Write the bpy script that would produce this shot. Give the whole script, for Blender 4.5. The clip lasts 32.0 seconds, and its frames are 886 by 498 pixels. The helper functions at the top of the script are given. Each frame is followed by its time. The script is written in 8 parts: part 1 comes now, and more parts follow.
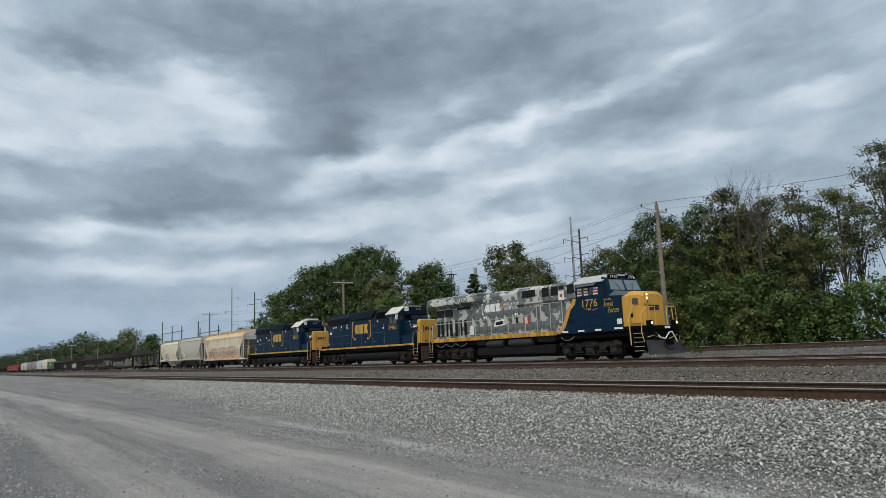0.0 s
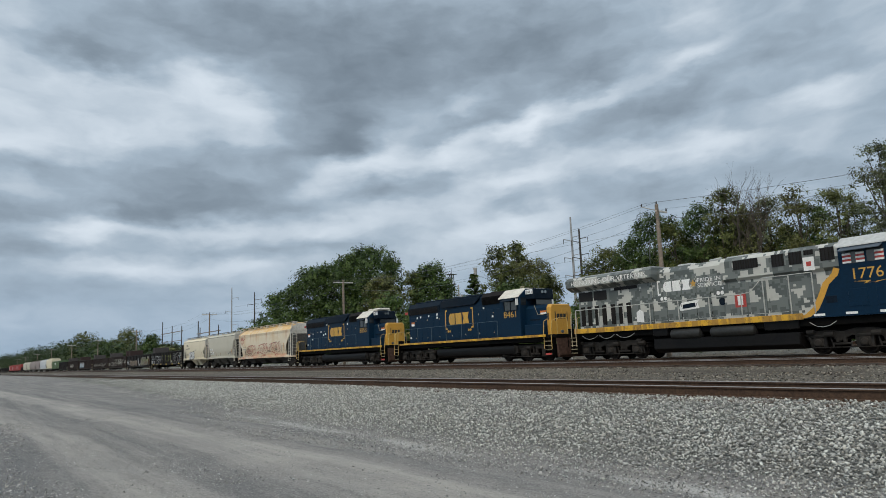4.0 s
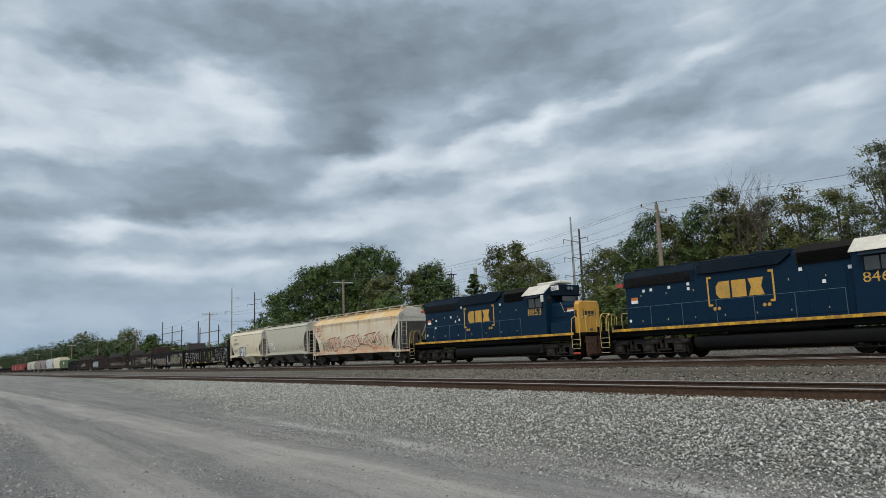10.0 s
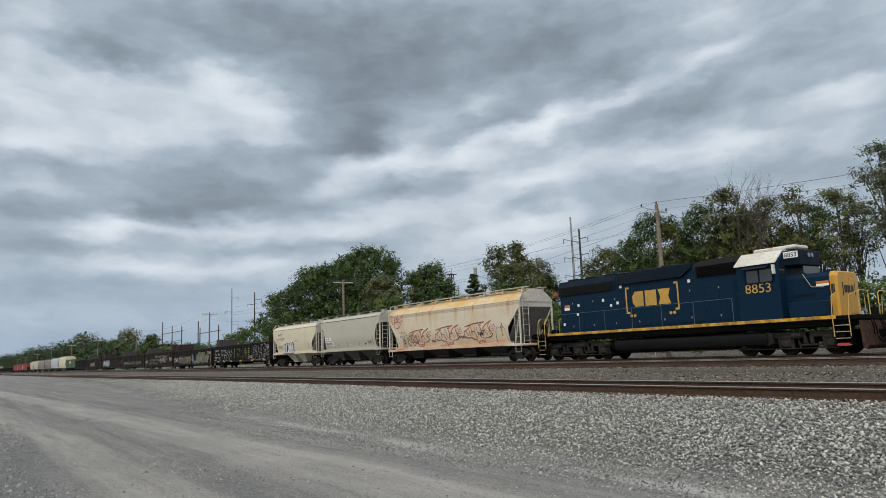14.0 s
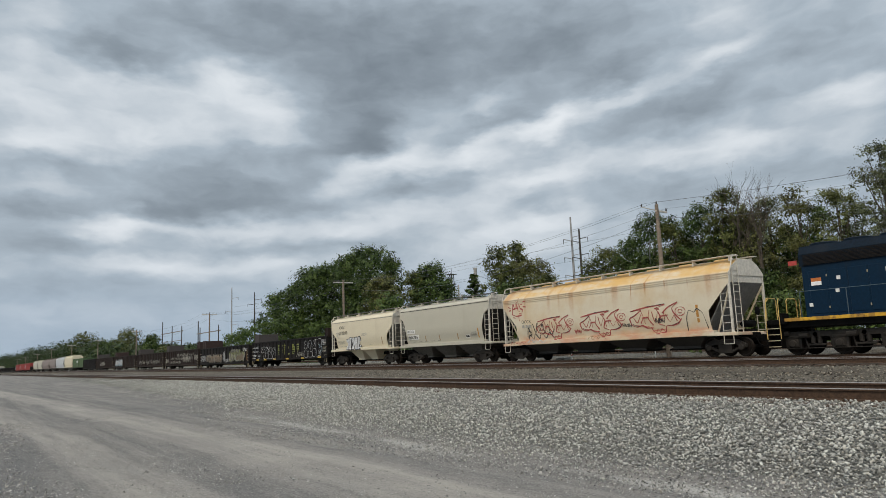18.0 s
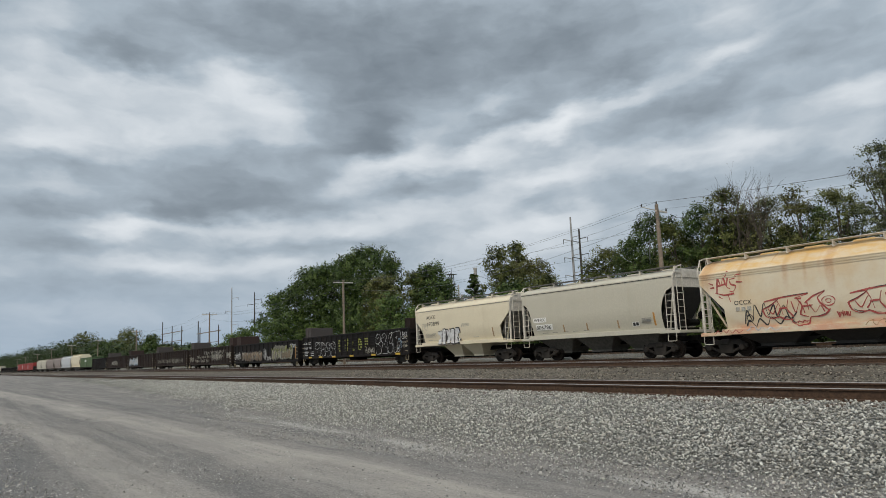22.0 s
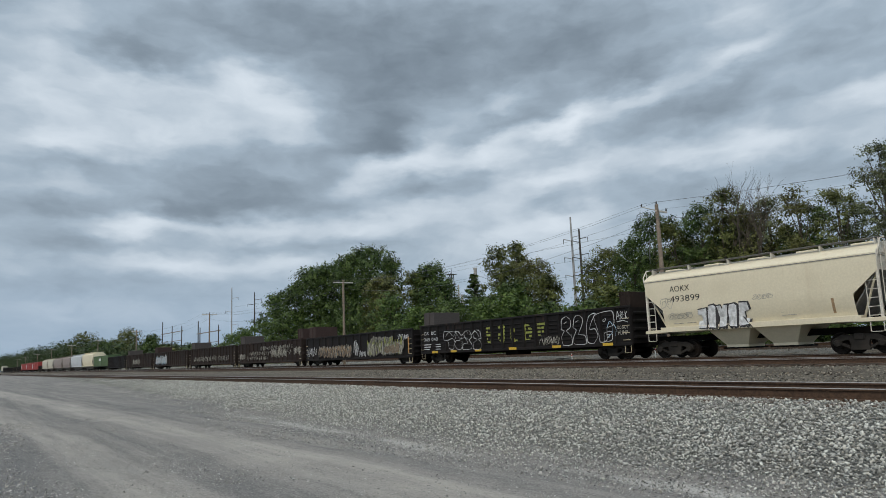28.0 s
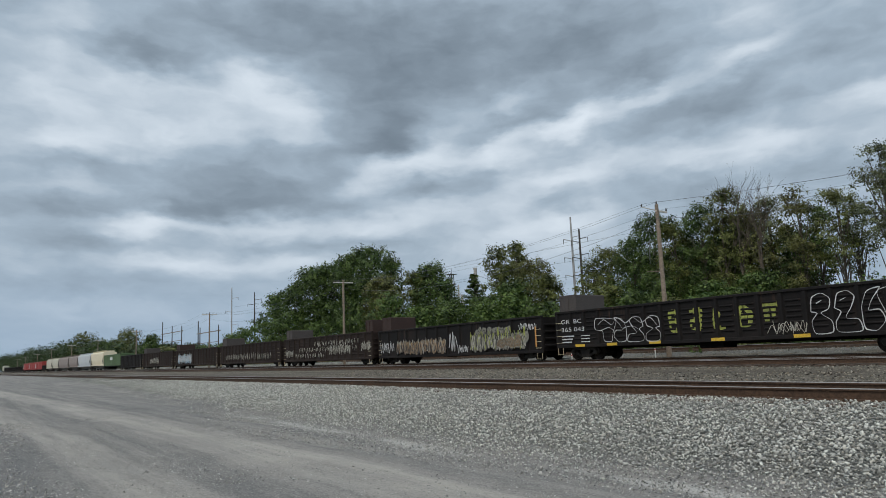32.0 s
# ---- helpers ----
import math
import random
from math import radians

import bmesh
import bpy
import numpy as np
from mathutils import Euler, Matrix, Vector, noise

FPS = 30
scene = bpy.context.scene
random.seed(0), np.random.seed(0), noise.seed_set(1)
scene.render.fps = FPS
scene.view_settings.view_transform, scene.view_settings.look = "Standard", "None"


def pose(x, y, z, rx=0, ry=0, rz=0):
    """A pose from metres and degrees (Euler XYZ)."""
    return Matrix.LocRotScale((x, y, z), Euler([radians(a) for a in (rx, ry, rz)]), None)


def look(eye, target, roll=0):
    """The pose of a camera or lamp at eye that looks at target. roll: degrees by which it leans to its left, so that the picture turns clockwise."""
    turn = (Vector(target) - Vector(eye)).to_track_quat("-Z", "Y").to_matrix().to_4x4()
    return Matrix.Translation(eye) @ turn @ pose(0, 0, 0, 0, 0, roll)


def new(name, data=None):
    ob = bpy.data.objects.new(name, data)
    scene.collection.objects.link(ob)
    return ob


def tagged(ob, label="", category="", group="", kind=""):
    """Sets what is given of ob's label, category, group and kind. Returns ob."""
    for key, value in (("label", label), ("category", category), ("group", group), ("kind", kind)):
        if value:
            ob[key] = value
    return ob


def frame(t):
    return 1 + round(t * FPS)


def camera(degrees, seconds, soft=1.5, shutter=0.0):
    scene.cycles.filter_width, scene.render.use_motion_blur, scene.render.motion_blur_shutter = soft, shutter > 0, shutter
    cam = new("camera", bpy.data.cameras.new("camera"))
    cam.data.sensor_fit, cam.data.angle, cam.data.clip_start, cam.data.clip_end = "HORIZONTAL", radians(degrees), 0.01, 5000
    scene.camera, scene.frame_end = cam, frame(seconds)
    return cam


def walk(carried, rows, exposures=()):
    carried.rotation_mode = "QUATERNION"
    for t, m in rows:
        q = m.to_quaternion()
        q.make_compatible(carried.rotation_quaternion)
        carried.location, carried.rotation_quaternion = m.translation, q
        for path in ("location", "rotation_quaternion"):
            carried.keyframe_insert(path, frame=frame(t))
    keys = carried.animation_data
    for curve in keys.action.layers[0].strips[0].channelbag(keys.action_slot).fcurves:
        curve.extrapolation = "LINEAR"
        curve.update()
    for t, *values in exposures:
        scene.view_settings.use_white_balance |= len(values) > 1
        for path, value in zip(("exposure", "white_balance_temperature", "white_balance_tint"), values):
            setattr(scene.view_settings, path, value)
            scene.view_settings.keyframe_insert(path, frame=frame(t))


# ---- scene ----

# Still camera beside a gravel road, looking along the yard at a passing train.
EYE = Vector((0, 0, 0.68))
AIM = EYE + 100 * Vector((-0.80952, 0.56809, 0.14817))
cam = camera(64.61, 32.0, soft=0.55, shutter=0.0)
walk(cam, [(0, look(EYE, AIM, -2.286)), (32, look(EYE, AIM, -2.286))],
     exposures=[(0, 0.0, 6500, 10), (9, 0.0, 6550, 10), (11, 0.03, 6650, 10), (13, 0.05, 6700, 11), (16, 0.06, 6850, 12), (19, 0.05, 6950, 12), (22, 0.03, 6950, 12), (25, 0.02, 6850, 12), (26.5, 0.01, 6700, 11), (28, 0.0, 6550, 10), (32, 0.0, 6500, 10)])


# ---------------------------------------------------------------- node helpers
def nodes_of(mat):
    mat.use_nodes = True
    mat.node_tree.nodes.clear()
    return mat.node_tree


class G:
    """Small helper to wire shader nodes."""

    def __init__(self, tree):
        self.t = tree

    def n(self, kind, **props):
        node = self.t.nodes.new(kind)
        for k, v in props.items():
            if k == "operation":
                node.operation = v
            elif k == "blend_type":
                node.blend_type = v
            elif k == "data_type":
                node.data_type = v
            elif k == "feature":
                node.feature = v
            elif k == "distance":
                node.distance = v
        return node

    def put(self, sock, v):
        if isinstance(v, bpy.types.NodeSocket):
            self.t.links.new(v, sock)
        elif v is not None:
            sock.default_value = v

    def math(self, op, a, b=0.0, c=None, clamp=False):
        node = self.n("ShaderNodeMath", operation=op)
        node.use_clamp = clamp
        self.put(node.inputs[0], a)
        self.put(node.inputs[1], b)
        if c is not None:
            self.put(node.inputs[2], c)
        return node.outputs[0]

    def vmath(self, op, a, b=None):
        node = self.n("ShaderNodeVectorMath", operation=op)
        self.put(node.inputs[0], a)
        if b is not None:
            self.put(node.inputs[1], b)
        return node.outputs[0]

    def scale(self, v, xyz):
        return self.vmath("MULTIPLY", v, xyz)

    def noise(self, v, scale=1.0, detail=4.0, rough=0.55, distort=0.0):
        node = self.n("ShaderNodeTexNoise")
        self.put(node.inputs["Vector"], v)
        self.put(node.inputs["Scale"], scale)
        self.put(node.inputs["Detail"], detail)
        self.put(node.inputs["Roughness"], rough)
        self.put(node.inputs["Distortion"], distort)
        return node.outputs[0]

    def noise_col(self, v, scale=1.0, detail=3.0):
        node = self.n("ShaderNodeTexNoise")
        self.put(node.inputs["Vector"], v)
        self.put(node.inputs["Scale"], scale)
        self.put(node.inputs["Detail"], detail)
        return node.outputs[1]

    def voronoi(self, v, scale, feature="F1"):
        node = self.n("ShaderNodeTexVoronoi", feature=feature)
        self.put(node.inputs["Vector"], v)
        self.put(node.inputs["Scale"], scale)
        return node

    def step(self, v, lo, hi, a=0.0, b=1.0):
        node = self.n("ShaderNodeMapRange")
        node.interpolation_type = "SMOOTHSTEP"
        self.put(node.inputs[0], v)
        for i, x in enumerate((lo, hi, a, b)):
            self.put(node.inputs[1 + i], x)
        return node.outputs[0]

    def mix(self, f, a, b, blend="MIX"):
        node = self.n("ShaderNodeMix", data_type="RGBA", blend_type=blend)
        self.put(node.inputs[0], f)
        self.put(node.inputs[6], (*a, 1) if isinstance(a, tuple) else a)
        self.put(node.inputs[7], (*b, 1) if isinstance(b, tuple) else b)
        return node.outputs[2]

    def xyz(self, v):
        node = self.n("ShaderNodeSeparateXYZ")
        self.put(node.inputs[0], v)
        return node.outputs

    def vec(self, x, y, z):
        node = self.n("ShaderNodeCombineXYZ")
        for s, v in zip(node.inputs, (x, y, z)):
            self.put(s, v)
        return node.outputs[0]

    def surface(self, color, rough=0.6, metal=0.0, bump=None, depth=0.01, spec=0.5):
        bs = self.n("ShaderNodeBsdfPrincipled")
        self.put(bs.inputs["Base Color"], (*color, 1) if isinstance(color, tuple) else color)
        self.put(bs.inputs["Roughness"], rough)
        self.put(bs.inputs["Metallic"], metal)
        self.put(bs.inputs["Specular IOR Level"], spec)
        if bump is not None:
            bp = self.n("ShaderNodeBump")
            self.put(bp.inputs["Strength"], 1.0)
            self.put(bp.inputs["Distance"], depth)
            self.put(bp.inputs["Height"], bump)
            self.t.links.new(bp.outputs[0], bs.inputs["Normal"])
        out = self.n("ShaderNodeOutputMaterial")
        self.t.links.new(bs.outputs[0], out.inputs[0])
        return bs


# ---------------------------------------------------------------- sky and sun
# cloud banks: azimuth, elevation, half width, half height, tilt (degrees), amount of light let through
RIFTS_HIGH = ((-83.5, 20.3, 5.3, 1.4, 7, 0.17), (-75.0, 21.1, 3.6, 1.7, -4, 0.24), (-89.0, 19.1, 2.2, 1.9, 9, 0.2), (-71.4, 19.3, 2.2, 1.5, -27, 0.22),
              (-78.9, 17.3, 6.9, 1.2, 4, 0.2), (-88.1, 15.9, 3.3, 1.1, 7, 0.26), (-48.4, 18.1, 2.7, 0.6, 22, 0.42), (-42.3, 19.4, 4.1, 0.5, 16, 0.26),
              (-52.9, 20.1, 2.2, 0.7, 23, 0.2), (-33.9, 21.6, 2.2, 0.6, 18, 0.32), (-34.0, 24.8, 2.0, 1.2, 8, 0.18), (-25.7, 17.6, 3.2, 0.6, 3, 0.3),
              (-54.2, 16.6, 3.8, 0.9, 14, 0.36), (-88.9, 23.3, 2.6, 1.5, 11, 0.1))
RIFTS_LOW = ((-86.5, 12.9, 4.5, 0.6, 5, 0.16), (-82.5, 10.0, 3.4, 0.6, 5, 0.38), (-74.1, 10.0, 4.8, 0.5, 1, 0.2), (-81.2, 7.2, 4.0, 0.4, 1, 0.3),
             (-73.2, 7.3, 4.8, 0.6, 0, 0.22), (-65.6, 10.2, 4.2, 0.5, 3, 0.22), (-62.3, 15.6, 3.8, 0.8, 13, 0.38), (-66.1, 13.2, 2.6, 0.5, 8, 0.2),
             (-49.8, 14.0, 3.2, 0.6, 14, 0.36), (-35.7, 15.0, 6.3, 0.6, 0, 0.28), (-49.7, 10.5, 4.1, 0.5, 9, 0.28), (-44.5, 14.3, 2.7, 0.9, 5, 0.14),
             (-58.1, 11.6, 5.2, 0.8, 4, 0.16), (-52.1, 9.1, 6.9, 1.7, -3, 0.16), (-78.5, 3.4, 9.3, 0.4, -1, 0.08))
BELLIES_HIGH = ((-71.2, 25.9, 10.5, 2.2, 2, -0.26), (-82.4, 22.6, 5.0, 0.7, -1, -0.26), (-55.4, 23.4, 11.0, 2.9, 3, -0.25), (-64.6, 20.7, 4.5, 2.5, 33, -0.2),
                (-64.2, 17.3, 3.5, 1.1, 24, -0.26), (-53.7, 18.1, 3.5, 0.5, 16, -0.26), (-42.6, 21.6, 4.4, 1.0, 10, -0.22), (-38.0, 18.2, 5.8, 0.8, 2, -0.2),
                (-28.3, 21.1, 4.6, 0.9, 6, -0.13), (-23.5, 18.7, 2.3, 0.6, 2, -0.16), (-45.7, 25.1, 5.9, 1.7, 2, -0.16), (-34.9, 19.7, 2.8, 0.5, 11, -0.1))
BELLIES_LOW = ((-79.2, 13.6, 8.2, 0.9, 3, -0.22), (-71.1, 12.3, 5.9, 0.9, 6, -0.26), (-79.1, 11.2, 2.9, 0.5, 7, -0.26), (-59.3, 13.7, 3.6, 0.6, 8, -0.22),
               (-88.0, 13.8, 3.3, 0.4, 6, -0.15), (-87.9, 10.9, 4.0, 0.4, 4, -0.2), (-86.7, 8.6, 4.8, 0.4, 3, -0.17), (-69.3, 8.8, 7.3, 0.4, 0, -0.14),
               (-38.9, 12.4, 5.8, 0.8, 0, -0.16), (-74.6, 16.0, 5.4, 0.5, 2, -0.12), (-28.8, 12.5, 3.6, 0.6, 0, -0.1), (-86.5, 5.8, 7.5, 0.6, 1, -0.1))


def clouds(g, way):
    """Colour of a broken overcast sky in a direction: layered grey cloud, seen from below, darker bellies and bright rifts."""
    x, y, z = g.xyz(way)
    az = g.math("MULTIPLY", g.math("ARCTAN2", x, y), 57.29578)
    el = g.math("MULTIPLY", g.math("ARCSINE", z), 57.29578)
    # layers flatten towards the horizon and lean away from the middle of the sky
    lift = g.math("MULTIPLY_ADD", g.math("MULTIPLY_ADD", az, 0.0023, 0.33), az, 11.9)
    height = g.math("MAXIMUM", g.math("ADD", g.math("SUBTRACT", el, g.math("MINIMUM", lift, 6.0)), 8.0), 0.5)
    layer = g.vec(g.math("MULTIPLY", az, 0.15), g.math("MULTIPLY", g.math("LOGARITHM", height, 2.71828), 3.9), 0.0)
    billow = g.vec(g.math("MULTIPLY", az, 0.13), g.math("MULTIPLY_ADD", lift, -0.12, g.math("MULTIPLY", el, 0.30)), 0.0)
    wob = g.vmath("SUBTRACT", g.noise_col(billow, 1.7, 5.0), (0.5, 0.5, 0.5))
    wx, wy, _ = g.xyz(wob)
    bent = g.vec(g.math("MULTIPLY_ADD", wx, 4.8, az), g.math("MULTIPLY_ADD", wy, g.math("MULTIPLY_ADD", height, 0.13, 0.6), el), 0.0)
    broad = g.noise(g.vmath("ADD", layer, g.scale(wob, (0.5, 0.5, 0.0))), 1.1, 5.0, 0.5)
    soft = g.vmath("ADD", billow, g.scale(wob, (0.6, 0.6, 0.0)))
    puff = g.noise(soft, 1.9, 4.5, 0.5)
    crease = g.math("ABSOLUTE", g.math("MULTIPLY_ADD", g.noise(soft, 1.3, 5.0, 0.5), 2.0, -1.0))
    b = g.math("ADD", g.math("MULTIPLY_ADD", broad, 0.27, 0.355), g.math("ADD", g.math("MULTIPLY_ADD", puff, 0.26, -0.13), g.math("MULTIPLY_ADD", crease, -0.13, 0.03)))
    for a, e, ra, re, tilt, k in RIFTS_HIGH + RIFTS_LOW + BELLIES_HIGH + BELLIES_LOW:
        near = g.n("ShaderNodeMapping")
        near.vector_type = "TEXTURE"
        g.put(near.inputs[0], bent)
        near.inputs[1].default_value, near.inputs[2].default_value, near.inputs[3].default_value = (a, e, 0), (0, 0, radians(tilt)), (ra * 1.1, re * 1.15 + 0.35, 1)
        dot = g.n("ShaderNodeVectorMath", operation="DOT_PRODUCT")
        g.put(dot.inputs[0], near.outputs[0])
        g.put(dot.inputs[1], near.outputs[0])
        b = g.math("MULTIPLY_ADD", g.math("POWER", 0.36788, dot.outputs["Value"]), k * 0.85, b)
    ramp = g.n("ShaderNodeValToRGB")
    g.put(ramp.inputs[0], g.step(b, 0.0, 1.05))
    els = ramp.color_ramp.elements
    els[0].position, els[0].color = 0.05, (0.180, 0.230, 0.285, 1)
    els[1].position, els[1].color = 0.95, (0.72, 0.80, 0.88, 1)
    mid = els.new(0.45)
    mid.color = (0.368, 0.458, 0.550, 1)
    low = g.step(el, 9.0, 0.0)
    return g.mix(g.math("MULTIPLY", low, 0.62), ramp.outputs[0], (0.31, 0.425, 0.565)), z


world = bpy.data.worlds.new("overcast_sky")
scene.world = world
world.use_nodes = True
world.node_tree.nodes.clear()
g = G(world.node_tree)
sky = g.n("ShaderNodeTexSky")
sky.sky_type, sky.sun_disc = "NISHITA", False
sky.sun_elevation, sky.sun_rotation = radians(48), radians(150)
col, up = clouds(g, g.vmath("NORMALIZE", g.n("ShaderNodeTexCoord").outputs["Generated"]))
back_sky, back_cloud = g.n("ShaderNodeBackground"), g.n("ShaderNodeBackground")
g.put(back_sky.inputs[0], sky.outputs[0])
g.put(back_sky.inputs[1], 0.05)
g.put(back_cloud.inputs[0], g.mix(1.0, col, (1.06, 1.0, 0.90), "MULTIPLY"))
g.put(back_cloud.inputs[1], g.step(up, 0.35, 1.0, 1.0, 1.6))
both = g.n("ShaderNodeAddShader")
g.t.links.new(back_sky.outputs[0], both.inputs[0])
g.t.links.new(back_cloud.outputs[0], both.inputs[1])
g.t.links.new(both.outputs[0], g.n("ShaderNodeOutputWorld").inputs[0])

sun = new("sun", bpy.data.lights.new("sun", "SUN"))
sun.data.energy, sun.data.angle, sun.data.color = 1.65, radians(25), (1.0, 0.90, 0.74)
sun.matrix_world = look(Vector((0.34, -0.58, 0.74)) * 50, (0, 0, 0))


# ---------------------------------------------------------------- mesh helpers
class M:
    """Collects vertices and faces of one mesh."""

    def __init__(self):
        self.v, self.f, self.mi, self.slot = [], [], [], 0

    def face(self, *idx):
        self.f.append(idx)
        self.mi.append(self.slot)

    def box(self, x0, x1, y0, y1, z0, z1, b=0.0):
        """A box; with b its edges are chamfered."""
        if b <= 0:
            n = len(self.v)
            self.v += [(x, y, z) for x in (x0, x1) for y in (y0, y1) for z in (z0, z1)]
            for q in ((0, 1, 3, 2), (4, 6, 7, 5), (0, 4, 5, 1), (2, 3, 7, 6), (0, 2, 6, 4), (1, 5, 7, 3)):
                self.face(*[n + i for i in q])
            return self
        b = min(b, (x1 - x0) * 0.45, (y1 - y0) * 0.45, (z1 - z0) * 0.45)
        return self.prism([(x0 + b, z0), (x1 - b, z0), (x1, z0 + b), (x1, z1 - b), (x1 - b, z1), (x0 + b, z1), (x0, z1 - b), (x0, z0 + b)],
                          y0, y1, "y", b)

    def prism(self, outline, a, b, axis="y", ch=0.0):
        """Extrudes an outline from a to b. axis y: outline in (x, z); x: in (y, z); z: in (x, y). ch: chamfer of the two ends."""
        put = {"y": lambda p, q, t: (p, t, q), "x": lambda p, q, t: (t, p, q), "z": lambda p, q, t: (p, q, t)}[axis]
        n0, k = len(self.v), len(outline)
        cx, cz = sum(p for p, _ in outline) / k, sum(q for _, q in outline) / k
        sx = max(abs(p - cx) for p, _ in outline) or 1
        sz = max(abs(q - cz) for _, q in outline) or 1
        fx, fz = 1 - ch / sx, 1 - ch / sz
        rings = [(a, True), (a + ch, False), (b - ch, False), (b, True)] if ch > 0 else [(a, False), (b, False)]
        for t, small in rings:
            self.v += [put(cx + (p - cx) * fx, cz + (q - cz) * fz, t) if small else put(p, q, t) for p, q in outline]
        for r in range(len(rings) - 1):
            for i in range(k):
                j = (i + 1) % k
                self.face(n0 + r * k + i, n0 + r * k + j, n0 + (r + 1) * k + j, n0 + (r + 1) * k + i)
        self.face(*[n0 + i for i in range(k)][::-1])
        self.face(*[n0 + (len(rings) - 1) * k + i for i in range(k)])
        return self

    def loft(self, rings, caps=True, closed=True):
        """Skins a list of equal rings of points."""
        n0, k = len(self.v), len(rings[0])
        for ring in rings:
            self.v += [tuple(p) for p in ring]
        for r in range(len(rings) - 1):
            for i in range(k if closed else k - 1):
                j = (i + 1) % k
                self.face(n0 + r * k + i, n0 + r * k + j, n0 + (r + 1) * k + j, n0 + (r + 1) * k + i)
        if caps:
            self.face(*[n0 + i for i in range(k)][::-1])
            self.face(*[n0 + (len(rings) - 1) * k + i for i in range(k)])
        return self

    def rod(self, p, q, r, n=6, r2=None):
        """A round bar from p to q."""
        p, q = Vector(p), Vector(q)
        d = (q - p).normalized()
        s = d.orthogonal().normalized()
        t = d.cross(s)
        ring = [(math.cos(2 * math.pi * i / n), math.sin(2 * math.pi * i / n)) for i in range(n)]
        rb = r if r2 is None else r2
        return self.loft([[p + (s * c + t * e) * r for c, e in ring], [q + (s * c + t * e) * rb for c, e in ring]])

    def pipe(self, pts, r, n=5):
        """A bent round bar through points."""
        pts = [Vector(p) for p in pts]
        rings = []
        side = None
        for i, p in enumerate(pts):
            d = (pts[min(i + 1, len(pts) - 1)] - pts[max(i - 1, 0)]).normalized()
            if side is None or abs(side.dot(d)) > 0.95:
                side = d.orthogonal().normalized()
            side = (side - d * side.dot(d)).normalized()
            t = d.cross(side)
            rings.append([p + (side * math.cos(2 * math.pi * k / n) + t * math.sin(2 * math.pi * k / n)) * r for k in range(n)])
        return self.loft(rings)

    def lathe(self, prof, c, axis="y", n=16, half=1.0):
        """Turns a profile of (radius, along) round an axis through c."""
        rings = []
        for r, a in prof:
            ring = []
            for i in range(n):
                w = 2 * math.pi * i / n
                u, v = r * math.cos(w), r * math.sin(w)
                ring.append({"y": (c[0] + u, c[1] + a, c[2] + v), "x": (c[0] + a, c[1] + u, c[2] + v), "z": (c[0] + u, c[1] + v, c[2] + a)}[axis])
            rings.append(ring)
        return self.loft(rings)

    def mesh(self, name, mats, smooth=0.0):
        me = bpy.data.meshes.new(name)
        me.from_pydata(self.v, [], self.f)
        mats = mats if isinstance(mats, (list, tuple)) else [mats]
        for m in mats:
            me.materials.append(m)
        if len(mats) > 1:
            me.polygons.foreach_set("material_index", self.mi)
        bm = bmesh.new()
        bm.from_mesh(me)
        bmesh.ops.recalc_face_normals(bm, faces=bm.faces)
        if smooth:
            for f in bm.faces:
                f.smooth = True
            for e in bm.edges:
                if len(e.link_faces) == 2 and e.calc_face_angle(0) > radians(smooth):
                    e.smooth = False
        bm.to_mesh(me)
        bm.free()
        return me


def part(name, m, mat, parent=None, label="", smooth=0.0):
    """Links a mesh as one object under a thing or a part."""
    ob = new(name, m if isinstance(m, bpy.types.Mesh) else m.mesh(name, mat, smooth))
    if parent is not None:
        ob.parent = parent
    return tagged(ob, label=label) if label else ob


def shared(name, mesh, parent, m=None):
    """One more object on an existing mesh."""
    ob = new(name, mesh)
    ob.parent = parent
    if m is not None:
        ob.matrix_basis = m
    return ob


# ---------------------------------------------------------------- materials
def plain(name, color, rough=0.6, metal=0.0, vary=0.25, grain=14.0, dirt=None, dirt_amount=0.4, bump=0.002, spec=0.5):
    """Painted or bare surface with fine grain, broad blotches and dirt."""
    mat = bpy.data.materials.new(name)
    g = G(nodes_of(mat))
    co = g.n("ShaderNodeTexCoord").outputs["Object"]
    fine = g.noise(co, grain, 5.0, 0.6)
    broad = g.noise(co, grain * 0.07, 4.0, 0.6)
    dark = tuple(c * (1 - vary) for c in color)
    light = tuple(min(1, c * (1 + vary)) for c in color)
    c = g.mix(g.step(fine, 0.3, 0.7), dark, light)
    c = g.mix(g.math("MULTIPLY", g.step(broad, 0.45, 0.75), dirt_amount), c, dirt if dirt else dark)
    g.surface(c, g.math("MULTIPLY_ADD", fine, 0.25, rough - 0.12), metal, fine, bump, spec)
    return mat


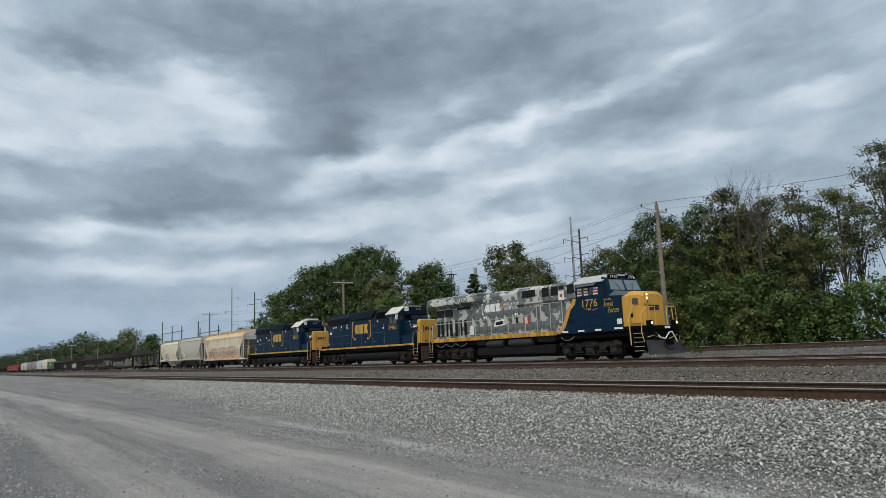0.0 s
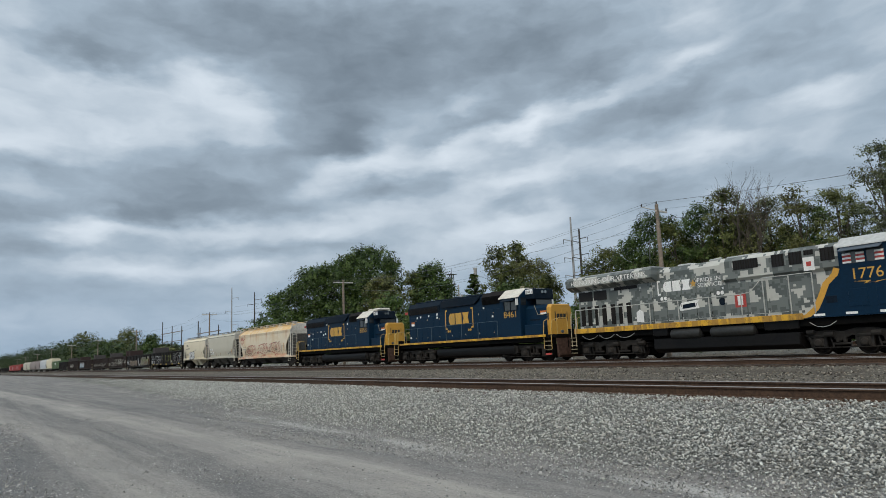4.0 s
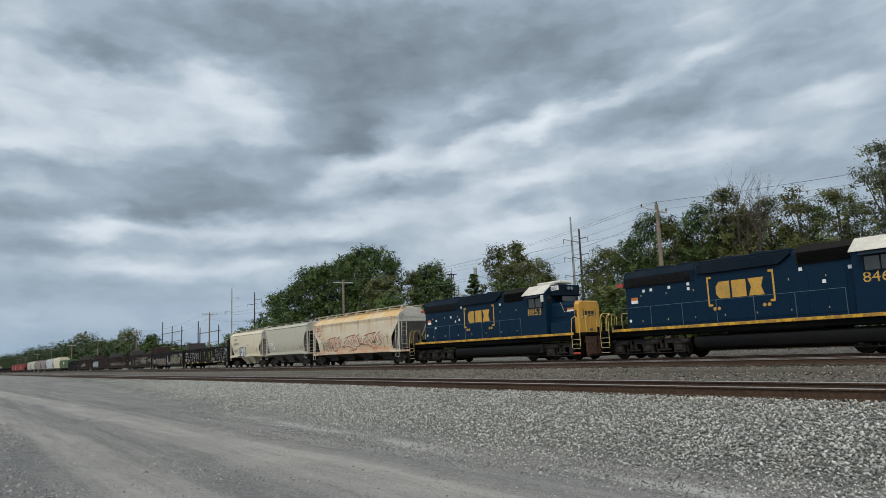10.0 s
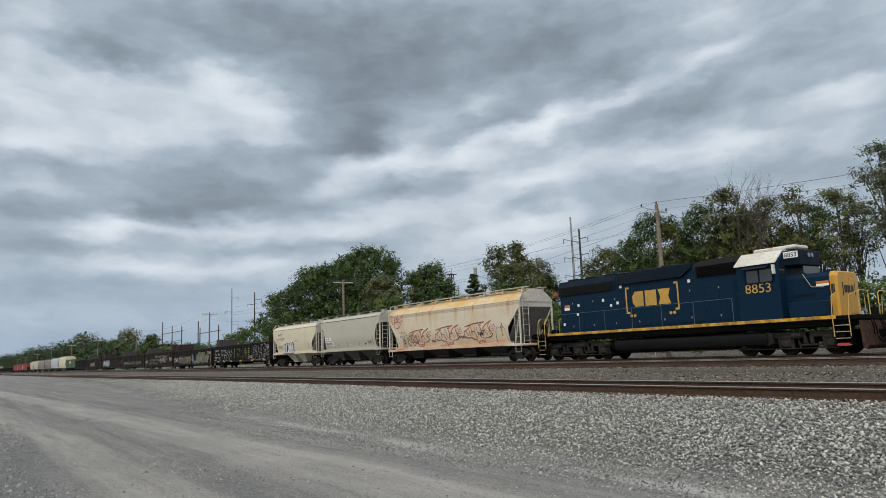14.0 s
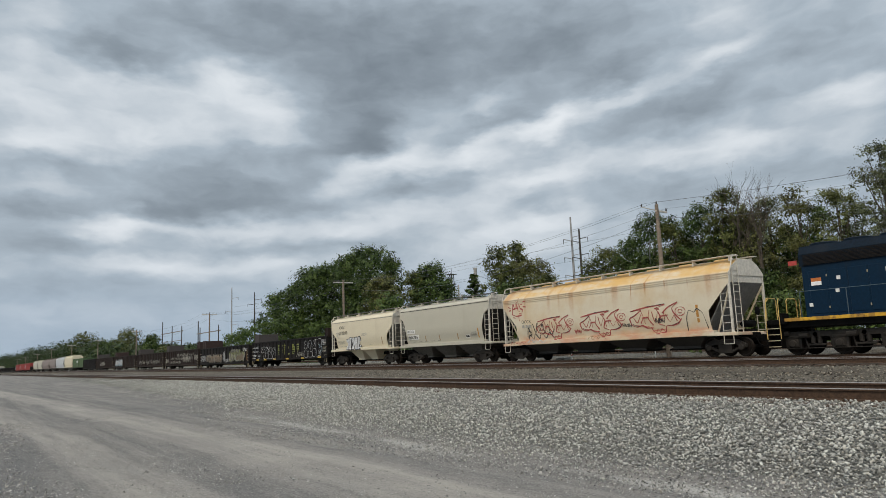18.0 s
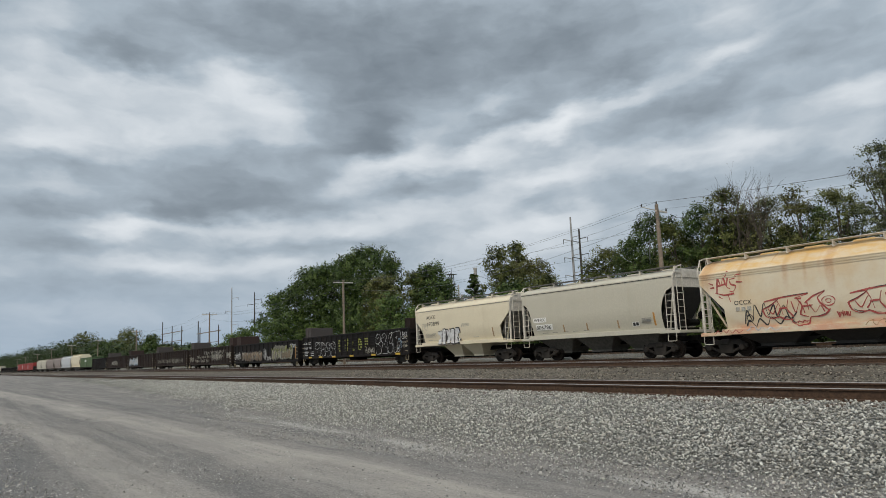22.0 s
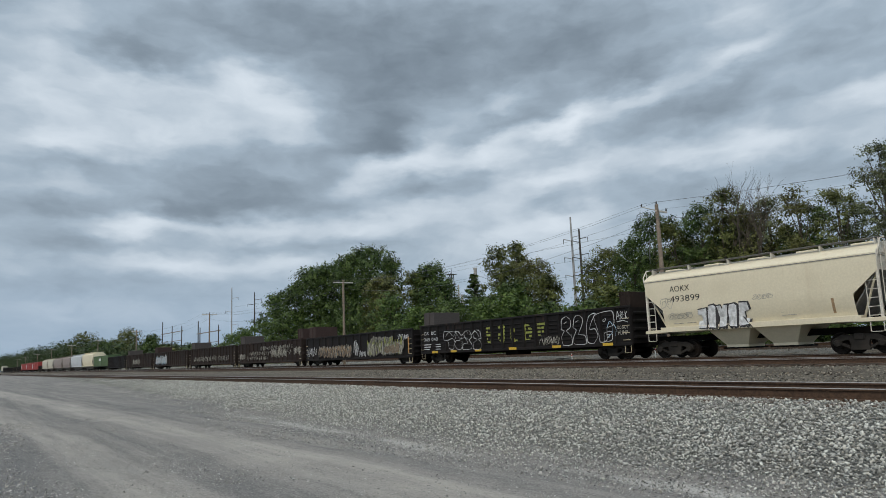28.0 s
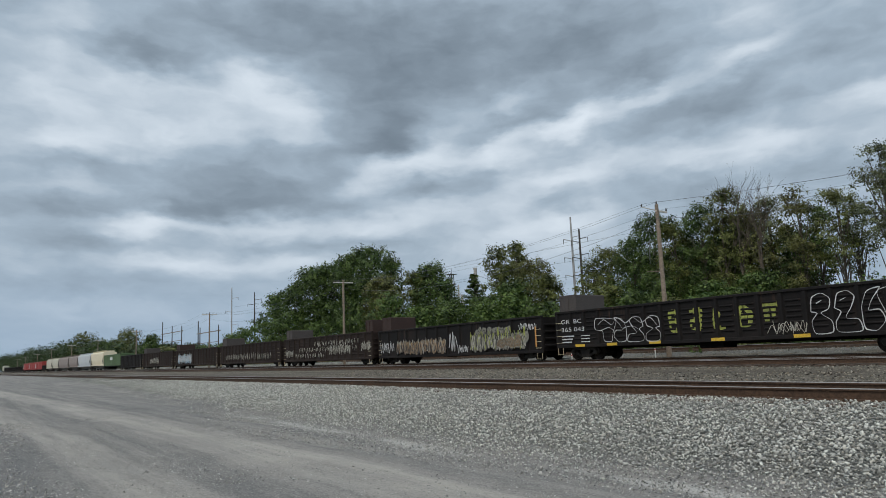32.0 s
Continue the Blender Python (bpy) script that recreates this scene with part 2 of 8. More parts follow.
def streaked(name, color, rust=(0.20, 0.085, 0.035), amount=0.4, grime=(0.10, 0.09, 0.075), grime_amount=0.35, rough=0.55, top=4.3, low=1.2, vary=0.1, spec=0.4):
    """Car-side paint: vertical rust runs from the top, road grime towards the sill, chips."""
    mat = bpy.data.materials.new(name)
    g = G(nodes_of(mat))
    co = g.n("ShaderNodeTexCoord").outputs["Object"]
    x, y, z = g.xyz(co)
    fine = g.noise(co, 11.0, 5.0, 0.65)
    broad = g.noise(co, 0.55, 4.0, 0.6)
    run = g.noise(g.scale(co, (3.2, 3.2, 0.12)), 1.0, 5.0, 0.65)
    wide = g.noise(g.scale(co, (0.7, 0.7, 0.10)), 1.0, 3.0, 0.6)
    c = g.mix(g.step(fine, 0.3, 0.75), tuple(k * (1 - vary) for k in color), tuple(min(1, k * (1 + vary)) for k in color))
    c = g.mix(g.math("MULTIPLY", g.step(broad, 0.42, 0.72), grime_amount * 0.6), c, grime)
    high = g.step(z, low, top, 0.25, 1.0)
    r = g.math("MULTIPLY", g.math("MULTIPLY", g.step(run, 0.50, 0.74), g.step(wide, 0.42, 0.70)), high)
    c = g.mix(g.math("MULTIPLY", r, amount), c, rust)
    spot = g.step(g.noise(co, 5.0, 6.0, 0.75), 0.66, 0.74)
    c = g.mix(g.math("MULTIPLY", spot, amount * 0.8), c, tuple(k * 0.7 for k in rust))
    g.surface(c, g.math("MULTIPLY_ADD", fine, 0.2, rough - 0.1), 0.0, g.math("ADD", broad, g.math("MULTIPLY", fine, 0.15)), 0.02, spec)
    return mat


RAIL_RUST = plain("rusted_rail_steel", (0.062, 0.037, 0.024), 0.8, 0.0, 0.35, 18, (0.030, 0.019, 0.014), 0.55, 0.002, 0.25)
RAIL_HEAD = plain("worn_rail_head", (0.36, 0.33, 0.31), 0.42, 0.75, 0.25, 25, (0.16, 0.11, 0.08), 0.55)
TIE_WOOD = plain("creosoted_timber", (0.070, 0.050, 0.038), 0.9, 0.0, 0.45, 9, (0.13, 0.10, 0.075), 0.5, 0.006)
DARK_IRON = plain("grimy_black_iron", (0.004, 0.004, 0.004), 0.75, 0.0, 0.45, 10, (0.013, 0.011, 0.009), 0.55, 0.002, 0.07)
BOGIE_IRON = plain("dusty_cast_steel", (0.012, 0.011, 0.010), 0.8, 0.0, 0.5, 5, (0.050, 0.042, 0.035), 0.55, 0.002, 0.28)
WHEEL_STEEL = plain("wheel_steel", (0.014, 0.012, 0.011), 0.7, 0.2, 0.4, 12, (0.045, 0.032, 0.024), 0.5, 0.002, 0.09)
TREAD_STEEL = plain("polished_tread", (0.35, 0.34, 0.33), 0.35, 0.9, 0.15, 20)
BLACK_GAP = plain("dark_interior", (0.008, 0.008, 0.009), 0.9, 0.0, 0.2)


# ---------------------------------------------------------------- ground
# Height of the ground across the tracks (y: away from the camera)
PROFILE = [(-4200, -1.0), (-60, -0.95), (-8, -0.84), (-2, -0.80), (6.3, -0.80), (7.0, -0.75), (8.2, -0.58), (9.5, -0.39), (10.2, -0.30), (10.8, -0.258),
           (12.6, -0.262), (13.4, -0.34), (15, -0.46), (20, -0.47), (23.6, -0.40), (24.6, -0.26), (27.6, -0.26), (28.6, -0.32), (30.6, -0.24),
           (34.2, -0.24), (35.4, -0.36), (37.6, -0.36), (38.6, -0.10), (39.6, 0.18), (43.2, 0.20), (44.6, -0.05), (50, -0.1), (70, 0.0), (200, 0.2), (4200, 0.3)]


def ground_z(y):
    for (a, za), (b, zb) in zip(PROFILE, PROFILE[1:]):
        if y <= b:
            return za + (zb - za) * (y - a) / (b - a)
    return PROFILE[-1][1]


def ground_material():
    mat = bpy.data.materials.new("yard_ground")
    g = G(nodes_of(mat))
    co = g.n("ShaderNodeTexCoord").outputs["Object"]
    x, y, z = g.xyz(co)
    edge = g.math("MULTIPLY_ADD", g.noise(co, 0.45, 5.0, 0.6), 2.2, g.math("ADD", y, -1.1))
    # dusty road: wheel bands beside the tracks, gravel left loose between them
    wav = g.math("MULTIPLY_ADD", g.noise(g.scale(co, (0.10, 0.35, 1.0)), 1.0, 5.0, 0.62), 0.9, -0.45)
    along = g.math("ADD", g.math("MULTIPLY_ADD", g.math("MINIMUM", g.math("ADD", x, 15.0), 0.0), -0.035, y), wav)
    thin = g.noise(g.vec(g.math("MULTIPLY", x, 0.06), along, 3.0), 3.4, 7.0, 0.70, 0.2)
    rut = g.noise(g.vec(g.math("MULTIPLY", x, 0.025), y, 9.0), 2.6, 4.0, 0.6)
    blot = g.noise(co, 0.9, 6.0, 0.68)
    grit = g.noise(co, 42.0, 4.0, 0.7)
    main = g.math("MULTIPLY", g.step(along, 3.35, 4.1), g.step(along, 5.35, 4.7))
    second = g.math("MULTIPLY", g.step(along, 1.35, 1.75), g.step(along, 2.75, 2.2))
    worn = g.math("MAXIMUM", main, g.math("MULTIPLY", second, 0.8))
    streak = g.math("ADD", g.math("MULTIPLY_ADD", thin, 1.1, -0.55), g.math("ADD", g.math("MULTIPLY_ADD", rut, 0.9, -0.45), g.math("MULTIPLY_ADD", blot, 0.5, -0.25)))
    light = g.math("ADD", g.math("MULTIPLY_ADD", worn, 0.56, 0.22), g.math("MULTIPLY", streak, 1.35), clamp=True)
    sand = g.mix(light, (0.154, 0.150, 0.147), (0.372, 0.350, 0.318))
    rough_side = g.step(along, 1.5, 1.0)
    sand = g.mix(g.math("MULTIPLY", rough_side, 0.7), sand, (0.135, 0.136, 0.137))
    near_toe = g.math("ADD", g.math("MULTIPLY_ADD", g.math("MINIMUM", g.math("ADD", x, 9.0), 0.0), 0.034, y), g.math("MULTIPLY_ADD", g.noise(co, 0.8, 4.0, 0.6), 0.5, -0.25))
    ridge = g.math("MULTIPLY", g.math("MULTIPLY", g.step(near_toe, 6.02, 6.26), g.step(near_toe, 6.56, 6.32)), g.math("MULTIPLY", g.step(g.noise(g.scale(co, (0.35, 1.0, 1.0)), 1.0, 3.0), 0.42, 0.60), g.step(x, -22.0, -17.0)))
    sand = g.mix(g.math("MULTIPLY", ridge, 0.9), sand, (0.46, 0.45, 0.425))
    grains = g.voronoi(g.vmath("ADD", co, g.scale(g.noise_col(co, 30.0), (0.02, 0.02, 0.02))), 60.0)
    speck = g.xyz(grains.outputs[1])[0]
    loose = g.math("SUBTRACT", 1.0, light)
    road = g.mix(g.math("MULTIPLY", g.step(speck, 0.55, 1.0), g.math("MULTIPLY_ADD", loose, 0.55, 0.20)), sand, (0.085, 0.086, 0.084))
    road = g.mix(g.math("MULTIPLY", g.step(speck, 0.30, 0.0), g.math("MULTIPLY_ADD", loose, 0.40, 0.12)), road, (0.42, 0.41, 0.39))
    road = g.mix(g.math("MULTIPLY", g.step(grit, 0.45, 0.75), 0.35), road, (0.13, 0.128, 0.122))
    # crushed-stone ballast
    pick = g.voronoi(g.vmath("ADD", co, g.scale(g.noise_col(co, 14.0), (0.03, 0.03, 0.03))), 21.0)
    tone = g.xyz(pick.outputs[1])[0]
    stone = g.mix(tone, (0.15, 0.155, 0.138), (0.46, 0.46, 0.415))
    # gaps and the bed under near stones darkened: shade between stones painted in
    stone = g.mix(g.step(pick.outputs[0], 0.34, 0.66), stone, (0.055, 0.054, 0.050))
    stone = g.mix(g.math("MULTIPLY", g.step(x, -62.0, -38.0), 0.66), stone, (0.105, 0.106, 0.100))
    stone = g.mix(g.math("MULTIPLY", g.step(g.noise(co, 0.35, 4.0), 0.5, 0.75), 0.30), stone, (0.16, 0.135, 0.11))
    # older, browner ballast between the tracks
    old = g.voronoi(co, 17.0)
    rust = g.mix(g.xyz(old.outputs[1])[0], (0.048, 0.042, 0.034), (0.215, 0.192, 0.156))
    rust = g.mix(g.step(g.noise(g.scale(co, (0.06, 0.7, 1.0)), 1.0, 4.0), 0.4, 0.7), rust, (0.090, 0.078, 0.062))
    # rough grass beyond
    tuft = g.noise(co, 2.2, 6.0, 0.7)
    grass = g.mix(g.step(tuft, 0.35, 0.7), (0.035, 0.045, 0.018), (0.105, 0.110, 0.050))
    toe = near_toe
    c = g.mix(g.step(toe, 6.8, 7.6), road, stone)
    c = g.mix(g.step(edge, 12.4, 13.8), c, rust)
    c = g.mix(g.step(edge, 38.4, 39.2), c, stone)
    c = g.mix(g.step(edge, 43.2, 44.6), c, grass)
    rough_h = g.math("ADD", g.math("ADD", g.math("MULTIPLY", grit, 0.15), g.math("MULTIPLY", g.math("SUBTRACT", 1.0, grains.outputs[0]), 0.35)), g.math("MULTIPLY", g.math("SUBTRACT", 1.0, pick.outputs[0]), g.step(toe, 6.8, 7.6)))
    g.surface(c, 0.92, 0.0, rough_h, 0.035, 0.25)
    return mat


def build_ground():
    xs, x = [-4200, -2500, -1500, -1000, -700, -500, -360, -260, -200, -160], -130.0
    while x < -45:
        xs.append(x)
        x += 1.6
    while x < 14:
        xs.append(x)
        x += 0.22
    xs += [16, 20, 30, 50, 90, 160, 300, 600, 1200, 2400, 4200]
    ys = [-4200, -2000, -900, -400, -180, -80, -40, -20, -12, -8, -5]
    y = -3.0
    while y < 14:
        ys.append(y)
        y += 0.2
    while y < 46:
        ys.append(y)
        y += 0.5
    ys += [48, 52, 58, 66, 80, 100, 140, 200, 300, 500, 900, 1600, 2600, 4200]
    v = []
    for yy in ys:
        zz = ground_z(yy)
        for xx in xs:
            k = max(0.0, min(1.0, (xx + 125) / 60)) if xx < 20 and -3 < yy < 46 else 0.0
            amp = 0.035 if yy < 6.2 else 0.006 if yy < 13 else 0.04
            v.append((xx, yy, zz + k * amp * (noise.noise((xx * 0.45, yy * 0.9, 0)) + 0.5 * noise.noise((xx * 1.7, yy * 2.3, 5)))))
    n = len(xs)
    f = [(j * n + i, j * n + i + 1, (j + 1) * n + i + 1, (j + 1) * n + i) for j in range(len(ys) - 1) for i in range(n - 1)]
    me = bpy.data.meshes.new("ground")
    me.from_pydata(v, [], f)
    me.polygons.foreach_set("use_smooth", [True] * len(f))
    me.materials.append(ground_material())
    return tagged(new("ground", me), "grey gravel yard with dusty road and stone ballast", "ground", kind="structure")


def rock_material(name, lo, hi, warm):
    mat = bpy.data.materials.new(name)
    g = G(nodes_of(mat))
    co = g.n("ShaderNodeTexCoord").outputs["Object"]
    rnd = g.n("ShaderNodeNewGeometry").outputs["Random Per Island"]
    c = g.mix(g.math("POWER", rnd, 1.5), lo, hi)
    c = g.mix(g.step(g.math("FRACT", g.math("MULTIPLY", rnd, 7.31)), 0.76, 0.97, 0.0, 0.45), c, warm)
    patch = g.noise(co, 0.55, 4.0, 0.6)
    c = g.mix(g.math("MULTIPLY", g.step(patch, 0.50, 0.72), 0.30), c, (0.245, 0.245, 0.200))
    c = g.mix(g.math("MULTIPLY", g.step(patch, 0.48, 0.28), 0.30), c, (0.175, 0.168, 0.165))
    spots = g.noise(co, 60.0, 4.0, 0.7)
    c = g.mix(g.math("MULTIPLY", g.step(spots, 0.45, 0.75), 0.40), c, (0.10, 0.098, 0.092))
    g.surface(c, 0.90, 0.0, spots, 0.004, 0.25)
    return mat


def scatter_rocks(name, label, centres, sizes, mat, seed, flat=0.7, low=False):
    """One mesh of many small angular stones lying on the ground."""
    rng = np.random.default_rng(seed)
    n = len(centres)
    cube = np.array([(x, y, z) for x in (-1, 1) for y in (-1, 1) for z in (-1, 1)], float)
    quads = np.array([(0, 1, 3, 2), (4, 6, 7, 5), (0, 4, 5, 1), (2, 3, 7, 6), (0, 2, 6, 4), (1, 5, 7, 3)])
    if low:
        cube = np.array([(-1, -1, -0.5), (1, -1, -0.5), (1, 1, -0.5), (-1, 1, -0.5), (0.3, -0.2, 0.9), (-0.4, 0.4, 0.8)], float)
        quads = np.array([(0, 1, 4, 5), (1, 2, 4, 4), (2, 3, 5, 4), (3, 0, 5, 5)])
    nv = len(cube)
    kinds = cube[None] * rng.uniform(0.30, 1.0, (40, nv, 3)) + rng.uniform(-0.28, 0.28, (40, nv, 3)) * np.array([1, 1, 0.4])
    pts = kinds[rng.integers(0, 40, n)] * (rng.uniform(0.6, 1.25, (n, 1, 3)) * np.array([1.1, 0.85, flat]))
    q = rng.normal(size=(n, 4)) * np.array([1, 0.42, 0.42, 1])
    q /= np.linalg.norm(q, axis=1)[:, None]
    w, a, b, c = q.T
    rot = np.stack([1 - 2 * (b * b + c * c), 2 * (a * b - c * w), 2 * (a * c + b * w), 2 * (a * b + c * w), 1 - 2 * (a * a + c * c), 2 * (b * c - a * w),
                    2 * (a * c - b * w), 2 * (b * c + a * w), 1 - 2 * (a * a + b * b)], 1).reshape(n, 3, 3)
    pts = np.einsum("nij,nkj->nki", rot, pts) * sizes[:, None, None] * 0.5 + centres[:, None, :]
    faces = [[i for k, i in enumerate(q) if i not in q[:k]] for q in quads.tolist()]
    flat_idx = np.array([i for f in faces for i in f])
    size = np.array([len(f) for f in faces])
    start = np.concatenate([[0], np.cumsum(size)[:-1]])
    me = bpy.data.meshes.new(name)
    me.vertices.add(n * nv)
    me.vertices.foreach_set("co", pts.reshape(-1))
    loops = (flat_idx[None] + (np.arange(n) * nv)[:, None]).reshape(-1)
    me.loops.add(len(loops))
    me.loops.foreach_set("vertex_index", loops.astype(np.int32))
    me.polygons.add(n * len(faces))
    me.polygons.foreach_set("loop_start", (start[None] + (np.arange(n) * len(flat_idx))[:, None]).reshape(-1).astype(np.int32))
    me.materials.append(mat)
    me.update(calc_edges=True)
    return tagged(new(name, me), label, "stones", kind="stuff")


def lay_stones():
    rng = np.random.default_rng(4)
    ramp_y, ramp_z = [p[0] for p in PROFILE], [p[1] for p in PROFILE]

    def spread(n, x0, x1, y0, y1, near):
        x = x1 - (x1 - x0) * rng.random(n) ** near
        y = rng.uniform(y0, y1, n)
        return np.stack([x, y, np.interp(y, ramp_y, ramp_z) + 0.012], 1)
    grey = rock_material("crushed_grey_stone", (0.205, 0.206, 0.192), (0.66, 0.66, 0.61), (0.43, 0.39, 0.33))
    dust = rock_material("road_grit", (0.17, 0.169, 0.165), (0.58, 0.57, 0.54), (0.38, 0.34, 0.29))
    brown = rock_material("old_brown_stone", (0.052, 0.046, 0.038), (0.35, 0.32, 0.265), (0.24, 0.18, 0.13))

    def toe(x):
        return np.interp(x, [-70, -50, -39, -27, -17, -9, 5], [8.8, 8.4, 7.95, 7.3, 6.78, 6.42, 6.3]) + 0.14 * np.sin(x * 0.9) + 0.09 * np.sin(x * 2.3)

    def carpet(x0, x1, gap, lift):
        gx, gy = np.meshgrid(np.arange(x0, x1, gap), np.arange(5.9, 10.95, gap))
        x = gx.ravel() + rng.uniform(-0.5, 0.5, gx.size) * gap
        y = gy.ravel() + rng.uniform(-0.5, 0.5, gx.size) * gap
        up = (y - toe(x)) / 0.7
        ok = rng.random(len(x)) < np.clip(up, 0.0, 1.0) ** 0.6 + 0.10 * (up > -1.0)
        x, y, up = x[ok], y[ok], up[ok]
        z = np.interp(y, ramp_y, ramp_z) + rng.uniform(-0.2, 1.0, len(x)) * lift
        return np.stack([x, y, z], 1), 0.62 + 0.38 * np.clip(up * 0.6, 0, 1)
    c, k = carpet(-20, 2, 0.048, 0.032)
    c2, k2 = carpet(-44, -20, 0.060, 0.045)
    c3, k3 = carpet(-72, -44, 0.095, 0.030)
    fade = rng.random(len(c2)) < np.clip((c2[:, 0] + 58) / 18, 0.0, 1)
    c2, k2 = c2[fade], k2[fade]
    fade = rng.random(len(c3)) < np.clip((c3[:, 0] + 72) / 28, 0, 1) * 0.7
    c3, k3 = c3[fade], k3[fade]
    size = np.concatenate([rng.uniform(0.028, 0.063, len(c)) * k, rng.uniform(0.042, 0.078, len(c2)) * k2, rng.uniform(0.05, 0.09, len(c3)) * k3])
    scatter_rocks("ballast_shoulder", "angular grey crushed stones heaped beside the near rail", np.concatenate([c, c2, c3]), size, grey, 11, 0.48)
    c = np.concatenate([spread(7500, -34, 6, 12.6, 15.5, 1.0), spread(19000, -46, 0, 15.5, 25.2, 1.0), spread(6000, -44, 2, 27.0, 31.0, 1.0), spread(9000, -40, 2, 34.0, 39.8, 1.0)])
    scatter_rocks("ballast_between", "older brown-grey ballast stones between the tracks", c, rng.uniform(0.04, 0.10, len(c)), brown, 12, 0.7, True)
    c = spread(70000, -24, 1, -0.3, 7.0, 1.7)
    lane = c[:, 1] + 0.5 * np.sin(c[:, 0] * 0.35)
    coarse = np.clip((1.6 - lane) / 0.6, 0, 1) + np.clip((lane - 5.1) / 0.6, 0, 1) + 0.45 * np.clip(1 - abs(lane - 3.0) / 0.5, 0, 1)
    keep = rng.random(len(c)) < 0.36 + 0.14 * np.sin(lane * 5.0 + c[:, 0] * 0.3) + 0.75 * np.clip(coarse, 0, 1)
    c, coarse = c[keep], coarse[keep]
    scatter_rocks("road_pebbles", "loose grey pebbles on the dusty road", c, rng.uniform(0.009, 0.028, len(c)) * (1 + 0.5 * np.clip(coarse, 0, 1)) * np.where(rng.random(len(c)) > 0.985, 1.8, 1.0), dust, 13, 0.6, True)


RAIL_OUT = [(-0.075, -0.18), (0.075, -0.18), (0.072, -0.168), (0.012, -0.150), (0.010, -0.045), (0.034, -0.036), (0.037, -0.010), (0.028, 0.0),
            (-0.028, 0.0), (-0.037, -0.010), (-0.034, -0.036), (-0.010, -0.045), (-0.012, -0.150), (-0.072, -0.168)]


def rail_mesh(name, x0, x1, parent, y, z, label):
    m = M()
    n = len(RAIL_OUT)
    xs = [x0, x0 * 0.3, -60, -40, -20, 0, x1] if x0 < -200 else [x0, x1]
    m.loft([[(x, y + p, z + q) for p, q in RAIL_OUT] for x in xs])
    m.mi = [1 if i < n * (len(xs) - 1) and i % n in (6, 7, 8) else 0 for i in range(len(m.f))]
    return part("rail", m, [RAIL_RUST, RAIL_HEAD], parent, label)


def build_track(name, y_mid, z, x0, x1, label, tie_x, single):
    track = tagged(new(name), label, "railway track", kind="structure")
    for s in (-0.755, 0.755):
        rail_mesh("rail", x0, x1, track, y_mid + s, z, "")
    tie = M().box(-0.115, 0.115, -1.3, 1.3, -0.17, 0.0, 0.012)
    plates = M()
    for s in (-0.755, 0.755):
        plates.box(-0.09, 0.09, s - 0.17, s + 0.17, 0.0, 0.015)
        for a in (-0.06, 0.06):
            for b in (-0.10, 0.10):
                plates.box(a - 0.011, a + 0.011, s + b - 0.02, s + b + 0.02, 0.015, 0.045)
    rng = random.Random(y_mid)
    spots = [tie_x[0] + 0.53 * i + rng.uniform(-0.04, 0.04) for i in range(int((tie_x[1] - tie_x[0]) / 0.53))]
    if single:
        tm, pm = tie.mesh("tie", TIE_WOOD), plates.mesh("tie_plate", RAIL_RUST)
        for x in spots:
            t = shared("tie", tm, track, pose(x, y_mid + rng.uniform(-0.05, 0.05), z - 0.195, 0, rng.uniform(-0.5, 0.5), rng.uniform(-0.8, 0.8)))
            shared("tie_plate", pm, t)
    else:
        row = M()
        for x in spots:
            row.box(x - 0.115, x + 0.115, y_mid - 1.3 + rng.uniform(-0.05, 0.05), y_mid + 1.3, z - 0.36, z - 0.195 + rng.uniform(-0.01, 0.01))
        tagged(part("ties", row, TIE_WOOD, track), "weathered timber ties", kind="stuff")
    return track


build_ground()
lay_stones()
TRAIN_Y = 32.42
build_track("track_near", 11.70, -0.06, -900, 60, "rusty rails on dark timber ties, unused track", (-62, 14), True)
build_track("track_middle", 26.09, 0.0, -900, 60, "rusty track with worn rail heads between two lines", (-120, 20), False)
build_track("track_train", TRAIN_Y, 0.0, -1500, 60, "rusty main track that carries the freight train", (-120, 20), False)
build_track("track_far", 41.2, 0.50, -900, 60, "rusty track on a raised stone bed", (-80, 20), False)


# ---------------------------------------------------------------- train: shared paints and pieces
TRAIN, WHEELS = [], []
NAVY = streaked("navy_locomotive_paint", (0.0036, 0.020, 0.045), (0.022, 0.022, 0.02), 0.35, (0.008, 0.020, 0.032), 0.6, 0.45, 4.8, 1.6, 0.15, 0.10)
NAVY_DARK = plain("navy_hatch_paint", (0.004, 0.011, 0.021), 0.6, 0, 0.3, 9, (0.02, 0.022, 0.025), 0.4, 0.002, 0.12)
YELLOW = streaked("golden_yellow_paint", (0.57, 0.30, 0.042), (0.22, 0.10, 0.04), 0.4, (0.25, 0.17, 0.07), 0.45, 0.45, 3.6, 1.6, 0.08)
def stripe_paint():
    """Yellow sill stripe with bright reflective dashes and worn, sooty stretches."""
    mat = bpy.data.materials.new("worn_yellow_stripe")
    g = G(nodes_of(mat))
    co = g.n("ShaderNodeTexCoord").outputs["Object"]
    x, y, z = g.xyz(co)
    dash = g.step(g.noise(g.vec(x, 0.0, 0.0), 1.4, 2.0, 0.5), 0.48, 0.53)
    wear = g.noise(co, 5.0, 5.0, 0.7)
    c = g.mix(dash, (0.38, 0.210, 0.040), (0.64, 0.36, 0.035))
    c = g.mix(g.math("MULTIPLY", g.step(wear, 0.48, 0.70), 0.68), c, (0.075, 0.040, 0.028))
    g.surface(c, 0.6, 0.0, wear, 0.003, 0.3)
    return mat


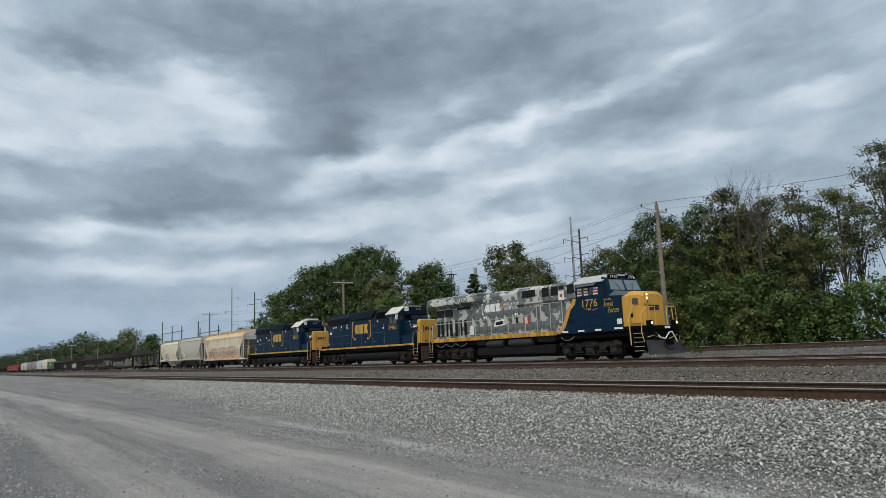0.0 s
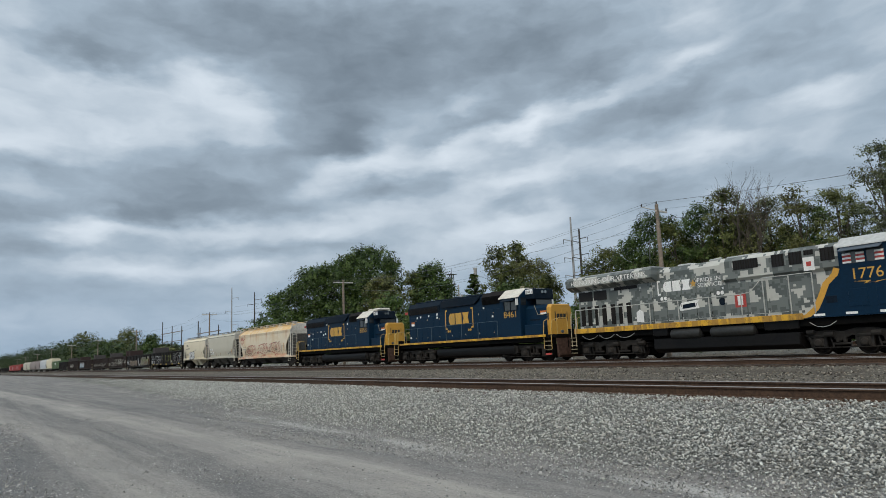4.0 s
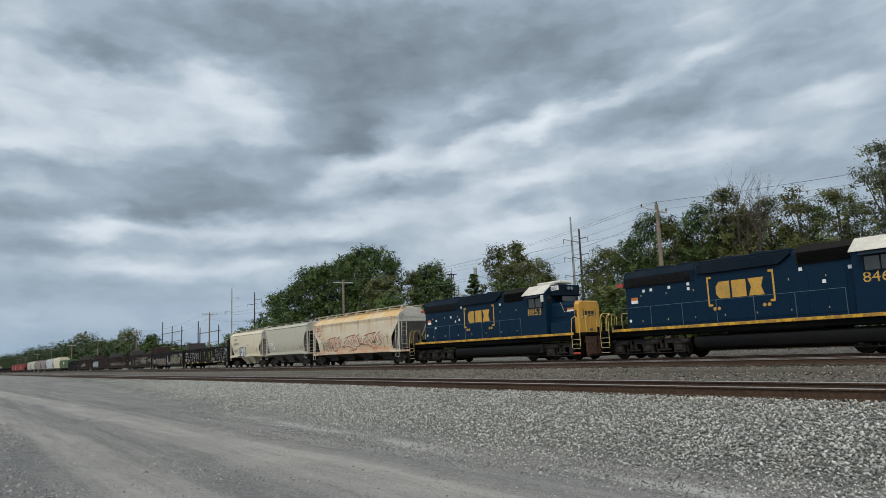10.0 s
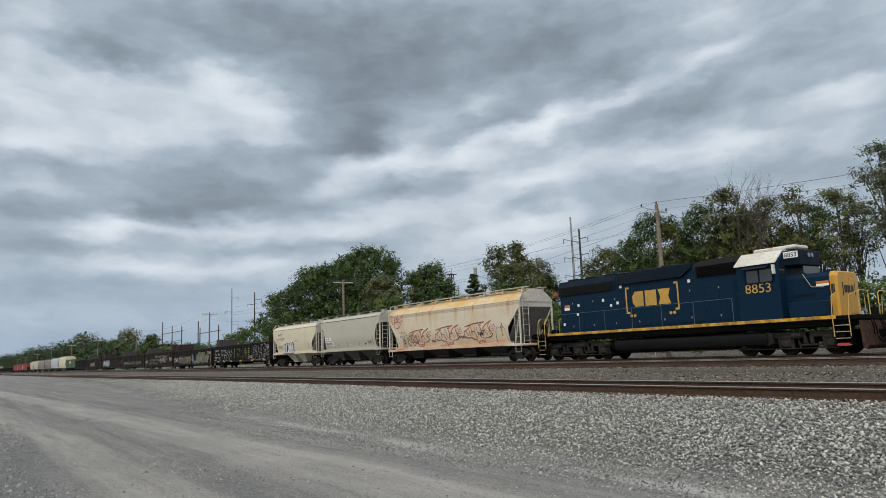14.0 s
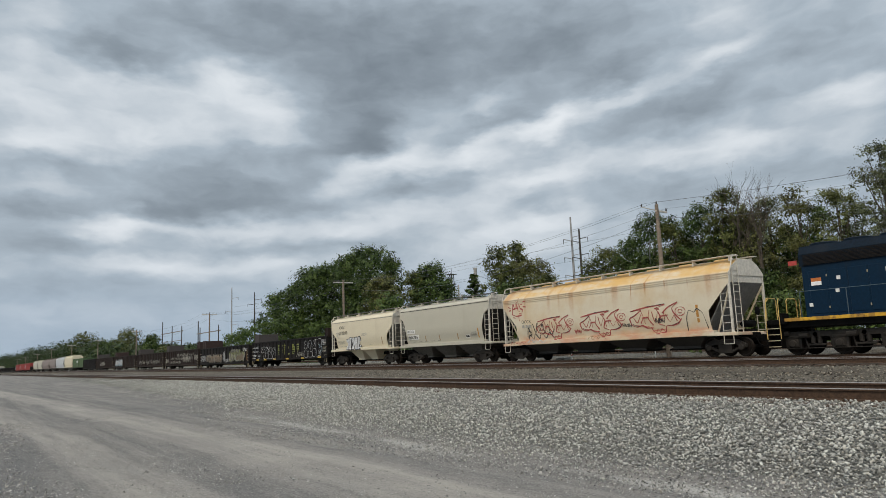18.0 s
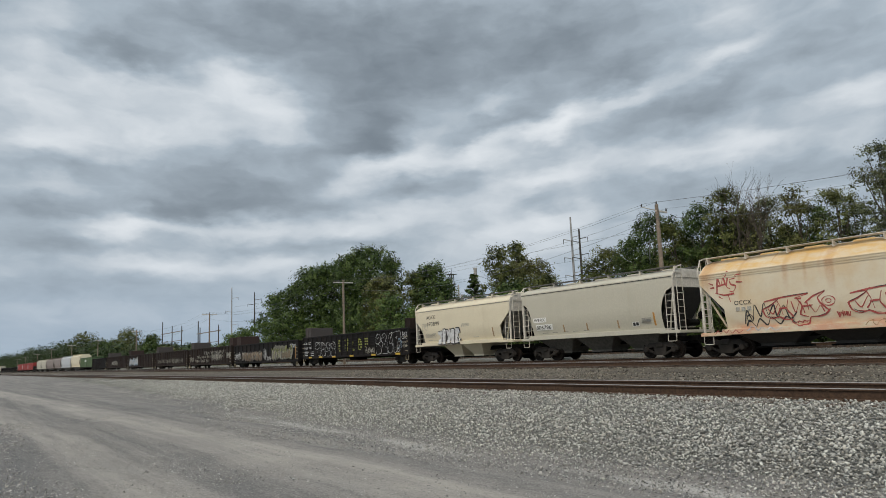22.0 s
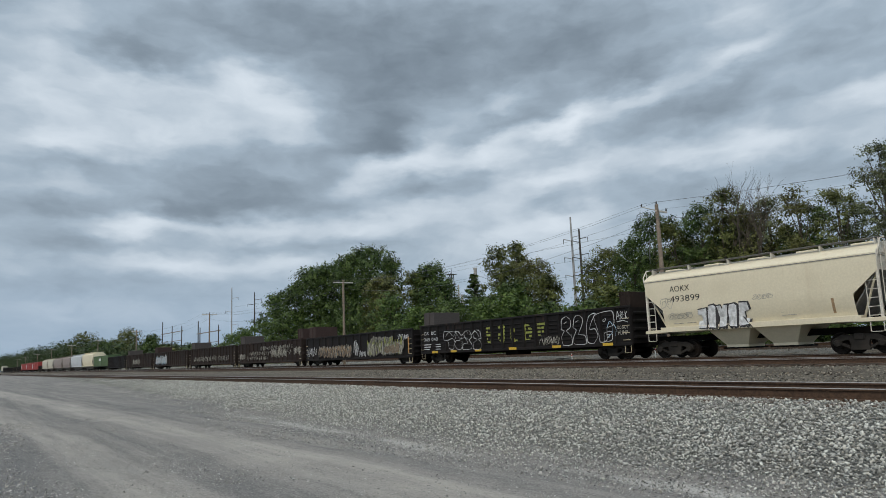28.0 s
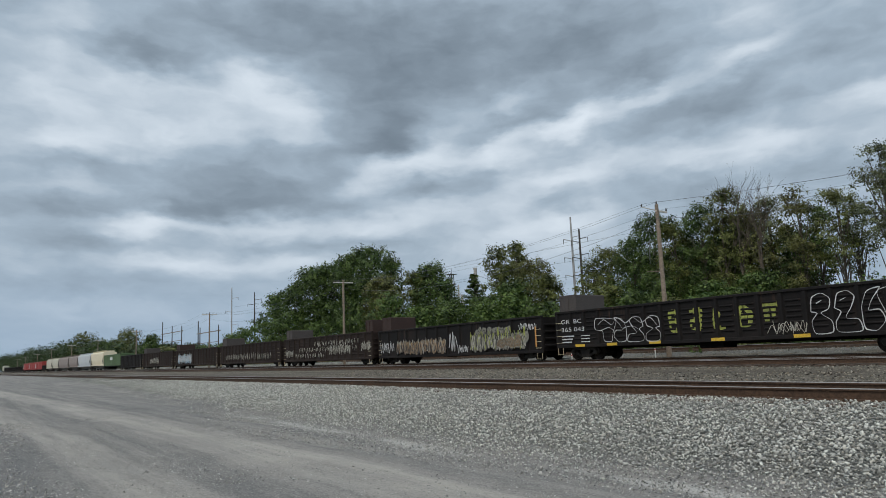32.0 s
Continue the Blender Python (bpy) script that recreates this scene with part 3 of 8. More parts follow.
STRIPE = stripe_paint()
LOGO_GOLD = plain("gold_lettering", (0.54, 0.31, 0.05), 0.55, 0, 0.15, 12, (0.26, 0.17, 0.06), 0.5)
ROOF_WHITE = plain("chalky_white_roof", (0.62, 0.59, 0.52), 0.6, 0, 0.10, 6, (0.33, 0.29, 0.23), 0.5)
WHITE = plain("white_paint", (0.78, 0.78, 0.76), 0.55, 0, 0.08, 12, (0.5, 0.49, 0.46), 0.35)
BLACK_PAINT = plain("black_lettering", (0.018, 0.018, 0.018), 0.6, 0, 0.2)
RUSTY_PLOW = plain("rusty_plow_steel", (0.060, 0.036, 0.028), 0.8, 0, 0.4, 6, (0.025, 0.02, 0.018), 0.5, 0.002, 0.1)
RES_PAINT = plain("dusty_black_tank", (0.022, 0.022, 0.021), 0.45, 0, 0.3, 6, (0.035, 0.031, 0.027), 0.5, 0.002, 0.35)
ORANGE_PLATE = plain("orange_plate_paint", (0.55, 0.16, 0.03), 0.55, 0, 0.2)
RED_PAINT = plain("red_paint", (0.42, 0.05, 0.04), 0.55, 0, 0.2)
RAILING = plain("dirty_handrail", (0.42, 0.36, 0.24), 0.6, 0, 0.25, 8, (0.20, 0.15, 0.10), 0.5)
RAIL_TEAL = plain("dull_teal_handrail", (0.06, 0.10, 0.125), 0.55, 0, 0.2)
RAIL_GREY = plain("pale_grey_handrail", (0.40, 0.40, 0.37), 0.55, 0, 0.2, 8, (0.2, 0.19, 0.17), 0.4)
RAIL_YELLOW = plain("yellow_handrail", (0.58, 0.40, 0.12), 0.55, 0, 0.2, 8, (0.30, 0.2, 0.1), 0.4)
GLASS = plain("dark_cab_glass", (0.02, 0.025, 0.03), 0.08, 0, 0.1, 3, None, 0.2, 0.0, 0.6)
PALE_GLASS = plain("reflecting_windscreen", (0.16, 0.19, 0.21), 0.06, 0.35, 0.1, 3, None, 0.2, 0.0, 0.8)
GRILLE = plain("sooty_grille", (0.012, 0.0105, 0.010), 0.85, 0, 0.4, 30, (0.022, 0.018, 0.015), 0.5, 0.01, 0.2)
GREY_IRON = plain("grey_tank_paint", (0.0055, 0.0055, 0.006), 0.45, 0, 0.3, 7, (0.012, 0.0105, 0.0095), 0.5, 0.002, 0.14)


def glow(name, color, power):
    mat = bpy.data.materials.new(name)
    g = G(nodes_of(mat))
    em = g.n("ShaderNodeEmission")
    g.put(em.inputs[0], (*color, 1))
    g.put(em.inputs[1], power)
    g.t.links.new(em.outputs[0], g.n("ShaderNodeOutputMaterial").inputs[0])
    return mat


LAMP = glow("lit_headlamp", (1.0, 0.74, 0.42), 3.2)
BOARD_LIGHT = plain("white_number_board", (0.80, 0.80, 0.80), 0.4, 0, 0.05)


def lettering(text, x0, x1, z0, z1, y, mat, parent, name="lettering", label="", shear=0.0, end=False):
    """Flat letters on a side that faces the near rail (or, with end, on an end that faces forward), fitted into a rectangle."""
    cu = bpy.data.curves.new("letters", "FONT")
    cu.body, cu.shear, cu.resolution_u = text, shear, 3
    ob = bpy.data.objects.new("letters", cu)
    scene.collection.objects.link(ob)
    me = bpy.data.meshes.new_from_object(ob.evaluated_get(bpy.context.evaluated_depsgraph_get()))
    bpy.data.objects.remove(ob)
    n = len(me.vertices)
    co = np.zeros(n * 3)
    me.vertices.foreach_get("co", co)
    co = co.reshape(-1, 3)
    lo, hi = co.min(0), co.max(0)
    u = (co[:, 0] - lo[0]) / (hi[0] - lo[0])
    v = z0 + (co[:, 1] - lo[1]) / (hi[1] - lo[1]) * (z1 - z0)
    flat = np.full(n, y)
    out = np.stack([flat, x0 + u * (x1 - x0), v], 1) if end else np.stack([x0 + u * (x1 - x0), flat, v], 1)
    me.vertices.foreach_set("co", out.reshape(-1))
    me.materials.clear()
    me.materials.append(mat)
    me.update()
    return part(name, me, mat, parent, label)


def wheel_mesh(r, big):
    m = M()
    for s in (-1, 1):
        y = 0.755 * s
        m.slot = 0
        m.lathe([(0.10, y + 0.09 * s), (0.14, y + 0.08 * s), (0.15, y + 0.03 * s), (r - 0.09, y + 0.02 * s), (r - 0.06, y + 0.06 * s), (r - 0.012, y + 0.066 * s),
                 (r, y + 0.05 * s), (r + 0.004, y - 0.045 * s), (r + 0.028, y - 0.06 * s), (r + 0.02, y - 0.075 * s), (r - 0.07, y - 0.07 * s), (0.12, y - 0.05 * s)],
                (0, 0, 0), "y", 22)
        for k in range(6):
            a = k * math.pi / 3
            m.rod((0.24 * math.cos(a), y + 0.02 * s, 0.24 * math.sin(a)), (0.24 * math.cos(a), y + 0.05 * s, 0.24 * math.sin(a)), 0.03, 5)
    m.rod((0, -0.7, 0), (0, 0.7, 0), 0.09, 10)
    if big:
        m.lathe([(0.30, -0.3), (0.36, -0.25), (0.36, 0.25), (0.30, 0.3)], (0, 0, 0), "y", 14)
    return m.mesh("wheelset", WHEEL_STEEL, 40)


WHEEL_BIG, WHEEL_SMALL = wheel_mesh(0.51, True), wheel_mesh(0.455, False)


def side_pair(fn):
    """Calls fn(m, sign) for the near and the far side of one mesh."""
    m = M()
    for s in (-1, 1):
        fn(m, s)
    return m


FREIGHT_FRAME = None


def freight_truck(parent, x, turn, iron=None):
    """Two-axle cast truck: side frames, bolster, springs, bearing caps and turning wheelsets."""
    global FREIGHT_FRAME
    if FREIGHT_FRAME is None:
        m = M()
        for s in (-1, 1):
            y0, y1 = sorted((0.90 * s, 1.06 * s))
            m.prism([(-1.14, 0.44), (-1.14, 0.60), (-0.70, 0.82), (0.70, 0.82), (1.14, 0.60), (1.14, 0.44), (0.98, 0.40), (0.66, 0.58), (0.42, 0.62), (0.36, 0.34),
                     (0.42, 0.24), (0.36, 0.16), (-0.36, 0.16), (-0.42, 0.24), (-0.36, 0.34), (-0.42, 0.62), (-0.66, 0.58), (-0.98, 0.40)], y0, y1, "y", 0.015)
            m.prism([(-1.0, 0.50), (-0.95, 0.58), (-0.42, 0.34), (-0.42, 0.22)], y0, y1, "y")
            m.prism([(1.0, 0.50), (0.95, 0.58), (0.42, 0.34), (0.42, 0.22)], y0, y1, "y")
            for a in (-0.24, -0.08, 0.08, 0.24):
                m.lathe([(0.07, 0.0), (0.07, 0.26)], (a, 0.98 * s, 0.34), "z", 8)
            for a in (-0.89, 0.89):
                m.lathe([(0.06, 1.16 * s), (0.13, 1.15 * s), (0.16, 1.10 * s), (0.16, 0.9 * s)], (a, 0, 0.455), "y", 12)
                m.box(a - 0.2, a + 0.2, min(0.92 * s, 1.05 * s), max(0.92 * s, 1.05 * s), 0.52, 0.66, 0.02)
        m.box(-0.22, 0.22, -1.12, 1.12, 0.58, 0.86, 0.04)
        m.box(-0.75, -0.62, -0.85, 0.85, 0.34, 0.48, 0.02)
        m.box(0.62, 0.75, -0.85, 0.85, 0.34, 0.48, 0.02)
        FREIGHT_FRAME = m.mesh("truck_frame", BOGIE_IRON, 35)
    t = shared("truck_frame", FREIGHT_FRAME, parent, pose(x, 0, 0))
    for a in (-0.89, 0.89):
        w = shared("wheelset", WHEEL_SMALL, t, pose(a, 0, 0.455))
        if turn:
            WHEELS.append((w, a, 0.455, 0.455))
    return t


def one_side(s, make):
    m = M()
    make(m, s)
    return m


def diesel_truck(parent, x, gap, style):
    """Three-axle locomotive truck; style 0: straight cast frame with end beams, 1: arched frame."""
    m = M()
    for s in (-1, 1):
        y0, y1 = sorted((0.94 * s, 1.10 * s))
        e = gap + 0.62
        if style:
            m.prism([(-e, 0.86), (-e + 0.3, 1.02), (-1.5, 1.05), (-0.9, 0.98), (-0.35, 1.10), (0.35, 1.10), (0.9, 0.98), (1.5, 1.05), (e - 0.3, 1.02), (e, 0.86),
                     (e - 0.25, 0.70), (1.55, 0.78), (1.05, 0.56), (0.55, 0.80), (-0.55, 0.80), (-1.05, 0.56), (-1.55, 0.78), (-e + 0.25, 0.70)], y0, y1, "y", 0.02)
        else:
            m.prism([(-e, 0.72), (-e, 0.98), (-e + 0.5, 1.06), (e - 0.5, 1.06), (e, 0.98), (e, 0.72), (gap + 0.1, 0.66), (gap - 0.4, 0.80), (0.45, 0.80), (0.3, 0.66),
                     (-0.3, 0.66), (-0.45, 0.80), (-gap + 0.4, 0.80), (-gap - 0.1, 0.66)], y0, y1, "y", 0.02)
            for a in (-e + 0.1, e - 0.1, -gap / 2, gap / 2):
                m.lathe([(0.10, y0 * 1.0), (0.13, y0 + 0.02), (0.13, y1 + 0.02 * s)], (a, 0, 0.9), "y", 10)
        for a in (-gap / 2, gap / 2):
            m.lathe([(0.10, 0.0), (0.10, 0.30)], (a - 0.15, 1.02 * s, 0.52), "z", 8)
            m.lathe([(0.10, 0.0), (0.10, 0.30)], (a + 0.15, 1.02 * s, 0.52), "z", 8)
            m.box(a - 0.42, a + 0.42, min(0.96 * s, 1.08 * s), max(0.96 * s, 1.08 * s), 0.40, 0.50, 0.02)
        for a in (-gap - 0.45, gap + 0.45):
            m.rod((a, 1.16 * s, 0.98), (a * 0.86, 1.16 * s, 0.98), 0.11, 8)
            m.rod((a, 1.1 * s, 0.98), (a * 0.96, 1.1 * s, 0.45), 0.03, 5)
    for a in (-gap - 0.5, gap + 0.5, -gap / 2, gap / 2):
        m.box(a - 0.12, a + 0.12, -0.95, 0.95, 0.62, 0.9, 0.03)
    for s in (-1, 1):
        for a in (-gap, 0, gap):
            for q in (-0.36, 0.25):
                m.prism([(a + q, 0.32), (a + q + 0.11, 0.32), (a + q + 0.15, 0.80), (a + q - 0.04, 0.80)], min(0.95 * s, 1.09 * s), max(0.95 * s, 1.09 * s), "y", 0.01)
            m.box(a - 0.30, a + 0.30, min(0.97 * s, 1.14 * s), max(0.97 * s, 1.14 * s), 0.72, 0.86, 0.03)
        m.rod((-gap - 0.3, 1.14 * s, 0.30), (gap + 0.3, 1.14 * s, 0.30), 0.025, 5)
        for a in (-gap * 0.72, gap * 0.28, gap * 1.22):
            m.lathe([(0.05, -0.22), (0.12, -0.20), (0.12, 0.20), (0.05, 0.22)], (a, 1.18 * s, 0.86), "x", 8)
            m.rod((a, 1.12 * s, 0.80), (a + 0.12, 1.12 * s, 0.30), 0.035, 5)
    t = part("truck_frame", m, BOGIE_IRON, parent, "dusty cast steel three-axle truck", 35)
    t.matrix_basis = pose(x, 0, 0)
    box = [one_side(s, lambda q, s: (q.box(-0.24, 0.24, min(0.98 * s, 1.12 * s), max(0.98 * s, 1.12 * s), -0.17, 0.24, 0.04),
                                  q.lathe([(0.05, 1.20 * s), (0.13, 1.19 * s), (0.17, 1.15 * s), (0.17, 1.0 * s)], (0, 0, 0), "y", 12))) for s in (-1, 1)]
    bm = [b.mesh("journal_box", BOGIE_IRON, 35) for b in box]
    for a in (-gap, 0, gap):
        for b in bm:
            shared("journal_box", b, t, pose(a, 0, 0.51))
        w = shared("wheelset", WHEEL_BIG, t, pose(a, 0, 0.51))
        WHEELS.append((w, a, 0.51, 0.51))
    return t


def coupler(parent, x, s, mat=None):
    """Knuckle coupler and draft box at one end."""
    m = M().box(min(x, x - 0.9 * s), max(x, x - 0.9 * s), -0.16, 0.16, 0.72, 1.0, 0.03)
    m.prism([(x - 0.05 * s, -0.15), (x + 0.22 * s, -0.17), (x + 0.30 * s, -0.02), (x + 0.16 * s, 0.02), (x + 0.18 * s, 0.14), (x - 0.05 * s, 0.16)], 0.70, 1.02, "z")
    m.pipe([(x - 0.1 * s, -0.35, 0.85), (x + 0.05 * s, -0.36, 0.55), (x + 0.25 * s, -0.3, 0.42), (x + 0.4 * s, -0.2, 0.5)], 0.03)
    return part("coupler", m, DARK_IRON, parent, "rusty knuckle coupler")


def rails_and_posts(parent, xs, y, z0, z1, mat, r=0.017, name="handrail", sag=0.0):
    """A side handrail with its stanchions, each a part."""
    m = M().pipe([(xs[0], y, z1), (xs[-1], y, z1)] if not sag else [(x, y, z1) for x in xs], r)
    h = part(name, m, mat, parent)
    pm = M().rod((0, y, z0), (0, y, z1), r * 1.25, 5).mesh("stanchion", mat)
    for x in xs:
        shared("stanchion", pm, h, pose(x, 0, 0))
    return h


def steps_block(parent, x0, x1, y, z0, z1, n, mat, edge):
    """A stepwell: dark side plates and light-edged treads."""
    s = 1 if y > 0 else -1
    m = M()
    for a in (x0 - 0.03, x1):
        m.box(a, a + 0.03, min(y, y - 0.35 * s), max(y, y - 0.35 * s), z0 - 0.03, z1)
    m.box(x0, x1, min(y - 0.36 * s, y - 0.33 * s), max(y - 0.36 * s, y - 0.33 * s), z0, z1)
    w = part("stepwell", m, mat, parent, "black stepwell")
    tm = M().box(x0, x1, min(y, y - 0.33 * s), max(y, y - 0.33 * s), -0.03, 0.0).mesh("tread", edge)
    for k in range(n):
        shared("tread", tm, w, pose(0, 0, z0 + (z1 - z0) * k / n + 0.02))


def plate_row(parent, name, spots, w, h, y, mat, t=0.012):
    """Small flat plates (placards, decals) on the near side: centre x, centre z."""
    m = M().box(-w / 2, w / 2, y - t, y + 0.01, -h / 2, h / 2).mesh(name, mat)
    for x, z in spots:
        shared(name, m, parent, pose(x, 0, z))


def logo_blocks(parent, x0, x1, z0, z1, y, mat, brackets=True):
    """A company emblem as plain shapes: brackets, three bold blocks, and dots."""
    w, h = x1 - x0, z1 - z0
    if brackets:
        b = 0.085
        for a, s in ((x0, 1), (x1, -1)):
            m = M().prism([(a, z0), (a + s * 0.26, z0), (a + s * 0.26, z0 + b * 1.3), (a + s * b, z0 + b * 1.3), (a + s * b, z1 - b * 1.3), (a + s * 0.26, z1 - b * 1.3), (a + s * 0.26, z1), (a, z1)],
                          y - 0.005, y + 0.004, "y")
            part("emblem_bracket", m, mat, parent)
        dot = M().lathe([(0.09, 0.0), (0.09, 0.008)], (0, y - 0.006, z0 - 0.13), "y", 12).mesh("emblem_dot", mat)
        for a in (x0 + 0.34, x0 + 0.58, x1 - 0.58, x1 - 0.34):
            shared("emblem_dot", dot, parent, pose(a, 0, 0))
    a0, a1 = (x0 + 0.13 * w, x1 - 0.13 * w) if brackets else (x0, x1)
    zb, zt = (z0 + 0.24 * h, z0 + 0.80 * h) if brackets else (z0, z1)
    k = (a1 - a0) / 3
    for i, outline in enumerate((
            [(0.03, 0.28), (0.25, 0.0), (0.92, 0.0), (0.92, 1.0), (0.25, 1.0), (0.03, 0.72)],
            [(0.03, 0.0), (0.92, 0.0), (0.92, 1.0), (0.03, 1.0)],
            [(0.03, 0.0), (0.97, 0.0), (0.80, 0.5), (0.97, 1.0), (0.03, 1.0), (0.20, 0.5)])):
        m = M().prism([(a0 + k * (i + p * 0.97), zb + (zt - zb) * q) for p, q in outline], y - 0.006, y + 0.004, "y")
        part("emblem_block", m, mat, parent)


# ---------------------------------------------------------------- six-axle diesel with narrow nose
def road_diesel(number, s_mid, label, roof_fan_white, placards):
    e = tagged(new("diesel_locomotive"), label, "locomotive", group="locomotives at the head of the train")
    # frame, sill and fuel tank
    m = M().box(-10.1, 9.36, -1.35, 1.35, 1.22, 1.60, 0.03)
    m.box(-10.2, -9.2, -1.5, 1.5, 1.40, 1.62, 0.02).box(8.3, 9.45, -1.5, 1.5, 1.44, 1.64, 0.02)
    part("underframe", m, DARK_IRON, e, "grimy black underframe")
    for s in (-1, 1):
        m = M().box(-9.3, 8.5, min(1.50 * s, 1.56 * s), max(1.50 * s, 1.56 * s), 1.51, 1.66, 0.01)
        part("sill_stripe", m, STRIPE, e, "worn yellow sill stripe")
        steps_block(e, 8.40, 9.0, 1.5 * s, 0.40, 1.5, 4, DARK_IRON, RAILING)
        steps_block(e, -10.2, -9.6, 1.5 * s, 0.40, 1.5, 4, DARK_IRON, RAILING)
    m = M().prism([(-1.30, 1.02), (-1.36, 0.80), (-1.28, 0.52), (-0.95, 0.34), (0.95, 0.34), (1.28, 0.52), (1.36, 0.80), (1.30, 1.02), (1.1, 1.14), (-1.1, 1.14)], -4.1, 5.2, "x", 0.06)
    tank = part("fuel_tank", m, GREY_IRON, e, "dusty black fuel tank", 40)
    m = M().prism([(5.1, 0.42), (5.42, 0.55), (5.42, 1.0), (5.1, 1.1)], -1.25, 1.25, "y", 0.02)
    part("tank_end", m, BOGIE_IRON, tank)
    for s in (-1, 1):
        part("air_reservoir", M().lathe([(0.05, -2.4), (0.16, -2.35), (0.17, -2.2), (0.17, 2.2), (0.16, 2.35), (0.05, 2.4)], (0.2, 1.22 * s, 1.30), "x", 12), DARK_IRON, e, "", 40)
    # long hood
    hood = M().prism([(-0.95, 1.62), (0.95, 1.62), (0.95, 4.52), (0.74, 4.80), (-0.74, 4.80), (-0.95, 4.52)], -8.6, 4.1, "x", 0.03)
    body = part("long_hood", hood, NAVY, e, "dark blue engine hood")
    dm = M().box(-0.40, 0.40, -0.972, -0.94, 1.80, 3.70, 0.012).mesh("hood_door", NAVY)
    for x in (-7.9, -7.05, -6.2, -5.35, -4.5, -3.65, -2.8, -1.95, -1.1, -0.25, 0.6, 1.45, 2.3, 3.15):
        shared("hood_door", dm, body, pose(x, 0, 0))
        shared("hood_door", dm, body, Matrix.Translation((x, 0, 0)) @ Matrix.Rotation(math.pi, 4, "Z"))
    lm = M().box(-0.02, 0.02, -0.995, -0.965, -0.05, 0.05).mesh("latch", RAILING)
    for x in (-7.5, -5.8, -4.1, -2.4, -0.7, 1.0, 2.7):
        for z in (2.05, 3.45):
            shared("latch", lm, body, pose(x, 0, z))
    # radiator at the rear
    m = M().prism([(-0.99, 3.96), (0.99, 3.96), (1.02, 4.50), (0.80, 4.86), (-0.80, 4.86), (-1.02, 4.50)], -8.66, -4.0, "x", 0.02)
    rad = part("radiator", m, NAVY_DARK, e, "dark blue radiator cowl")
    m = M()
    for s in (-1, 1):
        for k in range(9):
            z = 3.99 + 0.055 * k
            m.box(-8.45, -4.25, min(0.99 * s, 1.03 * s), max(0.99 * s, 1.03 * s), z, z + 0.03)
    part("radiator_grille", m, GRILLE, rad, "black radiator louvres")
    fan = M().lathe([(0.62, 0.0), (0.62, 0.14), (0.56, 0.17), (0.20, 0.17), (0.16, 0.20)], (0, 0, 4.84), "z", 18).mesh("roof_fan", NAVY_DARK, 40)
    for x in (-7.9, -6.4, -4.9, -2.4, -0.7):
        shared("roof_fan", fan, e, pose(x, 0, 0))
    # dynamic-brake blister, exhaust, air filter
    m = M()
    for s in (-1, 1):
        m.prism([(-3.75, 4.25), (-3.3, 4.20), (0.6, 4.20), (1.25, 4.62), (1.25, 4.74), (-3.75, 4.74)], min(0.93 * s, 1.10 * s), max(0.93 * s, 1.10 * s), "y", 0.02)
    m.box(-3.7, 1.2, -0.85, 0.85, 4.76, 4.90, 0.03)
    part("brake_hatch", m, NAVY_DARK, e, "dark blue roof hatch with louvres")
    part("exhaust_stack", M().box(1.6, 2.2, -0.28, 0.28, 4.78, 5.02, 0.04), GRILLE, e, "sooty exhaust stack")
    m = M().prism([(-1.0, 4.06), (1.0, 4.06), (1.02, 4.62), (0.8, 4.90), (-0.8, 4.90), (-1.02, 4.62)], 1.42, 4.02, "x", 0.02)
    filt = part("air_filter_box", m, GRILLE, e, "black intake filter box")
    m = M()
    for k in range(7):
        m.box(1.55, 3.9, -1.05, -0.99, 4.10 + 0.075 * k, 4.135 + 0.075 * k)
    part("louvre", m, DARK_IRON, filt)
    # cab
    m = M().prism([(-1.48, 1.66), (1.48, 1.66), (1.48, 4.28), (0.85, 4.80), (-0.85, 4.80), (-1.48, 4.28)], 4.05, 6.15, "x", 0.025)
    cab = part("cab", m, NAVY, e, "dark blue driver's cab")
    m = M().prism([(-1.58, 4.24), (-1.56, 4.30), (-0.86, 4.88), (0.86, 4.88), (1.56, 4.30), (1.58, 4.24), (0.9, 4.80), (-0.9, 4.80)], 4.0, 6.12, "x", 0.012)
    roof = part("cab_roof", m, ROOF_WHITE, cab, "chalky white cab roof")
    if roof_fan_white:
        part("air_conditioner", M().box(4.5, 6.6, -0.6, 0.6, 4.88, 5.08, 0.06), ROOF_WHITE, roof, "white roof air conditioner")
    m = M().box(6.1, 6.92, -0.92, 0.92, 4.06, 4.78, 0.05)
    part("headlight_housing", m, NAVY_DARK, cab, "dark headlight and number-board housing")
    for s in (-1, 1):
        q = M().box(6.18, 6.86, min(0.91 * s, 0.955 * s), max(0.91 * s, 0.955 * s), 4.42, 4.72, 0.01)
        part("number_board", q, BOARD_LIGHT, cab, "white number board")
        part("side_window", M().box(4.55, 5.85, min(1.46 * s, 1.495 * s), max(1.46 * s, 1.495 * s), 3.42, 4.10), GLASS, cab, "dark side window")
        w = M()
        for a, b, c, d in ((4.5, 4.56, 3.38, 4.14), (5.84, 5.9, 3.38, 4.14), (5.17, 5.22, 3.38, 4.14), (4.5, 5.9, 3.36, 3.42), (4.5, 5.9, 4.09, 4.15)):
            w.box(a, b, min(1.48 * s, 1.52 * s), max(1.48 * s, 1.52 * s), c, d)
        part("window_frame", w, NAVY_DARK, cab)
        part("sunshade", M().prism([(1.48 * s, 4.20), (1.48 * s, 4.23), (1.80 * s, 4.05), (1.79 * s, 4.02)], 4.45, 5.75, "x"), NAVY_DARK, cab, "blue metal sunshade")
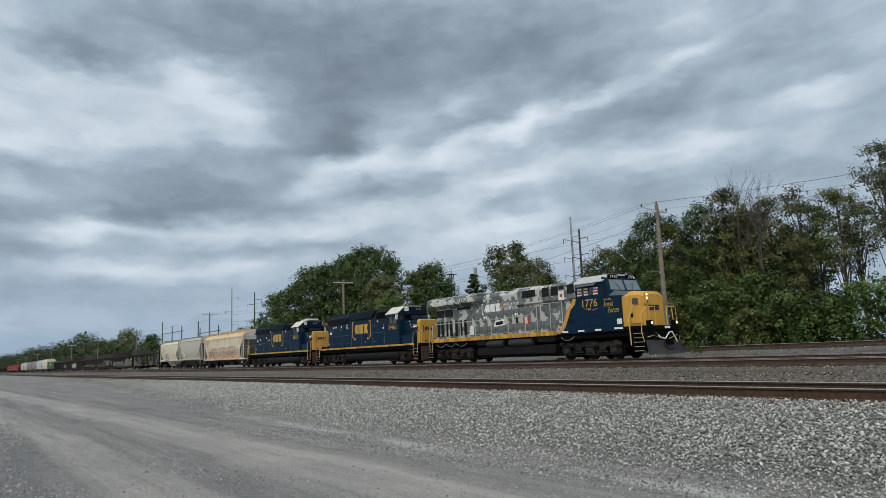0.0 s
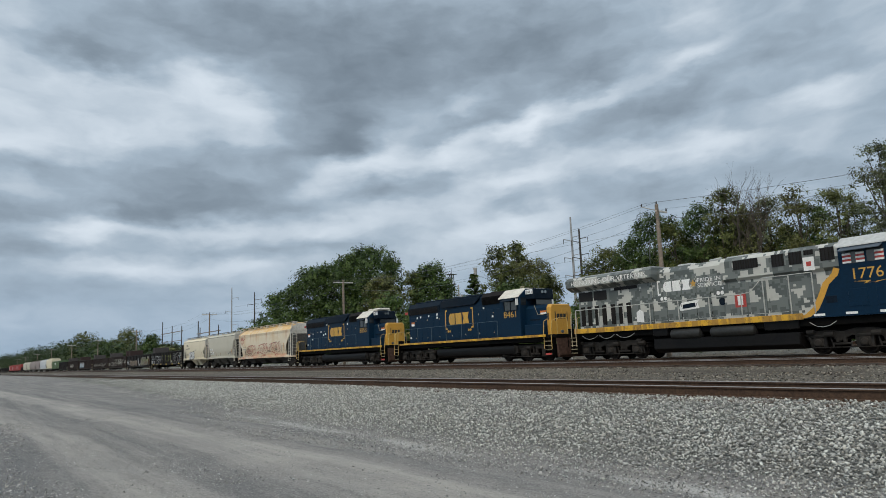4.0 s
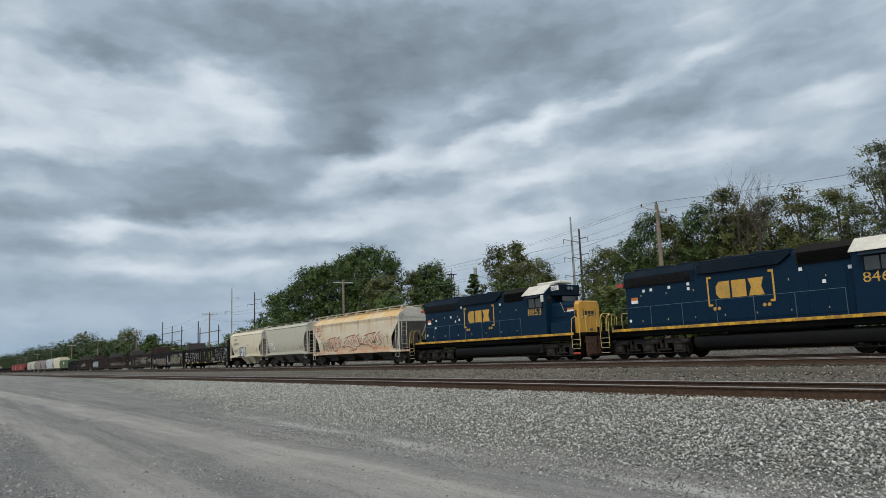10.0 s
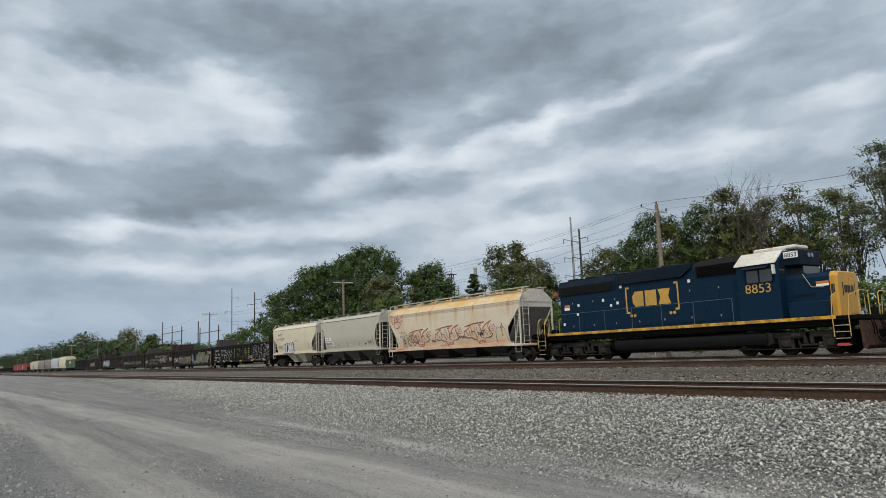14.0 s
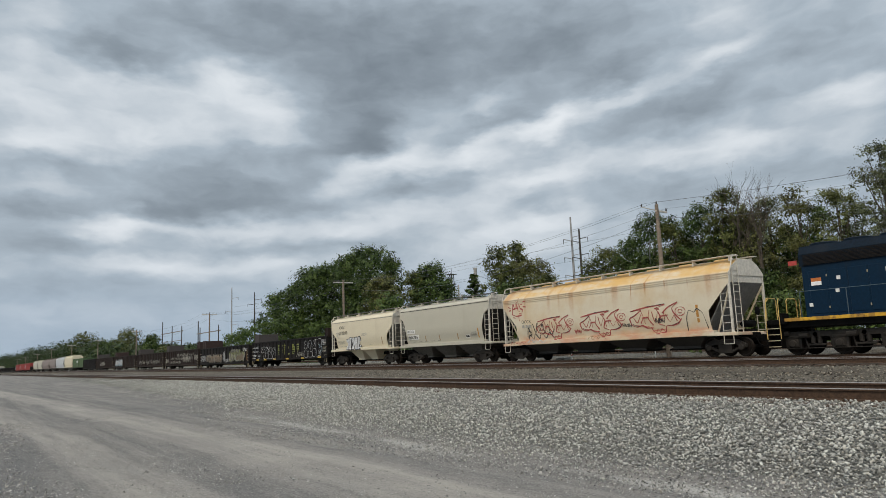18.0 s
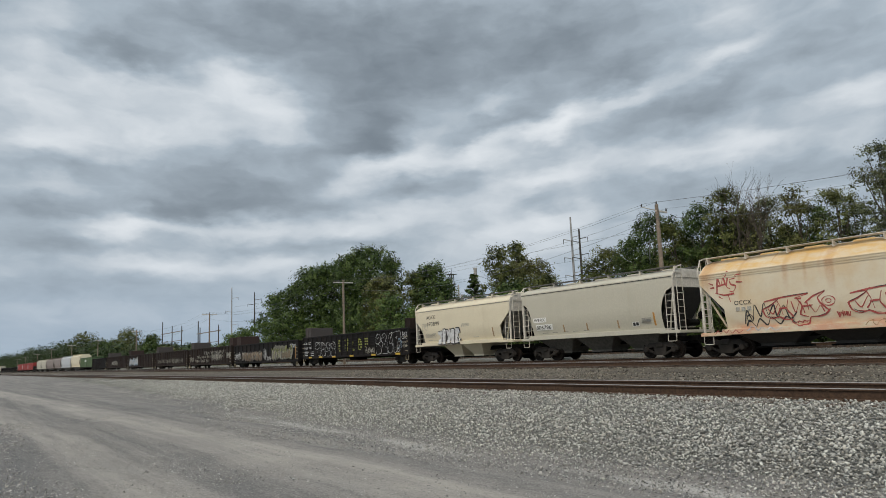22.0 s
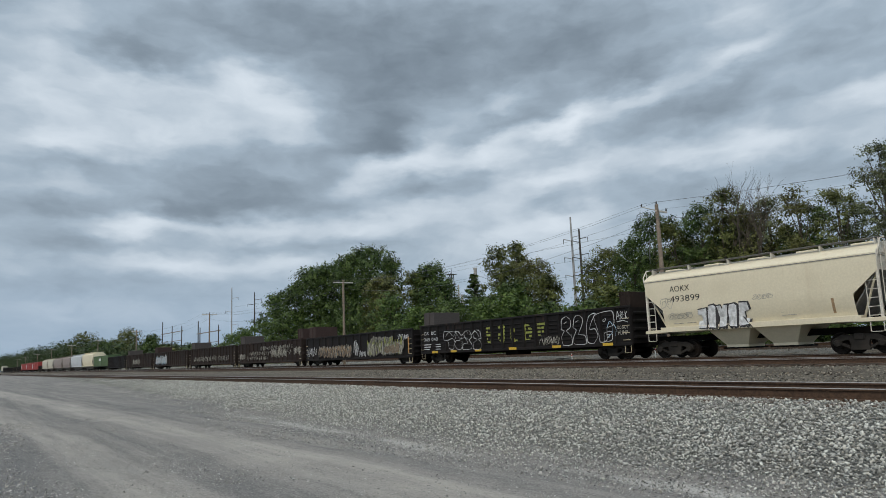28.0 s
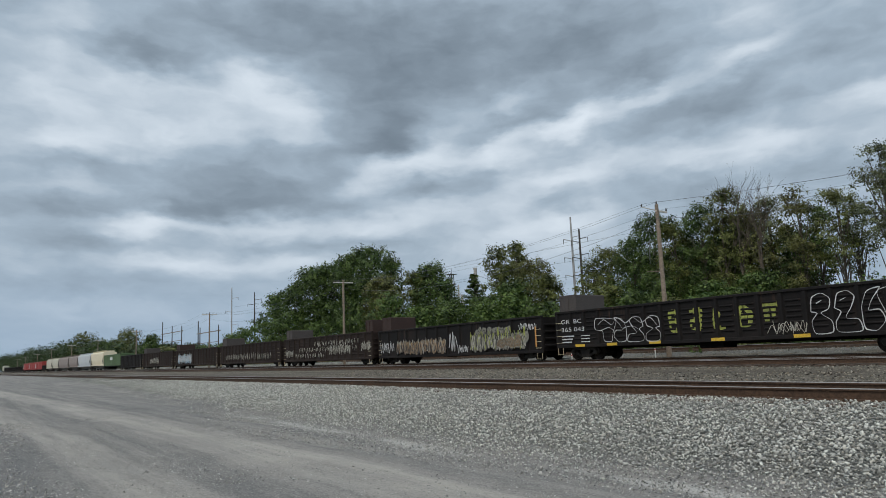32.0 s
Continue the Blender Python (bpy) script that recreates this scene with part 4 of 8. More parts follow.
        part("windscreen", M().box(6.13, 6.175, min(0.95 * s, 1.38 * s), max(0.95 * s, 1.38 * s), 3.70, 4.22), GLASS, cab, "cab front window")
        part("mirror", M().box(5.98, 6.06, min(1.52 * s, 1.72 * s), max(1.52 * s, 1.72 * s), 3.72, 4.15, 0.01), WHITE, cab, "white wind deflector")
    part("windscreen", M().box(6.90, 6.94, -0.7, 0.7, 3.70, 4.02), GLASS, cab, "cab front window")
    lettering(number, 6.24, 6.80, 4.47, 4.67, -0.962, BLACK_PAINT, cab, "road_number")
    lettering(number, 4.45, 5.73, 2.93, 3.36, -1.487, LOGO_GOLD, cab, "road_number", "gold road number")
    part("headlight", M().lathe([(0.10, 0.0), (0.11, 0.05)], (6.92, -0.14, 4.55), "x", 12), PALE_GLASS, cab)
    part("headlight", M().lathe([(0.10, 0.0), (0.11, 0.05)], (6.92, 0.14, 4.55), "x", 12), PALE_GLASS, cab)
    m = M().rod((5.2, -0.5, 4.9), (5.2, -0.5, 5.0), 0.03)
    for a, b in ((0.0, 0.35), (0.06, 0.28), (-0.06, 0.3)):
        m.rod((5.2, -0.5 + a, 5.02), (5.2 + b, -0.5 + a, 5.02), 0.02, 6, 0.06)
    part("horn", m, RAILING, cab, "three-chime air horn")
    # short hood: blue part and yellow nose
    out = [(-0.95, 1.64), (0.95, 1.64), (0.95, 3.42), (0.80, 3.62), (-0.80, 3.62), (-0.95, 3.42)]
    m = M().prism(out, 6.1, 8.14, "x", 0.01)
    nose_rear = part("short_hood", m, NAVY, e, "dark blue short hood")
    # narrow dark strip along the short hood side, slimmer than the doors
    part("hood_door", M().box(6.5, 7.5, -0.97, -0.94, 2.62, 2.72), NAVY_DARK, nose_rear)
    m = M().loft([[(8.14, y, z) for y, z in out], [(8.36, y, z) for y, z in out], [(8.46, y * 0.94, 1.64 + (z - 1.64) * 0.97) for y, z in out]])
    nose = part("nose", m, YELLOW, e, "golden yellow nose")
    logo_blocks(nose, 8.17, 8.34, 2.60, 3.05, -0.957, BLACK_PAINT, False)
    part("nose_door", M().box(8.455, 8.475, 0.05, 0.75, 1.75, 3.3, 0.01), YELLOW, nose)
    m = M()
    for a0, a1, b0, b1 in ((-0.55, -0.50, 2.52, 3.12), (0.50, 0.55, 2.52, 3.12)):
        m.box(8.462, 8.478, a0, a1, b0, b1)
    part("emblem_bracket", m, BLACK_PAINT, nose)
    for k in range(3):
        part("emblem_block", M().prism([(-0.40 + 0.28 * k, 2.66), (-0.18 + 0.28 * k, 2.66), (-0.16 + 0.28 * k, 2.98), (-0.38 + 0.28 * k, 2.98)], 8.462, 8.480, "x"), BLACK_PAINT, nose)
    part("safety_stripe", M().box(7.55, 8.1, -0.975, -0.94, 3.0, 3.22, 0.005), BOARD_LIGHT, e, "white and red safety plate")
    part("safety_stripe", M().box(7.55, 8.1, -0.978, -0.94, 3.10, 3.22, 0.003), ORANGE_PLATE, e)
    part("grab_iron", M().pipe([(7.0, -0.98, 3.62), (7.35, -1.02, 3.0), (7.9, -1.02, 2.95)], 0.014), RAILING, e)
    # end platforms, pilots, rails
    m = M().prism([(9.37, 1.40), (9.44, 1.40), (9.64, 0.35), (9.56, 0.20), (9.42, 0.26)], -1.45, 1.45, "y", 0.02)
    part("pilot_plow", m, RUSTY_PLOW, e, "rusty brown steel snow plow")
    part("pilot", M().box(-10.3, -10.17, -1.45, 1.45, 0.32, 1.42, 0.02), DARK_IRON, e, "black rear pilot")
    coupler(e, 9.60, 1)
    coupler(e, -10.2, -1)
    for s in (-1, 1):
        rails_and_posts(e, [-8.5, -6.5, -4.5, -2.5, -0.5, 1.5, 3.7], 1.50 * s, 1.62, 2.80, RAIL_TEAL, 0.013)
        for x, d in ((8.36, 0.10), (9.04, 0.30)):
            part("grab_rail", M().pipe([(x, 1.52 * s, 0.75), (x, 1.54 * s, 1.7), (x + d * 0.3, 1.5 * s, 2.5), (x + d, 1.3 * s, 2.62), (x + d, 1.2 * s, 2.62)], 0.020), RAIL_YELLOW, e, "yellowed grab rail")
        for x, d in ((-9.55, -0.05), (-10.2, 0.10)):
            part("grab_rail", M().pipe([(x, 1.52 * s, 0.75), (x, 1.54 * s, 1.7), (x + d * 0.3, 1.5 * s, 2.45), (x + d, 1.35 * s, 2.62)], 0.020), RAIL_YELLOW, e, "yellowed grab rail")
    for x in (9.42, -10.25):
        rails_and_posts_end(e, x)
    part("cab_ditch_lamp", M().lathe([(0.09, 0.0), (0.10, 0.08)], (9.42, -0.95, 1.80), "x", 12).lathe([(0.09, 0.0), (0.10, 0.08)], (9.42, 0.95, 1.80), "x", 12), PALE_GLASS, e)
    part("battery_box", M().box(6.4, 8.1, -1.38, -1.0, 1.66, 2.35, 0.03), NAVY, e, "blue battery box")
    part("battery_box", M().box(6.4, 8.1, 1.0, 1.38, 1.66, 2.35, 0.03), NAVY, e, "blue battery box")
    part("flag", M().box(-9.15, -8.75, -1.0, -0.97, 4.05, 4.26), RED_PAINT, e, "small red metal flag")
    logo_blocks(body, -3.28, 0.30, 2.52, 4.02, -0.978, LOGO_GOLD)
    plate_row(body, "placard", placards, 0.16, 0.16, -0.975, WHITE)
    part("warning_plate", M().box(-8.2, -7.75, -0.985, -0.96, 3.05, 3.38), ORANGE_PLATE, body, "orange warning plate")
    part("warning_stripe", M().box(-8.2, -7.75, -0.990, -0.96, 3.05, 3.22), BOARD_LIGHT, body)
    plate_row(e, "step_plate", [(8.7, 0.42)], 0.5, 0.12, -1.52, RED_PAINT)
    diesel_truck(e, 5.95, 2.05, 0)
    diesel_truck(e, -7.2, 2.05, 0)
    for x in (-8.8, -7.9, -6.2, 4.6, 6.9):
        part("cable", M().pipe([(x, -1.3, 1.3), (x + 0.25, -1.3, 1.12), (x + 0.6, -1.3, 1.18), (x + 0.8, -1.3, 1.35)], 0.018), DARK_IRON, e)
    TRAIN.append((e, s_mid))
    return e


def rails_and_posts_end(e, x):
    for s in (-1, 1):
        m = M().pipe([(x, s * 1.35, 1.62), (x, s * 1.35, 2.55), (x, s * 1.2, 2.66), (x, s * 0.55, 2.66), (x, s * 0.45, 2.55), (x, s * 0.45, 1.62)], 0.022)
        part("end_railing", m, RAIL_YELLOW, e, "yellowed end railing")
    for y in (-0.5, -0.3, 0.3, 0.5):
        h = M().pipe([(x, y, 1.45), (x + 0.12 * (1 if x > 0 else -1), y * 1.1, 1.15), (x + 0.15 * (1 if x > 0 else -1), y * 1.25, 0.8)], 0.025)
        part("brake_hose", h, DARK_IRON, e, "hanging rubber brake hose")
    part("end_light_box", M().box(min(x, x * 0.985), max(x, x * 0.985), -0.3, 0.3, 1.62, 1.95, 0.02), DARK_IRON, e)


# ---------------------------------------------------------------- leading diesel with wide nose
def camouflage():
    """Square-celled grey camouflage paint."""
    mat = bpy.data.materials.new("grey_digital_camouflage")
    g = G(nodes_of(mat))
    co = g.n("ShaderNodeTexCoord").outputs["Object"]
    x, y, z = g.xyz(co)
    cell = g.vec(g.math("SNAP", x, 0.14), 0.0, g.math("SNAP", z, 0.11))
    a = g.noise(g.scale(cell, (0.8, 1.0, 1.0)), 0.95, 3.0, 0.6)
    b = g.noise(g.vmath("ADD", cell, (31.0, 7.0, 12.0)), 1.0, 3.5, 0.62)
    c = g.mix(g.math("GREATER_THAN", a, 0.50), (0.082, 0.095, 0.090), (0.140, 0.156, 0.148))
    c = g.mix(g.math("GREATER_THAN", b, 0.53), c, (0.47, 0.47, 0.43))
    c = g.mix(g.math("LESS_THAN", a, 0.36), c, (0.50, 0.50, 0.46))
    grime = g.noise(co, 0.8, 5.0, 0.65)
    c = g.mix(g.math("MULTIPLY", g.step(grime, 0.45, 0.75), 0.22), c, (0.13, 0.125, 0.115))
    g.surface(c, 0.5, 0.0, g.noise(co, 14.0, 4.0), 0.002)
    return mat


CAMO = camouflage()
GREY_ROOF = plain("pale_grey_roof", (0.42, 0.43, 0.42), 0.6, 0, 0.12, 6, (0.2, 0.2, 0.19), 0.5)
PLOW = plain("scuffed_plow_steel", (0.020, 0.019, 0.020), 0.6, 0, 0.4, 5, (0.055, 0.050, 0.050), 0.6)
SLATE = plain("slate_blue_hood_top", (0.060, 0.080, 0.105), 0.6, 0, 0.15, 8)


def lengthen_front(e, x0, run, by):
    """Draws out the parts of a thing that lie before x0, over a run, by so many metres."""
    done = set()
    for ob in e.children_recursive:
        me = ob.data
        if me is None or me.name in done or ob.matrix_basis.translation.x != 0:
            continue
        done.add(me.name)
        co = np.zeros(len(me.vertices) * 3)
        me.vertices.foreach_get("co", co)
        co[0::3] += by * np.clip((co[0::3] - x0) / run, 0.0, 1.0)
        me.vertices.foreach_set("co", co)
        me.update()


def lead_diesel(s_mid):
    e = tagged(new("diesel_locomotive"), "lead diesel in grey camouflage with blue cab and yellow nose", "locomotive", group="locomotives at the head of the train")
    m = M().box(-11.3, 9.95, -1.35, 1.35, 1.25, 1.62, 0.03).box(-11.5, -10.7, -1.5, 1.5, 1.5, 1.72, 0.02)
    m.box(8.9, 9.98, -1.5, 1.5, 1.60, 1.80, 0.02)
    part("underframe", m, DARK_IRON, e, "grimy black underframe")
    for s in (-1, 1):
        m = M().box(-11.1, 3.4, min(1.50 * s, 1.56 * s), max(1.50 * s, 1.56 * s), 1.56, 1.84, 0.01)
        part("sill_stripe", m, STRIPE, e, "worn yellow sill stripe")
        steps_block(e, 9.30, 9.92, 1.5 * s, 0.42, 1.62, 5, DARK_IRON, RAILING)
        steps_block(e, -11.5, -10.95, 1.5 * s, 0.42, 1.55, 5, DARK_IRON, RAILING)
    # engine hood
    m = M().prism([(-1.0, 1.74), (1.0, 1.74), (1.0, 4.55), (0.80, 4.82), (-0.80, 4.82), (-1.0, 4.55)], -11.1, -0.7, "x", 0.03)
    hood = part("engine_hood", m, CAMO, e, "grey camouflage engine hood")
    dm = M().box(-0.46, 0.46, -1.022, -0.99, 1.95, 4.15, 0.012).mesh("hood_door", CAMO)
    for x in (-5.8, -4.85, -3.9, -2.95, -2.0, -1.15):
        shared("hood_door", dm, hood, pose(x, 0, 0))
    hm = M().rod((0, -1.03, -0.07), (0, -1.03, 0.07), 0.014, 5).mesh("hinge", DARK_IRON)
    for x in (-5.35, -4.4, -3.45, -2.5, -1.6):
        for z in (2.2, 2.7, 3.2, 3.9):
            shared("hinge", hm, hood, pose(x, 0, z))
    vm = M().box(-0.16, 0.16, -1.03, -0.99, 2.0, 3.15).mesh("louvre_panel", GRILLE)
    for x in (-10.75, -10.2, -9.6, -9.0, -8.3, -7.7, -7.1):
        shared("louvre_panel", vm, hood, pose(x, 0, 0))
    for x0, x1 in ((-11.0, -9.9), (-9.75, -8.75)):
        part("intake", M().box(x0, x1, -1.04, -0.99, 3.48, 4.02), BLACK_GAP, hood, "dark radiator intake")
    part("intake", M().box(-8.1, -6.4, -1.04, -0.99, 3.92, 4.10), BLACK_GAP, hood)
    # radiator wings
    m = M().prism([(-1.02, 4.12), (-1.50, 4.36), (-1.50, 4.78), (-1.34, 4.92), (1.34, 4.92), (1.50, 4.78), (1.50, 4.36), (1.02, 4.12)], -11.68, -4.92, "x", 0.03)
    rad = part("radiator", m, CAMO, e, "grey camouflage overhanging radiator cab")
    part("radiator_top", M().box(-11.6, -5.0, -1.3, 1.3, 4.922, 4.97, 0.02), GREY_ROOF, rad, "pale radiator roof grille")
    lettering("HONORING OUR VETERANS", -11.15, -5.3, 4.45, 4.71, -1.508, WHITE, rad, "lettering", "white capital letters")
    # equipment section between hood and cab
    m = M().prism([(-1.22, 1.74), (1.22, 1.74), (1.22, 3.6), (1.38, 3.75), (1.38, 4.62), (1.2, 4.80), (-1.2, 4.80), (-1.38, 4.62), (-1.38, 3.75), (-1.22, 3.6)], -0.7, 5.2, "x", 0.02)
    aux = part("equipment_cab", m, CAMO, e, "grey camouflage equipment section")
    for x0, x1, z0, z1 in ((0.06, 1.40, 4.15, 4.60), (2.1, 2.72, 4.05, 4.62), (2.95, 3.58, 4.05, 4.62), (3.68, 4.12, 4.40, 4.62), (4.42, 5.05, 4.05, 4.62)):
        v = part("vent", M().box(x0, x1, -1.40, -1.36, z0, z1), BLACK_GAP, aux, "black blower vent")
        q = M()
        n = max(2, int((x1 - x0) / 0.13))
        for k in range(n):
            a = x0 + (x1 - x0) * (k + 0.5) / n
            q.box(a - 0.02, a + 0.02, -1.415, -1.38, z0, z1)
        part("vent_slat", q, GRILLE, v)
    dm2 = M().box(-0.45, 0.45, -1.242, -1.2, 1.95, 3.5, 0.012).mesh("equipment_door", CAMO)
    for x in (0.1, 1.15, 2.2):
        shared("equipment_door", dm2, aux, pose(x, 0, 0))
    lettering("PRIDE IN", -2.35, -0.95, 3.82, 4.02, -1.026, WHITE, hood, "lettering")
    lettering("SERVICE", -2.35, -0.95, 3.55, 3.75, -1.026, WHITE, hood, "lettering")
    logo_blocks(hood, -4.55, -2.75, 3.50, 4.05, -1.026, WHITE, False)
    for a, s in ((-4.95, 1), (-0.72, -1)):
        m = M().prism([(a, 3.35), (a + s * 0.2, 3.35), (a + s * 0.2, 3.44), (a + s * 0.07, 3.44), (a + s * 0.07, 4.06), (a + s * 0.2, 4.06), (a + s * 0.2, 4.15), (a, 4.15)], -1.031, -1.02, "y")
        part("emblem_bracket", m, WHITE, hood)
    dot = M().lathe([(0.10, 0.0), (0.10, 0.01)], (0, -1.034, 3.16), "y", 12).mesh("emblem_dot", WHITE)
    for a in (-4.7, -4.45, -1.15, -0.92):
        shared("emblem_dot", dot, hood, pose(a, 0, 0))
    star = M().prism([(-2.60 + (0.2 if k % 2 == 0 else 0.09) * math.sin(k * math.pi / 5), 3.78 + (0.2 if k % 2 == 0 else 0.09) * math.cos(k * math.pi / 5)) for k in range(10)], -1.045, -1.03, "y")
    part("emblem_star", star, LOGO_GOLD, hood, "gold star")
    part("banner", M().prism([(-3.55, 2.42), (-2.35, 2.50), (-2.45, 2.78), (-2.3, 2.95), (-3.45, 2.84), (-3.6, 2.6)], -1.035, -1.022, "y"), WHITE, hood, "small white banner decal")
    part("banner_mark", M().prism([(-3.4, 2.52), (-2.55, 2.58), (-2.6, 2.80), (-3.35, 2.74)], -1.04, -1.03, "y"), NAVY_DARK, hood)
    part("shield", M().prism([(-6.55, 2.0), (-6.05, 2.0), (-6.05, 2.55), (-6.3, 2.7), (-6.55, 2.55)], -1.035, -1.022, "y"), WHITE, hood, "white shield decal")
    part("round_decal", M().lathe([(0.19, 0.0), (0.19, 0.01), (0.12, 0.012)], (-0.95, -1.04, 2.72), "y", 16), NAVY_DARK, hood)
    part("red_panel", M().box(-0.1, 0.50, -1.255, -1.235, 2.35, 3.0), RED_PAINT, aux, "red and white notice panel")
    part("white_panel", M().box(0.06, 0.34, -1.262, -1.25, 2.45, 2.9), WHITE, aux)
    part("notice", M().box(3.62, 4.12, -1.40, -1.385, 3.7, 4.3), WHITE, aux, "white notice decal")
    part("notice_mark", M().box(3.76, 3.98, -1.405, -1.395, 3.9, 4.1), RED_PAINT, aux)
    # blue cab side with curved yellow edge
    curve = [(3.35, 1.60), (3.75, 1.66), (4.15, 1.95), (4.45, 2.45), (4.72, 3.0), (5.15, 3.35), (5.25, 3.6)]
    for s in (-1, 1):
        y0, y1 = sorted((1.10 * s, 1.50 * s))
        m = M().prism(curve + [(5.3, 3.6), (8.88, 3.6), (8.88, 1.60)], y0, y1, "y", 0.0)
        part("side_panel", m, NAVY, e, "dark blue lower cab side")
        m = M()
        outer = [(x - 0.26, z + 0.10) for x, z in curve]
        n = len(curve)
        for k in range(n - 1):
            a, b, c, d = curve[k], curve[k + 1], outer[k + 1], outer[k]
            m.prism([a, b, c, d], min(1.505 * s, 1.45 * s), max(1.505 * s, 1.45 * s), "y")
        part("curved_stripe", m, YELLOW, e, "golden yellow curved edge stripe")
    m = M().prism([(-1.48, 3.5), (1.48, 3.5), (1.48, 4.52), (0.95, 4.86), (-0.95, 4.86), (-1.48, 4.52)], 5.22, 7.58, "x", 0.02)
    cab = part("cab", m, NAVY, e, "dark blue wide-nose cab")
    m = M().prism([(-1.56, 4.50), (-1.54, 4.56), (-0.98, 4.95), (0.98, 4.95), (1.54, 4.56), (1.56, 4.50), (1.0, 4.87), (-1.0, 4.87)], 5.18, 7.62, "x", 0.01)
    part("cab_roof", m, GREY_ROOF, cab, "pale grey cab roof")
    # front of the cab, windscreen and hood top
    m = M().prism([(7.40, 3.3), (8.0, 3.3), (8.0, 3.92), (7.70, 4.70), (7.40, 4.80)], -1.42, 1.42, "y", 0.02)
    part("cab_front", m, NAVY, cab, "dark blue cab front")
    m = M().loft([[(7.95, -1.44, 3.40), (7.95, 1.44, 3.40), (7.95, 1.44, 3.72), (7.95, 1.05, 3.95), (7.95, -1.05, 3.95), (7.95, -1.44, 3.72)],
                  [(8.92, -1.42, 3.30), (8.92, 1.42, 3.30), (8.92, 1.42, 3.50), (8.92, 0.80, 3.80), (8.92, -0.80, 3.80), (8.92, -1.42, 3.50)]])
    part("hood_top", m, SLATE, cab, "slate blue sloping hood top")
    for s in (-1, 1):
        m = M().loft([[(7.745, s * 0.08, 4.60), (7.745, s * 1.20, 4.60), (7.775, s * 1.20, 4.61), (7.775, s * 0.08, 4.61)],
                      [(7.985, s * 0.08, 3.98), (7.985, s * 1.30, 3.98), (8.015, s * 1.30, 3.99), (8.015, s * 0.08, 3.99)]])
        part("windscreen", m, PALE_GLASS, cab, "sky-reflecting windscreen")
        part("wiper", M().rod((8.03, s * 0.5, 3.99), (7.86, s * 0.75, 4.42), 0.012, 4), DARK_IRON, cab)
        part("number_board", M().box(7.60, 7.80, min(0.42 * s, 1.12 * s), max(0.42 * s, 1.12 * s), 4.66, 4.92, 0.02), DARK_IRON, cab, "black number board")
        for x0, x1 in ((5.42, 6.28), (6.42, 7.10)):
            part("side_window", M().box(x0, x1, min(1.46 * s, 1.496 * s), max(1.46 * s, 1.496 * s), 3.78, 4.40), GLASS, cab, "dark side window")
        part("sunshade", M().prism([(1.48 * s, 4.46), (1.48 * s, 4.49), (1.86 * s, 4.32), (1.85 * s, 4.29)], 5.4, 7.1, "x"), SLATE, cab, "slate metal sunshade")
    fw = M().box(0, 0.36, -1.51, -1.49, 0, 0.08).mesh("flag_stripe", WHITE)
    fr = M().box(0, 0.36, -1.508, -1.49, 0, 0.08).mesh("flag_stripe", RED_PAINT)
    for x in (5.42, 5.98, 6.75):
        for k in range(3):
            shared("flag_stripe", fw, cab, pose(x, 0, 3.80 + 0.17 * k))
            if k < 2:
                shared("flag_stripe", fr, cab, pose(x, 0, 3.885 + 0.17 * k))
    lettering("1776", -1.06, -0.48, 4.70, 4.87, 7.806, WHITE, cab, "road_number", "", 0.0, True)
    lettering("1776", 0.48, 1.06, 4.70, 4.87, 7.806, WHITE, cab, "road_number", "", 0.0, True)
    lettering("1776", 5.80, 7.02, 3.10, 3.56, -1.507, LOGO_GOLD, e, "road_number", "gold road number")
    part("flourish", M().prism([(5.75, 3.02), (6.5, 3.0), (6.35, 2.92), (7.1, 2.98), (6.6, 2.88), (6.75, 2.95), (6.2, 2.9), (6.3, 2.96)], -1.512, -1.502, "y"), LOGO_GOLD, e, "gold zigzag flourish")
    lettering("Spirit of the", 7.55, 8.15, 3.34, 3.50, -1.507, LOGO_GOLD, e, "lettering", "gold script", 0.3)
    lettering("Armed", 7.50, 8.28, 3.02, 3.33, -1.507, LOGO_GOLD, e, "lettering", "gold script", 0.3)
    lettering("Forces", 7.85, 8.66, 2.66, 2.98, -1.507, LOGO_GOLD, e, "lettering", "gold script", 0.3)
    for x0, x1 in ((5.5, 6.3), (6.65, 7.4)):
        part("access_door", M().box(x0, x1, -1.52, -1.49, 1.98, 2.72, 0.01), NAVY, e)
    part("access_door", M().box(4.5, 5.0, -1.515, -1.49, 2.2, 2.5, 0.01), NAVY_DARK, e)
    plate_row(e, "sill_plate", [(4.15, 1.72), (5.55, 1.72), (6.95, 1.72)], 0.5, 0.10, -1.51, WHITE)
    plate_row(e, "sill_plate", [(8.55, 1.74)], 0.62, 0.11, -1.51, WHITE)
    plate_row(e, "placard", [(8.66, 2.12)], 0.34, 0.30, -1.51, WHITE)
    # yellow nose
    def nring(x, w, z0, zs, zc):
        return [(x, -w, z0), (x, w, z0), (x, w, zs), (x, w * 0.55, zc), (x, -w * 0.55, zc), (x, -w, zs)]
    m = M().loft([nring(8.88, 1.43, 1.80, 3.48, 3.79), nring(9.12, 1.38, 1.80, 3.48, 3.80), nring(9.52, 0.86, 1.80, 3.46, 3.72), nring(9.62, 0.74, 1.80, 3.34, 3.58)])
    nose = part("nose", m, YELLOW, e, "golden yellow wide nose", 25)
    d0 = M().prism([(9.16, -1.35), (9.46, -0.96), (9.50, -0.99), (9.20, -1.38)], 1.95, 3.52, "z")
    door = part("nose_door", d0, YELLOW, nose, "yellow nose door")
    part("door_window", M().prism([(9.24, -1.30), (9.37, -1.13), (9.41, -1.16), (9.28, -1.33)], 3.02, 3.34, "z"), GLASS, door, "small dark door window")
